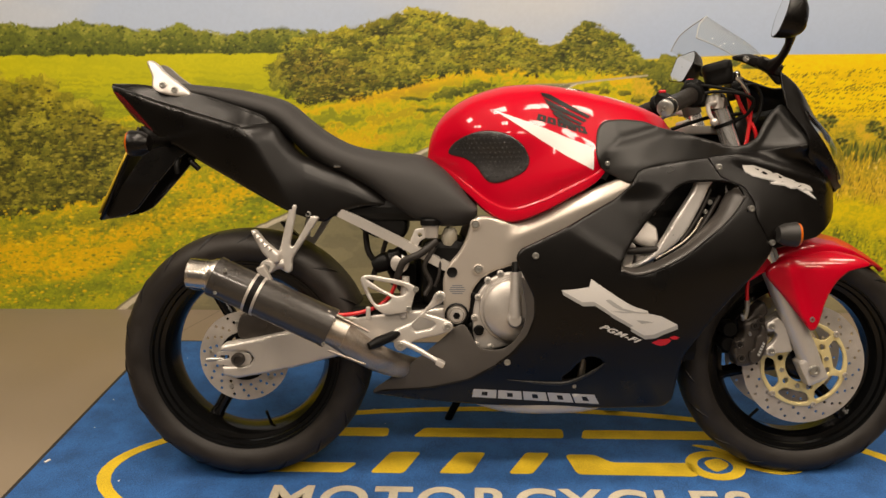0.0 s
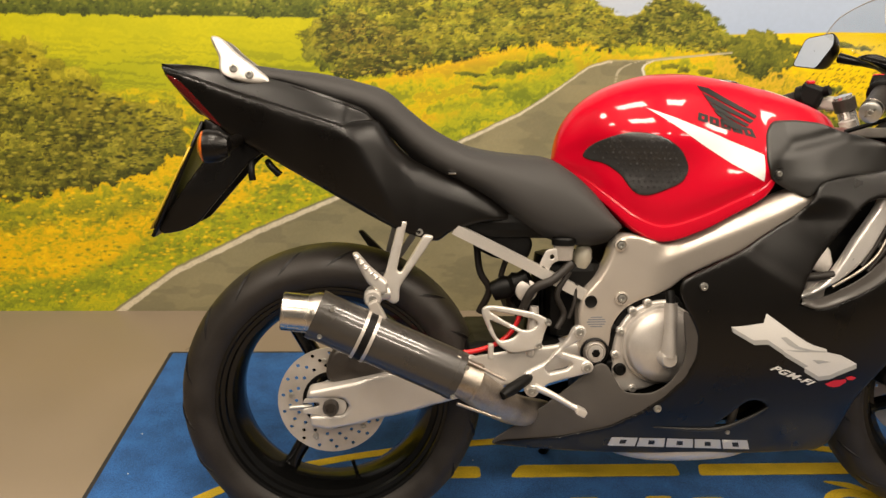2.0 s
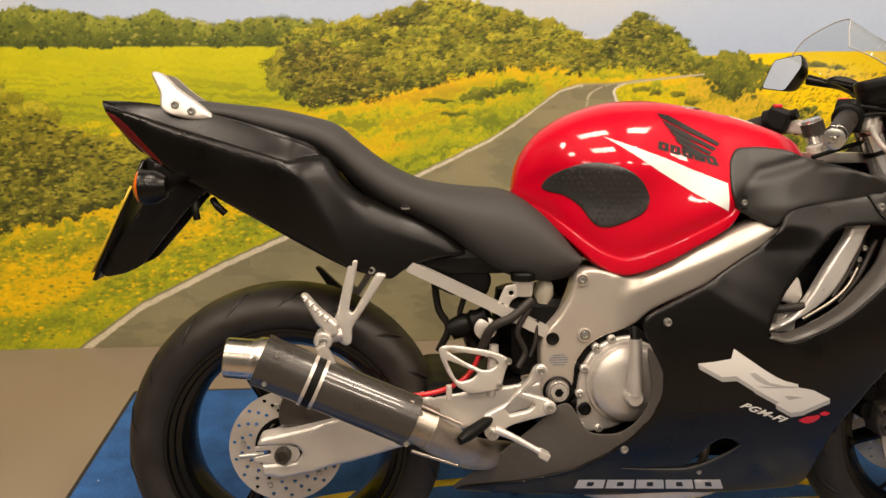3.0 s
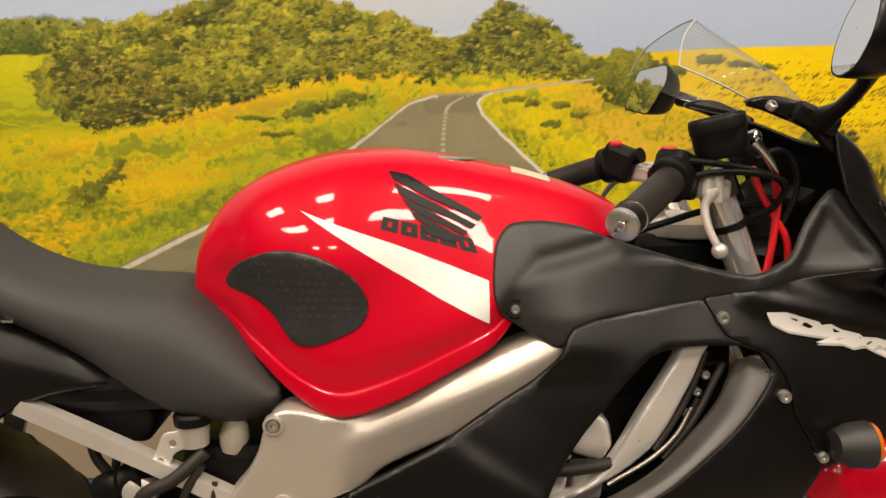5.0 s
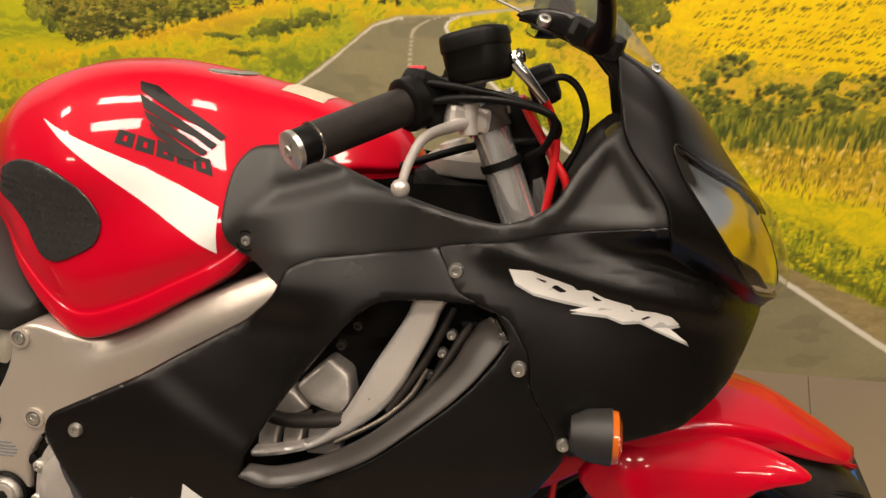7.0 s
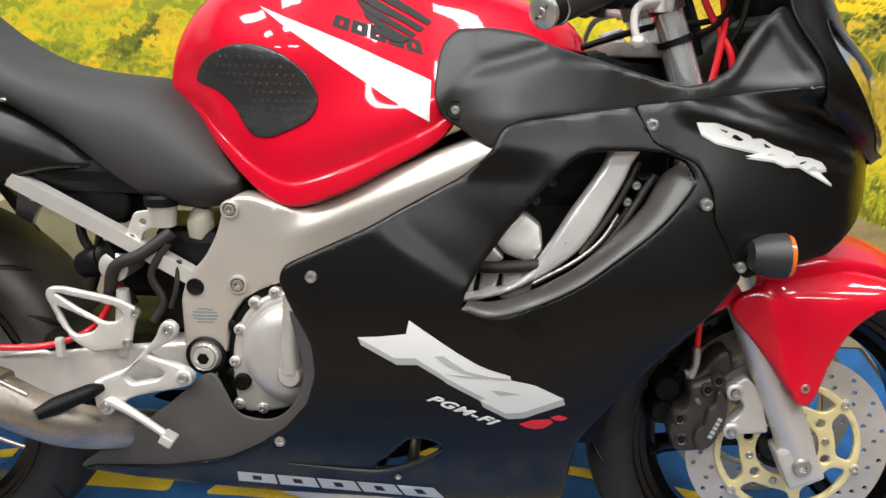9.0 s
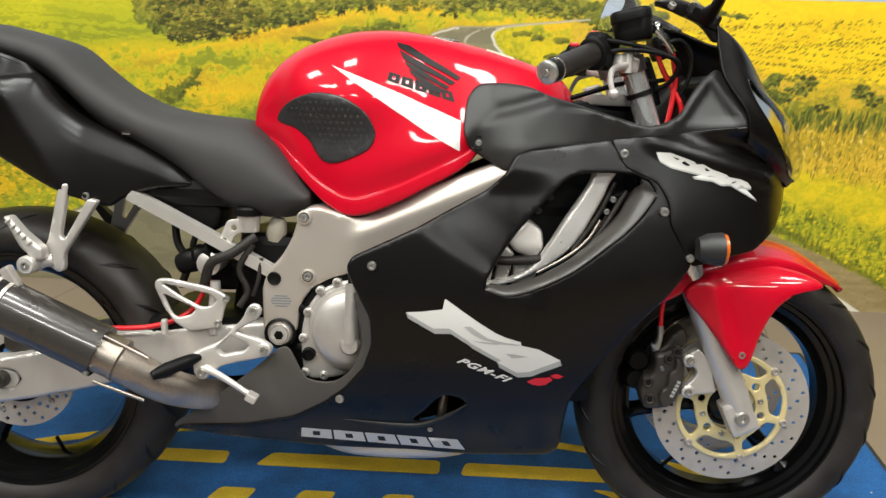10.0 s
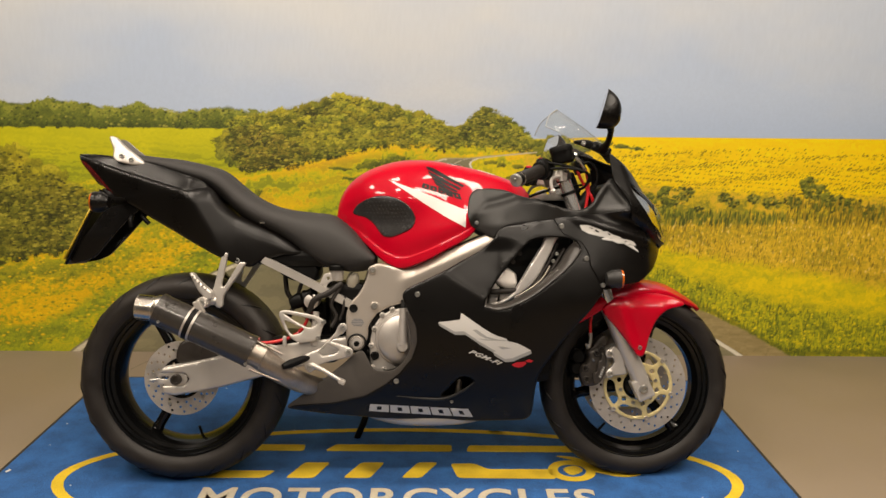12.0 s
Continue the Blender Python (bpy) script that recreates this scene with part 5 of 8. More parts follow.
for k, half in enumerate((0.012, 0.017, 0.019, 0.017, 0.012)):
    bx, bz = -0.161, 0.495 - 0.0048 * k
    part("sticker_line", sheet("sticker_line", [(bx - half, bz), (bx + half, bz), (bx + half, bz - 0.0022), (bx - half, bz - 0.0022)], lambda x, z: frame_y(x, z) + 0.0006, GREYINK, 0.0008, roll=0, step=0.02), spar)

# engine
eng = part("engine", joined("engine", [block("e", (-0.16, -0.115, 0.24), (0.10, 0.115, 0.52), DARK, 0.02), block("e", (0.02, -0.13, 0.30), (0.42, 0.13, 0.56), DARK, 0.03),
                                       block("e", (0.10, -0.12, 0.52), (0.30, 0.12, 0.66), DARK, 0.02)]), bike, "dark engine block behind the fairing")
part("clutch_cover", joined("clutch_cover", [
    lathe("cc", [(0.083, -0.02), (0.083, 0.010), (0.081, 0.014), (0.076, 0.015), (0.0745, 0.026), (0.071, 0.032), (0.060, 0.036), (0.054, 0.0395), (0.020, 0.041), (0, 0.041)], CAST, (-0.026, -0.125, 0.437), seg=72),
    sheet("cc", curve([(-0.119, 0.352), (-0.124, 0.385), (-0.124, 0.425), (-0.115, 0.466), (-0.095, 0.498), (-0.066, 0.518), (-0.03, 0.526), (0.0, 0.52), (0.02, 0.46), (0.008, 0.38), (-0.045, 0.346), (-0.088, 0.338), (-0.108, 0.338)], 4, True), lambda x, z: 0.132, CAST, 0.03, roll=0.005)]), eng, "cast aluminium round clutch cover")
# Dark sheet added behind the cover for the shaded gap round it.
part("cover_gap_sheet", sheet("cover_gap_sheet", curve([(-0.130, 0.350), (-0.134, 0.385), (-0.133, 0.428), (-0.124, 0.472), (-0.102, 0.507), (-0.070, 0.530), (-0.03, 0.540), (0.01, 0.53), (0.03, 0.46), (0.015, 0.37), (-0.045, 0.335), (-0.088, 0.328), (-0.116, 0.332)], 4, True), lambda x, z: 0.122, DARK, 0.02, roll=0.003), eng, "dark sheet that blackens the shaded gap round the clutch cover")
for bx, bz in ((-0.104, 0.512), (-0.126, 0.470), (-0.060, 0.532), (-0.012, 0.534), (-0.128, 0.395)):
    part("casting_lug", lathe("casting_lug", [(0.008, -0.01), (0.008, 0.004), (0.005, 0.006), (0, 0.006)], DARK, (bx, -0.122, bz), seg=12), eng)
part("clutch_arm", joined("clutch_arm", [tube("fb", [(-0.024, -0.168, 0.530), (-0.025, -0.176, 0.475), (-0.027, -0.176, 0.425)], [0.013, 0.0125, 0.016], CAST, 4, 14), lathe("fb", [(0.019, -0.02), (0.019, 0.008), (0.014, 0.014), (0, 0.015)], CAST, (-0.027, -0.174, 0.420), seg=24), tube("fb", [(-0.024, -0.168, 0.528), (-0.024, -0.158, 0.552)], 0.009, DARK, 1, 12)]), eng, "cast clutch arm with a dark sleeve")
part("sight_glass", lathe("sight_glass", [(0.013, -0.004), (0.012, 0.004), (0.009, 0.005), (0.008, 0.001), (0, 0.001)], DARK, (-0.110, -0.1345, 0.386), seg=24), eng)
for bx, bz in ((-0.088, 0.506), (-0.111, 0.465), (-0.120, 0.416), (-0.117, 0.350), (-0.058, 0.522), (-0.082, 0.345)):
    part("bolt_boss", lathe("bolt_boss", [(0.0085, -0.01), (0.0085, 0.001), (0.007, 0.0025), (0, 0.0025)], CAST, (bx, -0.133, bz), seg=18), eng)
    bolt((bx, -0.1355, bz), 0.0052, eng)

# exhaust
can_a, can_b = Vector((-0.706, -0.235, 0.533)), Vector((-0.452, -0.235, 0.414))
axis = (can_b - can_a).normalized()
CARBON = shader("carbon_fibre_weave", (0.022, 0.021, 0.021), 0.32, 0, 0.1, 300, 0.15, 12, coat=0.5, spread=0.06)
_nt = CARBON.node_tree
_w = _nt.nodes.new("ShaderNodeTexChecker")
_w.inputs["Scale"].default_value = 560
_w.inputs["Color1"].default_value, _w.inputs["Color2"].default_value = (0.042, 0.036, 0.031, 1), (0.016, 0.014, 0.0125, 1)
_m = _nt.nodes.new("ShaderNodeMapping")
_m.inputs["Rotation"].default_value = (0, 0.45, 0)
_nt.links.new(_nt.nodes["Texture Coordinate"].outputs["Object"], _m.inputs["Vector"])
_nt.links.new(_m.outputs[0], _w.inputs["Vector"])
_nt.links.new(_w.outputs["Color"], _nt.nodes["Principled BSDF"].inputs["Base Color"])


def oval_tube(name, a, b, ru, rv, mat, ends=0.0, seg=40, cuts=(0.0, 1.0)):
    """A straight tube of oval section between a and b."""
    d = (b - a).normalized()
    v = Vector((0, 1, 0))
    u = d.cross(v).normalized()
    verts = []
    for s in cuts:
        for t in np.arange(seg) * 2 * math.pi / seg:
            verts.append(a.lerp(b, s) + u * ru * math.cos(t) + v * rv * math.sin(t))
    faces = grid_faces(len(cuts), seg, True) + [list(range(seg)), list(range((len(cuts) - 1) * seg, len(cuts) * seg))]
    return mesh_of(name, verts, faces, mat, angle=40)


silencer = part("silencer", oval_tube("silencer", can_a, can_b, 0.0455, 0.044, CARBON), bike, "carbon-fibre silencer with steel ends")
part("end_band", oval_tube("end_band", can_a - axis * 0.004, can_a + axis * 0.010, 0.0466, 0.0451, CARBON), silencer)
part("end_band", oval_tube("end_band", can_b - axis * 0.010, can_b + axis * 0.004, 0.0466, 0.0451, CARBON), silencer)
tip = [(0.041, -0.012), (0.0405, 0.004), (0.0365, 0.010), (0.0355, 0.016), (0.0350, 0.060), (0.0330, 0.062), (0.029, 0.04), (0.02, 0.02), (0, 0.02)]
part("outlet", lathe("outlet", tip, STEEL, can_a, (-0.985, 0, 0.12), 40), silencer, "brushed steel outlet cone")
part("clamp_strap", joined("clamp_strap", [oval_tube("cs", can_a + axis * 0.083, can_a + axis * 0.089, 0.048, 0.0465, DISC), oval_tube("cs", can_a + axis * 0.103, can_a + axis * 0.109, 0.048, 0.0465, DISC), oval_tube("cs", can_a + axis * 0.088, can_a + axis * 0.104, 0.0474, 0.0459, DARK), block("cs", (-0.010, -0.008, -0.025), (0.010, 0.008, 0.016), DISC, 0.004, (0, -28, 0), tuple(can_a + axis * 0.096 + Vector((0.02, 0.0, 0.050))))]), silencer, "steel clamp strap")
for s, up in ((0.02, 0.03), (0.02, -0.025), (0.285, 0.03), (0.285, -0.03)):
    n_up = Vector((0.43, 0, 0.9))
    bolt(can_a + axis * s + n_up * up + Vector((0, -0.0385, 0)), 0.0045, silencer)
part("link_pipe", tube("link_pipe", [can_b - axis * 0.005, Vector((-0.425, -0.226, 0.393)), Vector((-0.385, -0.205, 0.358)), Vector((-0.350, -0.182, 0.331)), Vector((-0.318, -0.146, 0.308)), Vector((-0.286, -0.104, 0.288)), Vector((-0.240, -0.060, 0.262)), Vector((-0.16, -0.03, 0.21))], [0.034, 0.034, 0.0325, 0.0315, 0.030, 0.029, 0.028, 0.028], DULL, 6, 28), silencer, "heat-stained steel link pipe")
part("pipe_sleeve", joined("pipe_sleeve", [oval_tube("ps", can_b, can_b + axis * 0.040, 0.0368, 0.0368, DULL), oval_tube("ps", can_b + axis * 0.036, can_b + axis * 0.041, 0.0380, 0.0380, DULL)]), silencer)
part("spring", joined("spring", [tube("s", [can_b + axis * 0.0 + Vector((0.0, -0.02, 0.042)), can_b + axis * 0.10 + Vector((0.0, -0.015, 0.036))], 0.0032, DULL, 1, 8), tube("s", [can_b + Vector((0.0, -0.03, -0.045)), can_b + axis * 0.09 + Vector((0.0, -0.02, -0.042))], 0.0032, DULL, 1, 8)]), silencer)
part("collector", tube("collector", [(-0.14, -0.03, 0.20), (-0.03, -0.08, 0.188), (0.14, -0.08, 0.188), (0.26, -0.03, 0.20)], [0.018, 0.021, 0.021, 0.018], CAST, 5, 20), bike, "steel exhaust collector under the belly")

# seat and tail
def hump(x, zb, w, zt, roundness=0.0):
    h = zt - zb
    return [(x, -(w - 0.04), zb - 0.02), (x, -(w - 0.010), zb), (x, -w, zb + 0.28 * h), (x, -w * 0.93, zb + 0.66 * h), (x, -w * 0.66, zb + 0.93 * h), (x, -w * 0.3, zt), (x, 0, zt + 0.001)]


SEAT_ROWS = [(-0.865, 0.968, 0.040, 0.985), (-0.84, 0.960, 0.056, 0.987), (-0.78, 0.950, 0.070, 0.980), (-0.70, 0.924, 0.080, 0.971), (-0.62, 0.900, 0.088, 0.953), (-0.575, 0.872, 0.091, 0.937), (-0.53, 0.828, 0.091, 0.900), (-0.48, 0.792, 0.092, 0.862),
             (-0.42, 0.764, 0.098, 0.832), (-0.36, 0.733, 0.108, 0.818), (-0.30, 0.692, 0.119, 0.811), (-0.245, 0.663, 0.127, 0.804), (-0.20, 0.654, 0.130, 0.778), (-0.16, 0.653, 0.128, 0.742), (-0.125, 0.660, 0.121, 0.700), (-0.112, 0.668, 0.112, 0.684)]
part("seat", patch("seat", [hump(*r) for r in SEAT_ROWS], SEAT, 5, 5, caps=True), bike, "dark grey vinyl one-piece stepped seat")


# the tail's crease, from its tip to the corner beside the seat, then the upper edge of the facet that leans in to the seat
CREASE = [(-1.022, 0.986, 0.012), (-1.004, 0.981, 0.032), (-0.965, 0.969, 0.054), (-0.925, 0.956, 0.071), (-0.87, 0.937, 0.089), (-0.82, 0.922, 0.102), (-0.765, 0.905, 0.117), (-0.705, 0.887, 0.133), (-0.662, 0.874, 0.144)]
FACET_TOP = [(-0.640, 0.879), (-0.617, 0.882), (-0.594, 0.880), (-0.580, 0.864), (-0.568, 0.846), (-0.548, 0.824), (-0.523, 0.804), (-0.490, 0.787), (-0.454, 0.771), (-0.415, 0.755), (-0.376, 0.736), (-0.34, 0.715), (-0.305, 0.690)]
TAIL_FOOT = [(-0.335, 0.683), (-0.39, 0.681), (-0.445, 0.667), (-0.472, 0.650), (-0.484, 0.647), (-0.511, 0.654), (-0.565, 0.676), (-0.62, 0.705), (-0.706, 0.754), (-0.771, 0.790), (-0.826, 0.822), (-0.881, 0.851), (-0.923, 0.884), (-0.946, 0.895), (-0.985, 0.938), (-1.012, 0.968)]
FACET_X, FACET_Z = (np.array([(-0.662, 0.874)] + FACET_TOP)[:, k] for k in range(2))
CREASE_X, CREASE_Z, CREASE_W = (np.array(CREASE)[:, k] for k in range(3))


def tail_y(x, z):
    """The half width of the tail's side: a long face that rolls under, cut by a facet that leans in towards the seat."""
    d = np.interp(x, np.append(CREASE_X, -0.40), np.append(CREASE_Z, 0.795)) - z
    long = np.interp(x, np.append(CREASE_X, (-0.58, -0.40)), np.append(CREASE_W, (0.158, 0.172))) + 0.011 - 0.10 * max(d, 0) - 0.55 * max(d, 0) ** 2
    lean = 0.160 - 0.18 * (z - 0.876) - np.interp(x + 0.66, (-0.4, 0, 0.043, 0.072, 0.107, 0.137, 0.206, 0.284, 0.355), (-0.16, 0, 0.017, 0.029, 0.047, 0.060, 0.077, 0.089, 0.106)) - 1.3 * max(0, 0.76 - z) ** 2
    long -= 0.007 * max(0, 1 - max(d, 0) / 0.03) ** 2
    lean -= 0.020 * max(0, 1 - max(np.interp(x, FACET_X, FACET_Z) - z, 0) / 0.045) ** 2
    k = 0.0012 + 0.012 * max(0, 0.86 - z)
    return 0.5 * (long + lean - math.sqrt((long - lean) ** 2 + k * k))


tail_loop = np.vstack([curve(np.array(CREASE)[:, :2], 3), curve(FACET_TOP, 3), curve(TAIL_FOOT, 3)])


def deck_row(x, z, w):
    """From the crease over the flat shelf to the seat's edge and the middle."""
    edge = np.interp(x, (-1.02, -0.94, -0.786, -0.699, -0.631, -0.594), (0.990, 0.985, 0.957, 0.930, 0.907, 0.886)) if x < -0.594 else z - 0.004
    in_w = np.interp(x, (-1.02, -0.94, -0.87, -0.765, -0.70, -0.662, -0.64, -0.617, -0.594), (0.004, 0.038, 0.060, 0.088, 0.104, 0.114, 0.112, 0.105, 0.094)) if x < -0.594 else w - 0.022
    return [(x, -w + 0.007, z - 0.006), (x, -w + 0.011, z - 0.0005), (x, -0.5 * (w + in_w) + 0.004, 0.5 * (z + edge)), (x, -in_w, edge), (x, -in_w + min(0.004, 0.3 * in_w), edge - 0.012 * min(1, 20 * in_w)), (x, 0, edge - 0.006)]


deck = [deck_row(*p) for p in CREASE[:-1]] + [deck_row(-0.662, 0.874, 0.139)] + [deck_row(x, z, tail_y(x, z)) for x, z in FACET_TOP]
belly = [[(x, -max(0.003, tail_y(x, z) - 0.012), z + 0.006), (x, -0.5 * tail_y(x, z), z + 0.012), (x, 0, z + 0.014)] for x, z in TAIL_FOOT[::-1]]
tail_me = joined("tail_fairing", [sheet("t", tail_loop, tail_y, BLACK, 0.006, step=0.008, roll=0.009, side=sd, angle=60) for sd in (-1, 1)] + [patch("t", deck, BLACK, 2, 2, angle=75), patch("t", belly, BLACK, 2, 2)])
tail = part("tail_fairing", tail_me, bike, "satin black tail fairing")
part("tail_lamp", sheet("tail_lamp", curve([(-1.006, 0.968), (-0.972, 0.952), (-0.925, 0.905), (-0.893, 0.866), (-0.928, 0.888), (-0.985, 0.940)], 4, True), lambda x, z: tail_y(x, z) + 0.001, REDLENS, 0.012, step=0.006, roll=0.004), tail, "dark red tail lamp lens")
bolt((-0.516, -tail_y(-0.516, 0.667) + 0.004, 0.667), 0.008, tail)
part("seat_clip", block("seat_clip", (-0.457, -0.093, 0.777), (-0.441, -0.087, 0.781), CHROME, 0.001), tail)
for sd in (-1, 1):
    handle = part("grab_handle", sheet("grab_handle", curve([(-0.914, 1.036), (-0.895, 1.036), (-0.865, 1.008), (-0.83, 0.982), (-0.797, 0.953), (-0.815, 0.948), (-0.85, 0.951), (-0.892, 0.968), (-0.898, 1.0)], 5, True), lambda x, z: 0.082 - 0.35 * max(0, z - 0.96), CAST, 0.018, roll=0.006, side=sd), bike, "polished aluminium grab handle")
    if sd < 0:
        bolt((-0.868, -0.078, 0.978), 0.008, handle)
        bolt((-0.838, -0.081, 0.966), 0.008, handle)
HANGER = rounded([(-0.930, 0.885), (-0.88, 0.86), (-0.818, 0.818), (-0.846, 0.799), (-0.953, 0.677), (-0.985, 0.662), (-1.025, 0.655), (-1.032, 0.672), (-0.925, 0.813)], 0.01)
hug = part("number_plate_bracket", joined("number_plate_bracket", [sheet("h", HANGER, lambda x, z: 0.072 - 0.2 * max(0, 0.74 - z), BLACK, 0.010, roll=0.003, side=sd) for sd in (-1, 1)]), bike, "black plastic number plate hanger")
back = [(-0.935, 0.878), (-1.04, 0.655)]
part("hanger_back", patch("hanger_back", [[(x, -0.075, z), (x, -0.03, z), (x, 0, z)] for x, z in back], BLACK, 4, 3, thick=0.006), hug)
part("number_plate", patch("number_plate", [[(x, -0.080, z), (x, -0.04, z), (x, 0, z)] for x, z in ((-0.958, 0.830), (-1.040, 0.670))], YELLOWPLATE, 4, 3, thick=0.003), hug, "plain yellow rear number plate")
for sd in (-1, 1):
    ind = part("rear_indicator", joined("rear_indicator", [lathe("i", [(0.0, -0.03), (0.018, -0.028), (0.028, -0.012), (0.030, 0.010), (0.029, 0.014)], BLACK, (-0.885, sd * 0.205, 0.834), (-1, 0, 0), 28), tube("i", [(-0.87, sd * 0.19, 0.834), (-0.865, sd * 0.12, 0.84), (-0.86, sd * 0.06, 0.845)], [0.016, 0.012, 0.012], BLACK, 3, 12)]), bike, "black stalk indicator")
    part("lens", lathe("lens", [(0.029, 0.012), (0.027, 0.018), (0.017, 0.024), (0, 0.026)], ORANGE, (-0.885, sd * 0.205, 0.834), (-1, 0, 0), 28), ind, "amber lens")
part("helmet_hook", tube("helmet_hook", [(-0.84, -0.07, 0.80), (-0.84, -0.085, 0.785), (-0.838, -0.085, 0.765)], 0.007, DARK, 3, 8), bike)
part("lock_hook", tube("lock_hook", [(-0.81, -0.07, 0.80), (-0.80, -0.085, 0.79), (-0.785, -0.085, 0.775)], 0.007, DARK, 3, 8), bike)

# fuel tank
def tank_section(x, zb, w0, w1, zt):
    """Round over the knees; towards the front the sides lean in from a wide foot."""
    h = zt - zb
    knee = step_to((0.10 - x) / 0.14) * step_to((x + 0.22) / 0.08)
    lean = step_to((x + 0.06) / 0.20)
    side = [(a + (b - a) * lean) * w1 for a, b in ((0.985 - 0.055 * knee, 0.985), (1.0 - 0.10 * knee, 0.885), (0.995, 0.735), (0.755, 0.535), (0.39, 0.29))]
    lip = 0.0028 * step_to((x + 0.20) / 0.08) * step_to((0.24 - x) / 0.06)
    return [(x, -(w0 - 0.02), zb - 0.004), (x, -(w0 - 0.001), zb), (x, -(w0 + lip), zb + 0.02 * h), (x, -(w0 + 0.7 * lip), zb + 0.085 * h), (x, -(w0 - 0.3 * lip), zb + 0.115 * h), (x, -side[0], zb + 0.24 * h), (x, -side[1], zb + 0.42 * h), (x, -side[2], zb + 0.62 * h), (x, -side[3], zb + 0.84 * h), (x, -side[4], zb + 0.965 * h), (x, 0, zt)]


TANK_ROWS = [(-0.234, 0.785, 0.010, 0.012, 0.80), (-0.227, 0.775, 0.020, 0.024, 0.845), (-0.209, 0.768, 0.034, 0.038, 0.884), (-0.179, 0.752, 0.053, 0.058, 0.918), (-0.136, 0.712, 0.088, 0.095, 0.946), (-0.083, 0.665, 0.112, 0.122, 0.966), (-0.03, 0.645, 0.129, 0.139, 0.977), (0.04, 0.668, 0.140, 0.147, 0.979),
             (0.10, 0.700, 0.145, 0.150, 0.972), (0.15, 0.728, 0.147, 0.150, 0.962), (0.178, 0.750, 0.136, 0.142, 0.955), (0.22, 0.80, 0.112, 0.122, 0.945), (0.29, 0.84, 0.085, 0.098, 0.922), (0.34, 0.845, 0.058, 0.066, 0.899), (0.365, 0.850, 0.03, 0.037, 0.872)]
tank_me = patch("fuel_tank", [tank_section(*r) for r in TANK_ROWS], RED, 6, 6, caps=True, angle=70)
tank = part("fuel_tank", tank_me, bike, "glossy red fuel tank with a white flash")
tank_f = draped(tank_me)
part("white_flash", sheet("white_flash", [(-0.072, 0.909), (0.046, 0.865), (0.159, 0.818), (0.158, 0.766), (0.097, 0.799), (0.032, 0.840)], tank_f, WHITE, 0.0004, roll=0, step=0.008), tank, "white tapering stripe")
pad_me = sheet("knee_pad", curve([(-0.181, 0.815), (-0.162, 0.838), (-0.123, 0.856), (-0.088, 0.861), (-0.046, 0.853), (-0.010, 0.830), (0.007, 0.803), (0.009, 0.785), (-0.003, 0.764), (-0.034, 0.748), (-0.063, 0.738), (-0.086, 0.741), (-0.101, 0.757), (-0.115, 0.777), (-0.142, 0.797), (-0.172, 0.805)], 3, True), lambda x, z: tank_f(x, z) + 0.0022, PAD, 0.002, roll=0.002, step=0.008)
pad = part("knee_pad", pad_me, tank, "dark rubber knee pad with small studs")
pad_f = draped(pad_me, 0)
stud = lathe("stud", [(0.0030, -0.001), (0.0026, 0.0007), (0, 0.0011)], PAD, (0, 0, 0), seg=6)
studs = []
for i in range(18):
    for j in range(11):
        sx, sz = -0.178 + i * 0.0108 + 0.0054 * (j % 2), 0.742 + j * 0.0112
        if inside(np.array([[sx, sz]]), np.array([(-0.172, 0.815), (-0.158, 0.832), (-0.123, 0.849), (-0.088, 0.854), (-0.046, 0.846), (-0.014, 0.825), (0.001, 0.798), (0.0, 0.772), (-0.034, 0.755), (-0.063, 0.746), (-0.083, 0.748), (-0.108, 0.782), (-0.138, 0.805)]))[0]:
            me = stud.copy()
            me.transform(Matrix.Translation((sx, -pad_f(sx, sz), sz)))
            studs.append(me)
part("stud", joined("stud", studs), pad)

# emblem: a plain spread of tapering bars, and a row of plain bars for the maker's lettering
WING_BARS = [
    [(0.040, 0.953), (0.063, 0.948), (0.094, 0.929), (0.137, 0.905), (0.156, 0.893), (0.151, 0.888), (0.131, 0.899), (0.090, 0.919), (0.045, 0.943)],
    [(0.046, 0.939), (0.065, 0.929), (0.091, 0.915), (0.127, 0.895), (0.147, 0.884), (0.140, 0.879), (0.120, 0.891), (0.086, 0.906), (0.055, 0.923)],
    [(0.056, 0.920), (0.079, 0.909), (0.117, 0.887), (0.137, 0.876), (0.131, 0.872), (0.112, 0.882), (0.077, 0.900), (0.063, 0.910)],
    [(0.065, 0.906), (0.083, 0.896), (0.108, 0.881), (0.128, 0.870), (0.123, 0.866), (0.100, 0.877), (0.076, 0.892), (0.069, 0.898)],
    [(0.076, 0.889), (0.096, 0.880), (0.117, 0.869), (0.122, 0.864), (0.104, 0.868), (0.084, 0.877)],
]
for bar in WING_BARS:
    part("wing_bar", sheet("wing_bar", bar, lambda x, z: tank_f(x, z) + 0.0012, INK, 0.0004, roll=0, step=0.005), tank)


def bar_row(tl, tr, br, bl, n, gap, f, mat, parent, hole=0.3):
    """A row of n plain slanted bars, each with a small opening, between four corners in side view."""
    tl, tr, br, bl = (np.array(p) for p in (tl, tr, br, bl))

    def at(u, v):
        return tuple((tl + (tr - tl) * u) * (1 - v) + (bl + (br - bl) * u) * v)
    for k in range(n):
        a, b = (k + gap / 2) / n, (k + 1 - gap / 2) / n
        c, d, h = (a * 0.62 + b * 0.38), (a * 0.38 + b * 0.62), hole
        part("letter_bar", sheet("letter_bar", [at(a, 0), at(b, 0), at(b, 1), at(a, 1)], f, mat, 0.0004, [[at(c, h), at(d, h), at(d, 1 - h), at(c, 1 - h)]], roll=0, step=0.01), parent)


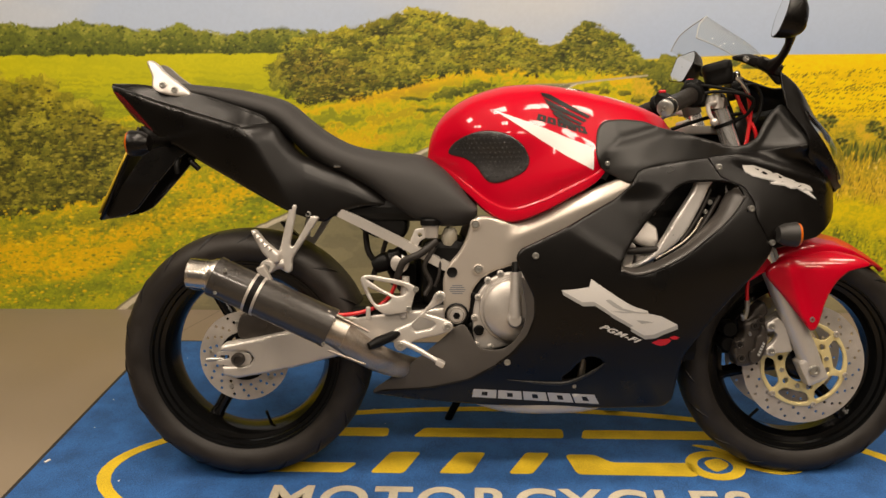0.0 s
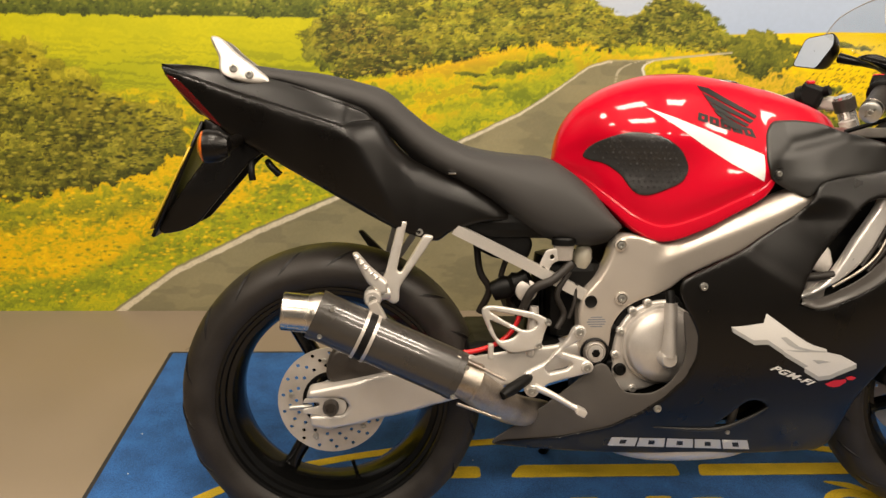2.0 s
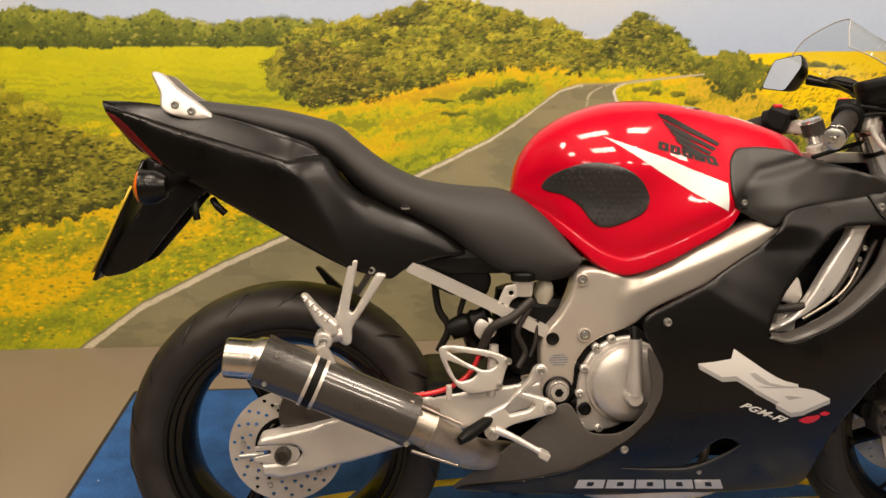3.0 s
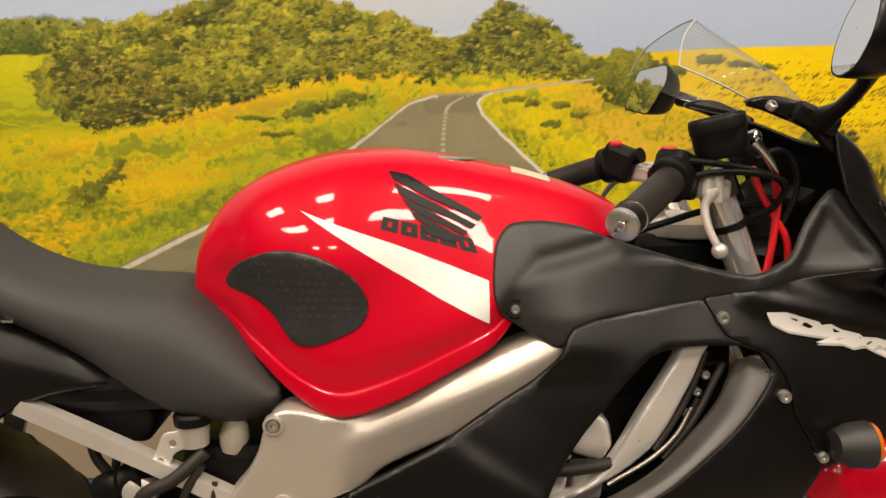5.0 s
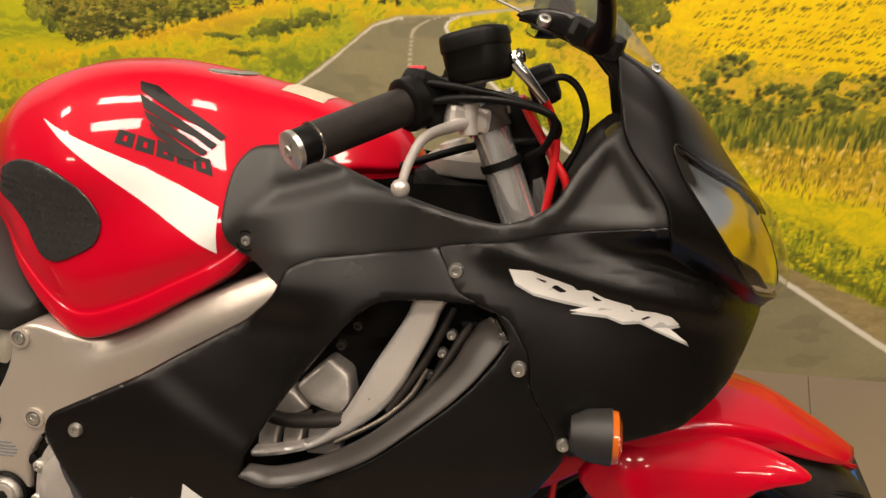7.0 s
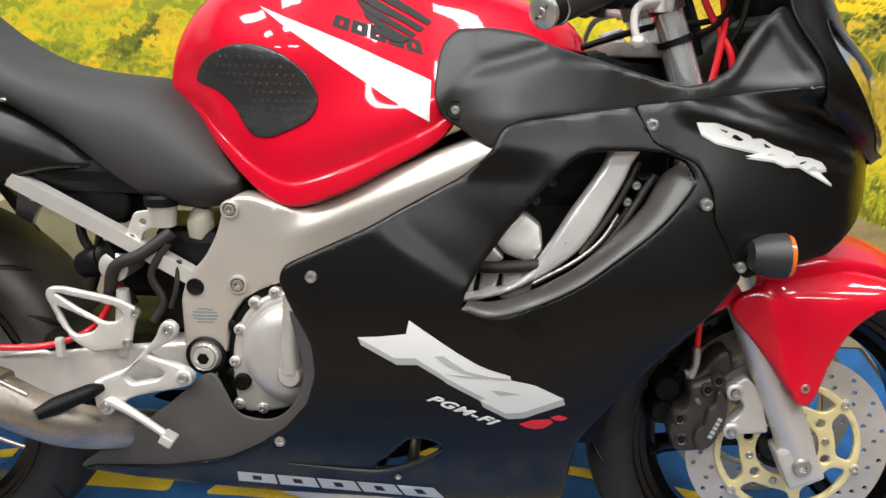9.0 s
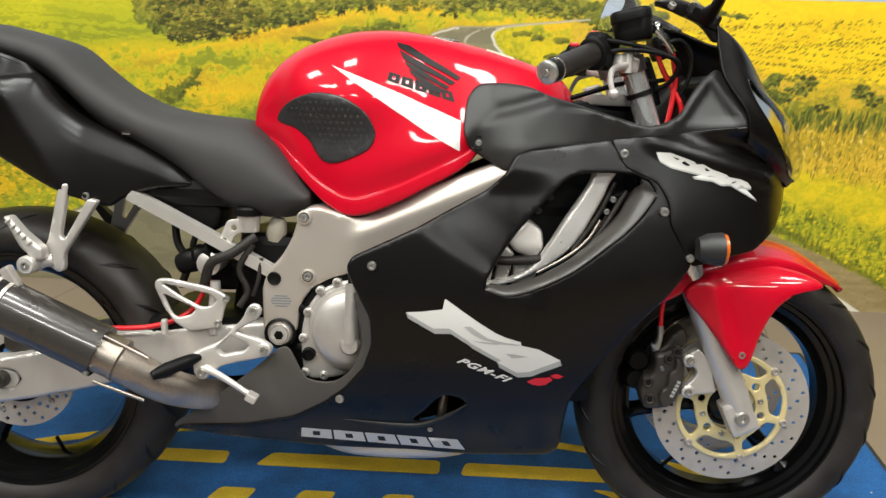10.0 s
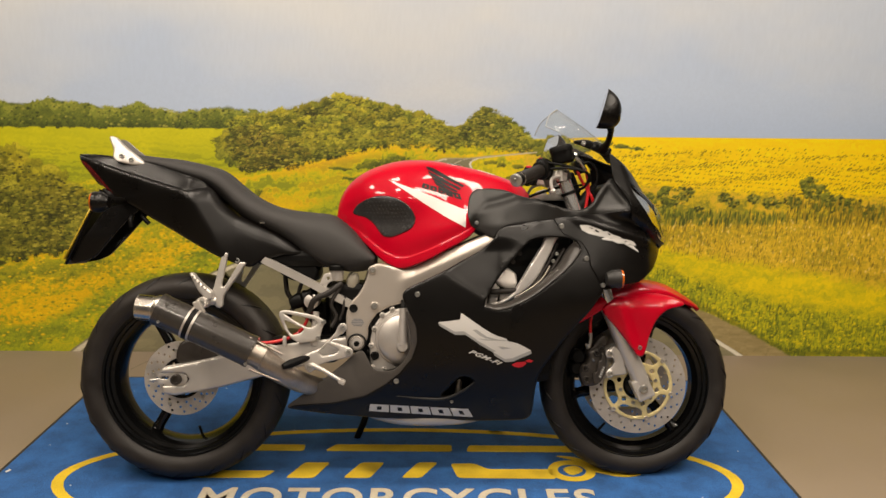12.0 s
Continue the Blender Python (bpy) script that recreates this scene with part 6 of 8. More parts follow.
bar_row((0.030, 0.900), (0.143, 0.867), (0.149, 0.849), (0.026, 0.885), 5, 0.14, tank_f, INK, tank)
label_rows = []
top_tree = bmesh.new()
top_tree.from_mesh(tank_me)
top_tree = BVHTree.FromBMesh(top_tree)
for lx in (0.205, 0.222, 0.240, 0.257):
    label_rows.append([top_tree.ray_cast(Vector((lx + 0.1 * ly, ly, 2)), Vector((0, 0, -1)))[0] + Vector((0, 0, 0.0008)) for ly in (-0.040, -0.025, -0.010, 0.005)])
part("warning_label", patch("warning_label", label_rows, CREAM, 2, 2, mirror=False), tank, "small cream label on top of the tank")
part("filler_cap", lathe("filler_cap", [(0.040, -0.02), (0.038, 0.002), (0.030, 0.004), (0, 0.004)], STEEL, (0.12, 0, 0.962), (0.1, 0, 1), 32), tank)

# fairing
def fair(x, z):
    dz = z - 0.53
    y = 0.226 - (0.80 if dz > 0 else 1.05) * dz * dz
    if x > 0.35:
        y -= 0.42 * (x - 0.35) ** 2
    if x > 0.52:
        y -= 0.72 * (x - 0.52) ** 2
    if x > 0.69:
        y -= 9.0 * (x - 0.69) ** 2
    y -= 0.25 * max(0, x - 0.15) ** 2 * step_to((0.58 - z) / 0.16)
    return max(0.012, y)


def fair_main(x, z):
    """The side with its hollow that leads air into the vent."""
    crease = (x - 0.085) * 0.55 + (z - 0.635) * 0.835
    hollow = (0.007 * step_to(crease / 0.032) + 0.010 * step_to(crease / 0.10)) * step_to((0.745 - z) / 0.05) * step_to((0.34 - x) / 0.10) * step_to((x - 0.06) / 0.08)
    return fair(x, z) - hollow


RIM_OUT = [(0.209, 0.541), (0.245, 0.531), (0.295, 0.543), (0.352, 0.573), (0.400, 0.609), (0.446, 0.647), (0.474, 0.678), (0.490, 0.704), (0.480, 0.725)]
RIM_IN = [(0.215, 0.546), (0.247, 0.542), (0.295, 0.556), (0.350, 0.588), (0.398, 0.628), (0.433, 0.664), (0.448, 0.690), (0.462, 0.710), (0.474, 0.723)]
VENT = np.vstack([curve(RIM_OUT, 5), curve([(0.455, 0.736), (0.402, 0.738), (0.345, 0.728), (0.288, 0.668), (0.240, 0.605), (0.211, 0.556)], 5)])
SLOT = curve([(0.088, 0.272), (0.106, 0.292), (0.124, 0.315), (0.140, 0.330), (0.162, 0.330), (0.180, 0.316), (0.160, 0.296), (0.124, 0.275)], 4, True)
low_out = rounded([(-0.029, 0.568), (-0.021, 0.588), (0.089, 0.640), (0.205, 0.703), (0.240, 0.735), (0.250, 0.763), (0.278, 0.776), (0.418, 0.795), (0.443, 0.752), (0.498, 0.728), (0.518, 0.693), (0.521, 0.657), (0.560, 0.588), (0.522, 0.531), (0.483, 0.486),
                   (0.429, 0.42), (0.39, 0.363), (0.371, 0.330), (0.366, 0.286), (0.364, 0.200), (0.346, 0.181), (0.186, 0.181), (-0.10, 0.193), (-0.28, 0.213), (-0.372, 0.230), (-0.347, 0.240), (-0.231, 0.248), (-0.135, 0.272), (-0.078, 0.308), (-0.036, 0.343), (-0.001, 0.388), (0.014, 0.434), (0.011, 0.484), (-0.018, 0.542)], 0.012)
low_me = sheet("lower_fairing", low_out, fair_main, BLACK, 0.006, [VENT, SLOT], step=0.008, roll=0.0055)
low = part("lower_fairing", low_me, bike, "satin black side fairing with an air vent")
part("lower_fairing_left", sheet("lower_fairing_left", low_out, fair_main, BLACK, 0.004, [VENT], step=0.02, roll=0.006, side=1), bike)


FLANK_EDGE = np.array([(-0.40, 0.225), (-0.347, 0.230), (-0.231, 0.240), (-0.135, 0.264), (-0.078, 0.300), (-0.036, 0.335), (0.001, 0.380), (0.018, 0.43), (0.014, 0.49), (-0.010, 0.54)])


def flank_y(x, z):
    """A face that leans back from the fairing's rear edge, so that it catches the light from above."""
    a, b = FLANK_EDGE[:-1], FLANK_EDGE[1:]
    p = np.array((x, z))
    t = np.clip(((p - a) * (b - a)).sum(1) / ((b - a) ** 2).sum(1), 0, 1)
    return fair(x, z) - 0.002 - 0.46 * float(np.sqrt(((a + (b - a) * t[:, None] - p) ** 2).sum(1)).min())


part("flank", sheet("flank", curve([(-0.366, 0.238), (-0.330, 0.266), (-0.264, 0.314), (-0.200, 0.366), (-0.164, 0.398), (-0.144, 0.401), (-0.129, 0.380), (-0.112, 0.352), (-0.085, 0.346), (-0.049, 0.354), (-0.017, 0.389), (-0.003, 0.44), (-0.016, 0.525), (0.010, 0.49), (0.017, 0.43), (0.002, 0.379), (-0.036, 0.334), (-0.078, 0.299), (-0.135, 0.263), (-0.231, 0.241), (-0.347, 0.230)], 4, True), flank_y, FLANK, 0.004, roll=0.001), low, "bare grey plastic inner flank of the fairing")
lip_rows = []
for (ox, oz), (ix, iz) in zip(RIM_OUT, RIM_IN):
    lip_rows.append([(ox + (ix - ox) * s - 0.002 * (s == 0), -fair_main(ox + (ix - ox) * s, oz + (iz - oz) * s) + d * min(1, math.hypot(ix - ox, iz - oz) / 0.02), oz + (iz - oz) * s - 0.002 * (s == 0)) for s, d in ((0, 0.0), (0.12, 0.0015), (0.55, 0.012), (1, 0.032))])
part("vent_lip", patch("vent_lip", lip_rows, LIP, 5, 4, mirror=False, thick=0.003), low, "wide dished lip below the air vent")
part("slot_duct", sheet("slot_duct", (SLOT - SLOT.mean(0)) * 1.7 + SLOT.mean(0), lambda x, z: fair(x, z) - 0.05, DARK, 0.003, roll=0, step=0.02), low)
up_out = rounded([(0.414, 0.794), (0.499, 0.804), (0.646, 0.822), (0.70, 0.80), (0.75, 0.765), (0.782, 0.720), (0.776, 0.698), (0.728, 0.645), (0.675, 0.608), (0.645, 0.603), (0.61, 0.598), (0.558, 0.584), (0.517, 0.655), (0.514, 0.690), (0.494, 0.724), (0.439, 0.749)], 0.008)


def fair_up(x, z):
    bulge = 0.017 * math.exp(-((z - 0.790 + 0.30 * (x - 0.50)) / 0.017) ** 2)
    y = fair(x, z) + 0.0022 + bulge * step_to((x - 0.42) / 0.1) * step_to((0.78 - x) / 0.1)
    lip_w, lip_z = float(np.interp(x, (0.50, 0.56, 0.65, 0.725, 0.783), (0.15, 0.152, 0.160, 0.121, 0.054))), float(np.interp(x, (0.56, 0.65, 0.725, 0.783), (0.812, 0.816, 0.765, 0.738)))
    return y + max(0.0, lip_w - y) * step_to(1 - (lip_z - z) / 0.030) * step_to((x - 0.51) / 0.08)


up_me = sheet("upper_fairing", up_out, fair_up, BLACK, 0.004, step=0.011, roll=0.002)
up = part("upper_fairing", up_me, bike, "satin black nose fairing")
part("upper_fairing_left", sheet("upper_fairing_left", up_out, fair_up, BLACK, 0.004, step=0.02, roll=0.004, side=1), bike)

# nose cowl, headlamp and screen
COWL = [[(0.487, -0.105, 1.025), (0.570, -0.088, 1.003), (0.630, -0.042, 0.972), (0.645, 0, 0.965)],
        [(0.577, -0.128, 1.000), (0.630, -0.112, 0.965), (0.675, -0.055, 0.935), (0.690, 0, 0.925)],
        [(0.592, -0.140, 0.950), (0.655, -0.122, 0.910), (0.710, -0.060, 0.880), (0.728, 0, 0.872)],
        [(0.602, -0.150, 0.905), (0.675, -0.132, 0.862), (0.745, -0.065, 0.835), (0.760, 0, 0.830)],
        [(0.640, -0.160, 0.850), (0.705, -0.136, 0.812), (0.770, -0.068, 0.785), (0.788, 0, 0.780)],
        [(0.648, -0.163, 0.818), (0.725, -0.122, 0.765), (0.783, -0.055, 0.738), (0.800, 0, 0.730)],
        [(0.650, -0.152, 0.795), (0.720, -0.100, 0.740), (0.768, -0.045, 0.712), (0.784, 0, 0.705)]]
net = skin(COWL, 6, 6, False)


def cowl_point(u, v, off):
    """A point of the cowl: u across (0 side, 3 middle), v down (0 screen, 6 chin), off outwards."""
    i, j = v * 6, u * 6
    i0, j0 = min(int(i), net.shape[0] - 2), min(int(j), net.shape[1] - 2)
    a, b = i - i0, j - j0
    p = net[i0, j0] * (1 - a) * (1 - b) + net[i0 + 1, j0] * a * (1 - b) + net[i0, j0 + 1] * (1 - a) * b + net[i0 + 1, j0 + 1] * a * b
    n = np.cross(net[i0 + 1, j0] - net[i0, j0], net[i0, j0 + 1] - net[i0, j0])
    n = n / np.linalg.norm(n)
    if n[0] < 0:
        n = -n
    return p + n * off


LAMP_EDGE = ((2.35, 0.80, 1.10), (2.7, 0.76, 1.95), (3.1, 0.76, 2.75), (3.4, 0.77, 3.0), (3.9, 0.80, 3.0), (4.5, 0.95, 3.0), (5.0, 1.15, 3.0), (5.5, 1.50, 3.0))


def in_lamp(u, v):
    """Whether a place of the cowl lies inside a headlamp's opening."""
    vs = [r[0] for r in LAMP_EDGE]
    return vs[0] < v < vs[-1] and np.interp(v, vs, [r[1] for r in LAMP_EDGE]) < u < np.interp(v, vs, [r[2] for r in LAMP_EDGE])


def cowl_mesh():
    fine = skin(COWL, 24, 24, True)
    nu, nv = fine.shape[:2]
    half = (nv - 1) // 2
    faces = [f for f in grid_faces(nu, nv) if not in_lamp(min(f[0] % nv + 0.5, nv - 1.5 - f[0] % nv) / 24, (f[0] // nv + 0.5) / 24)]
    me = mesh_of("nose_cowl", list(fine.reshape(-1, 3)), faces, BLACK, angle=60)
    bm = bmesh.new()
    bm.from_mesh(me)
    bmesh.ops.delete(bm, geom=[v for v in bm.verts if not v.link_faces], context="VERTS")
    bmesh.ops.solidify(bm, geom=bm.faces[:], thickness=0.004)
    bm.to_mesh(me)
    bm.free()
    return me


cowl = part("nose_cowl", cowl_mesh(), bike, "satin black nose cowl")
for sd in (1, -1):
    rows, bowl = [], []
    for v, u0, u1 in LAMP_EDGE:
        swell = 0.006 * math.sin(math.pi * (v - 2.3) / 3.1)
        rows.append([cowl_point(u, v, 0.002 + swell * math.sin(math.pi * (0.15 + 0.45 * q))) * np.array([1, sd, 1]) for q, u in zip(np.linspace(0, 1, 5), np.linspace(u0 - 0.05, min(u1 + 0.05, 3.0), 5))])
        bowl.append([cowl_point(u, v, -0.005 - 0.010 * math.sin(math.pi * q) * max(0, math.sin(math.pi * (v - 2.45) / 2.85))) * np.array([1, sd, 1]) for q, u in zip(np.linspace(0, 1, 5), np.linspace(u0 - 0.04, min(u1 + 0.04, 3.0), 5))])
    lens = part("headlamp", patch("headlamp", rows, LENS, 5, 5, mirror=False), cowl, "clear headlamp lens")
    lens.visible_shadow = False
    rim = [(u1, v) for v, u0, u1 in LAMP_EDGE[3::-1]] + [(u0, v) for v, u0, u1 in LAMP_EDGE] + [(2.2, 5.52), (2.95, 5.52)]
    rim = [cowl_point(min(u, 3.0), v, 0.0) * np.array([1, sd, 1]) for u, v in curve(rim, 4)]
    part("lens_seal", tube("lens_seal", rim, 0.0018, BLACK, 1, 8), lens)
    part("reflector", patch("reflector", bowl, CHROME, 5, 5, mirror=False), lens, "chromed reflector")
SCREEN = [[np.array(p) + (0.004, 0, 0.004) for p in COWL[0]],
          [(0.445, -0.118, 1.050), (0.500, -0.098, 1.070), (0.555, -0.045, 1.058), (0.572, 0, 1.052)],
          [(0.400, -0.108, 1.072), (0.415, -0.080, 1.108), (0.445, -0.035, 1.133), (0.455, 0, 1.138)]]
screen = part("windscreen", patch("windscreen", SCREEN, GLASS, 8, 8), bike, "clear plastic windscreen")
screen.visible_shadow = False
part("screen_edge", tube("screen_edge", [p for p in skin(SCREEN, 8, 8)[-1][::4]], 0.0013, RIM, 2, 8), screen)
part("screen_edge", tube("screen_edge", [r[0] for r in skin(SCREEN, 8, 8)], 0.0012, RIM, 1, 8), screen)
for sd in (-1, 1):
    part("screen_bracket", sheet("screen_bracket", curve([(0.484, 1.026), (0.513, 1.033), (0.545, 1.026), (0.585, 1.004), (0.600, 0.972), (0.588, 0.962), (0.562, 0.990), (0.52, 1.010)], 4, True), lambda x, z: 0.118 + 0.15 * max(0, x - 0.53), BLACK, 0.014, roll=0.004, side=sd), cowl)
for at in ((0.513, -0.119, 1.021), (0.632, -0.045, 0.973), (0.548, -0.121, 1.012)):
    bolt(at, 0.007, cowl, (0.3, -0.7, 0.6))

# tank side cover and cockpit panel
RIDGE_X, RIDGE_Z = (0.166, 0.257, 0.319, 0.379, 0.427, 0.48, 0.52), (0.803, 0.826, 0.845, 0.839, 0.824, 0.806, 0.800)
POCKET = rounded([(0.524, 0.814), (0.587, 0.905), (0.642, 0.826)], 0.016, 5)


def cover_y(x, z):
    """A moulding with a crest that runs to the fairing, and a shallow three-cornered pocket below the screen."""
    crest = float(np.interp(x, RIDGE_X, RIDGE_Z))
    y = 0.140 + 0.034 * step_to((x - 0.17) / 0.26) if x < 0.43 else float(np.interp(x, (0.43, 0.50, 0.56, 0.66), (0.174, 0.160, 0.151, 0.150)))
    over = step_to((x - 0.47) / 0.05)
    foot_z = 0.778 + 0.125 * (x - 0.28)
    crest = max(crest, foot_z + 0.018)
    drop = min(1.0, max(0.0, (crest - z) / max(0.004, crest - foot_z)))
    y -= (0.60 - 0.20 * over) * max(0.0, z - crest)
    y += (fair_up(x, foot_z) - 0.004 - y) * drop * step_to((x - 0.18) / 0.09) - 0.10 * max(0.0, crest - z) * step_to((0.27 - x) / 0.09)
    y -= 0.010 * math.exp(-((z - crest - 0.020) / 0.011) ** 2) * step_to((0.42 - x) / 0.10)
    p = np.array([(x, z)])
    if inside(p, POCKET)[0]:
        y -= 0.011 * step_to(edge_distance(p, [POCKET])[0] / 0.014)
    y -= 0.010 * math.exp(-((x - 0.510) / 0.010) ** 2) * step_to((z - 0.812) / 0.02)
    return y + max(0.0, tank_f(x, z) + 0.005 - y) * step_to((0.235 - x) / 0.03) if x < 0.235 else y


cover_out = rounded([(0.165, 0.83), (0.170, 0.862), (0.188, 0.884), (0.235, 0.886), (0.277, 0.880), (0.310, 0.865), (0.373, 0.846), (0.43, 0.829), (0.475, 0.817), (0.506, 0.822), (0.533, 0.838), (0.552, 0.871), (0.573, 0.897), (0.600, 0.920), (0.622, 0.894), (0.650, 0.855), (0.662, 0.835), (0.656, 0.816),
                     (0.554, 0.804), (0.499, 0.797), (0.412, 0.787), (0.283, 0.769), (0.258, 0.757), (0.242, 0.732), (0.20, 0.755), (0.173, 0.772), (0.163, 0.80)], 0.012)
for sd in (-1, 1):
    cov = part("tank_side_cover", sheet("tank_side_cover", cover_out, cover_y, MATT, 0.005, step=0.007, roll=0.005, side=sd), bike, "satin black cover between tank and fairing")
    if sd < 0:
        part("bolt_recess", lathe("bolt_recess", [(0.0125, -0.003), (0.0125, 0.002), (0.0105, 0.002), (0.010, -0.002), (0, -0.002)], DARK, (0.191, -cover_y(0.191, 0.781), 0.781), seg=20), cov)
        bolt((0.191, -cover_y(0.191, 0.781), 0.781), 0.006, cov)

for bx, bz, br, on in ((0.016, 0.575, 0.008, low), (0.436, 0.771, 0.008, up), (0.505, 0.677, 0.008, up), (0.553, 0.600, 0.007, up), (-0.045, 0.319, 0.008, low), (0.118, 0.251, 0.005, low)):
    f = fair_main if on is low else fair_up
    bolt((bx, -f(bx, bz) - 0.001, bz), br, on)
fair_f, upper_f = draped(low_me, 0.0012), draped(up_me, 0.0012)
# side graphics: plain white shapes with a grey edge
BIG = [(0.074, 0.496), (0.103, 0.498), (0.137, 0.503), (0.141, 0.522), (0.168, 0.503), (0.201, 0.480), (0.228, 0.463), (0.245, 0.455), (0.273, 0.446), (0.273, 0.440), (0.306, 0.432), (0.345, 0.411), (0.309, 0.396), (0.292, 0.388), (0.269, 0.386), (0.234, 0.407), (0.242, 0.410), (0.186, 0.443), (0.184, 0.446), (0.149, 0.469), (0.122, 0.468)]
for k in range(1, 6):
    part("graphic_edge", sheet("graphic_edge", [(x + 0.0006 * k, z - 0.0020 * k) for x, z in BIG], lambda x, z: fair_f(x, z) - 0.0002 - 0.00012 * k, SHADE, 0.0005, roll=0, step=0.01), low)
part("graphic", sheet("graphic", BIG, fair_f, WHITE, 0.0005, roll=0, step=0.01), low, "white angular graphic")
for quad in ([(0.174, 0.473), (0.185, 0.474), (0.215, 0.453), (0.245, 0.445), (0.272, 0.442), (0.271, 0.4395), (0.239, 0.4415), (0.209, 0.449), (0.192, 0.458)], [(0.186, 0.4475), (0.212, 0.4455), (0.236, 0.4435), (0.236, 0.441), (0.213, 0.442)], [(0.248, 0.424), (0.263, 0.423), (0.288, 0.418), (0.260, 0.415)]):
    part("graphic_shade", sheet("graphic_shade", quad, lambda x, z: fair_f(x, z) + 0.0004, SHADE, 0.0004, roll=0, step=0.01), low)
part("graphic", sheet("graphic", [(0.288, 0.368), (0.304, 0.375), (0.329, 0.377), (0.334, 0.371), (0.322, 0.361), (0.310, 0.359), (0.298, 0.362)], fair_f, REDINK, 0.0005, roll=0, step=0.01), low, "small red graphic")
part("graphic", sheet("graphic", [(0.329, 0.380), (0.340, 0.384), (0.353, 0.379), (0.346, 0.374), (0.336, 0.375)], fair_f, REDINK, 0.0005, roll=0, step=0.01), low, "small red graphic")
SLANT = [(0.490, 0.775), (0.513, 0.775), (0.540, 0.766), (0.555, 0.761), (0.560, 0.756), (0.571, 0.757), (0.588, 0.748), (0.614, 0.740), (0.620, 0.735), (0.640, 0.732), (0.657, 0.726), (0.666, 0.717), (0.654, 0.715), (0.677, 0.696), (0.643, 0.713), (0.624, 0.723), (0.606, 0.723), (0.590, 0.730), (0.553, 0.735), (0.573, 0.739), (0.545, 0.745), (0.515, 0.752), (0.496, 0.762)]
part("graphic_edge", sheet("graphic_edge", [(x + 0.001, z - 0.003) for x, z in SLANT], lambda x, z: upper_f(x, z) - 0.0004, SHADE, 0.0005, roll=0, step=0.01), up)
part("graphic", sheet("graphic", SLANT, upper_f, WHITE, 0.0005, roll=0, step=0.01), up, "white slanted graphic with a jagged edge")
for quad in ([(0.518, 0.768), (0.536, 0.763), (0.549, 0.755), (0.545, 0.752), (0.530, 0.760)], [(0.572, 0.753), (0.586, 0.745), (0.596, 0.742), (0.588, 0.740), (0.578, 0.745)], [(0.614, 0.736), (0.622, 0.731), (0.636, 0.727), (0.628, 0.724), (0.618, 0.729)]):
    part("graphic_shade", sheet("graphic_shade", quad, lambda x, z: upper_f(x, z) + 0.0004, INK, 0.0004, roll=0, step=0.01), up)
bar_row((-0.125, 0.244), (0.171, 0.225), (0.187, 0.196), (-0.129, 0.220), 5, 0.07, fair_f, WHITE, low, 0.26)
part("slot_lip", tube("slot_lip", [(x, -fair(x, z) - 0.0005, z) for x, z in ((-0.043, 0.270), (0.01, 0.264), (0.06, 0.260), (0.095, 0.261), (0.126, 0.273), (0.158, 0.293), (0.184, 0.315))], [0.0008, 0.003, 0.005, 0.005, 0.004, 0.0035, 0.001], MATT, 5, 10), low)
part("slot_pipe", tube("slot_pipe", [(0.135, -0.115, 0.25), (0.140, -0.120, 0.29), (0.145, -0.115, 0.335)], 0.009, DULL, 4, 12), eng)
inj = part("injection_lettering", lettering("PGM-FI", WHITE, 0.0208, "injection_lettering", 0.0003, 0.55, 1.17, 0.0006), low, "small white technical lettering")
inj.matrix_local = Matrix.Translation((0.206, -fair(0.206, 0.390) - 0.0035, 0.388)) @ Matrix.Rotation(radians(103), 4, "X") @ Matrix.Rotation(radians(-23.5), 4, "Z") @ Matrix.Diagonal((1.30, 0.82, 1.0, 1.0))

# behind the vent: frame downtube, cylinder head, pipes
BAR = curve([(0.430, 0.745), (0.418, 0.720), (0.408, 0.694), (0.392, 0.662), (0.377, 0.633), (0.355, 0.602), (0.318, 0.571), (0.272, 0.545), (0.230, 0.531), (0.196, 0.526), (0.196, 0.535), (0.230, 0.541), (0.260, 0.550), (0.283, 0.564), (0.302, 0.585), (0.323, 0.618), (0.344, 0.655), (0.365, 0.688), (0.383, 0.718), (0.395, 0.745)], 3, True)
part("vent_bar", sheet("vent_bar", BAR, lambda x, z: 0.170 - 0.05 * max(0, 0.60 - z), BARMETAL, 0.02, roll=0.007, step=0.007), bike, "polished silver frame hanger behind the vent")
part("cylinder_head", joined("cylinder_head", [
    sheet("ch", rounded([(0.285, 0.648), (0.309, 0.630), (0.312, 0.600), (0.298, 0.580), (0.262, 0.592), (0.245, 0.612)], 0.006), lambda x, z: 0.150 - 0.25 * max(0, z - 0.60), CAST, 0.06, roll=0.005, step=0.01),
    sheet("ch", rounded([(0.200, 0.590), (0.240, 0.608), (0.262, 0.586), (0.240, 0.575), (0.205, 0.570)], 0.005), lambda x, z: 0.148, CAST, 0.05, roll=0.004, step=0.01)] +
    [sheet("ch", rounded([(a, 0.530), (a + 0.006, 0.572), (b + 0.004, 0.572), (b - 0.004, 0.530)], 0.003), lambda x, z: 0.150, CAST, 0.05, roll=0.003, step=0.01) for a, b in ((0.196, 0.222), (0.226, 0.252), (0.256, 0.300))]), eng, "cast cylinder head with parted faces")
part("coolant_hose", tube("coolant_hose", [(0.212, -0.158, 0.580), (0.25, -0.164, 0.578), (0.33, -0.158, 0.584)], 0.0085, RUBBER, 4, 12), eng)
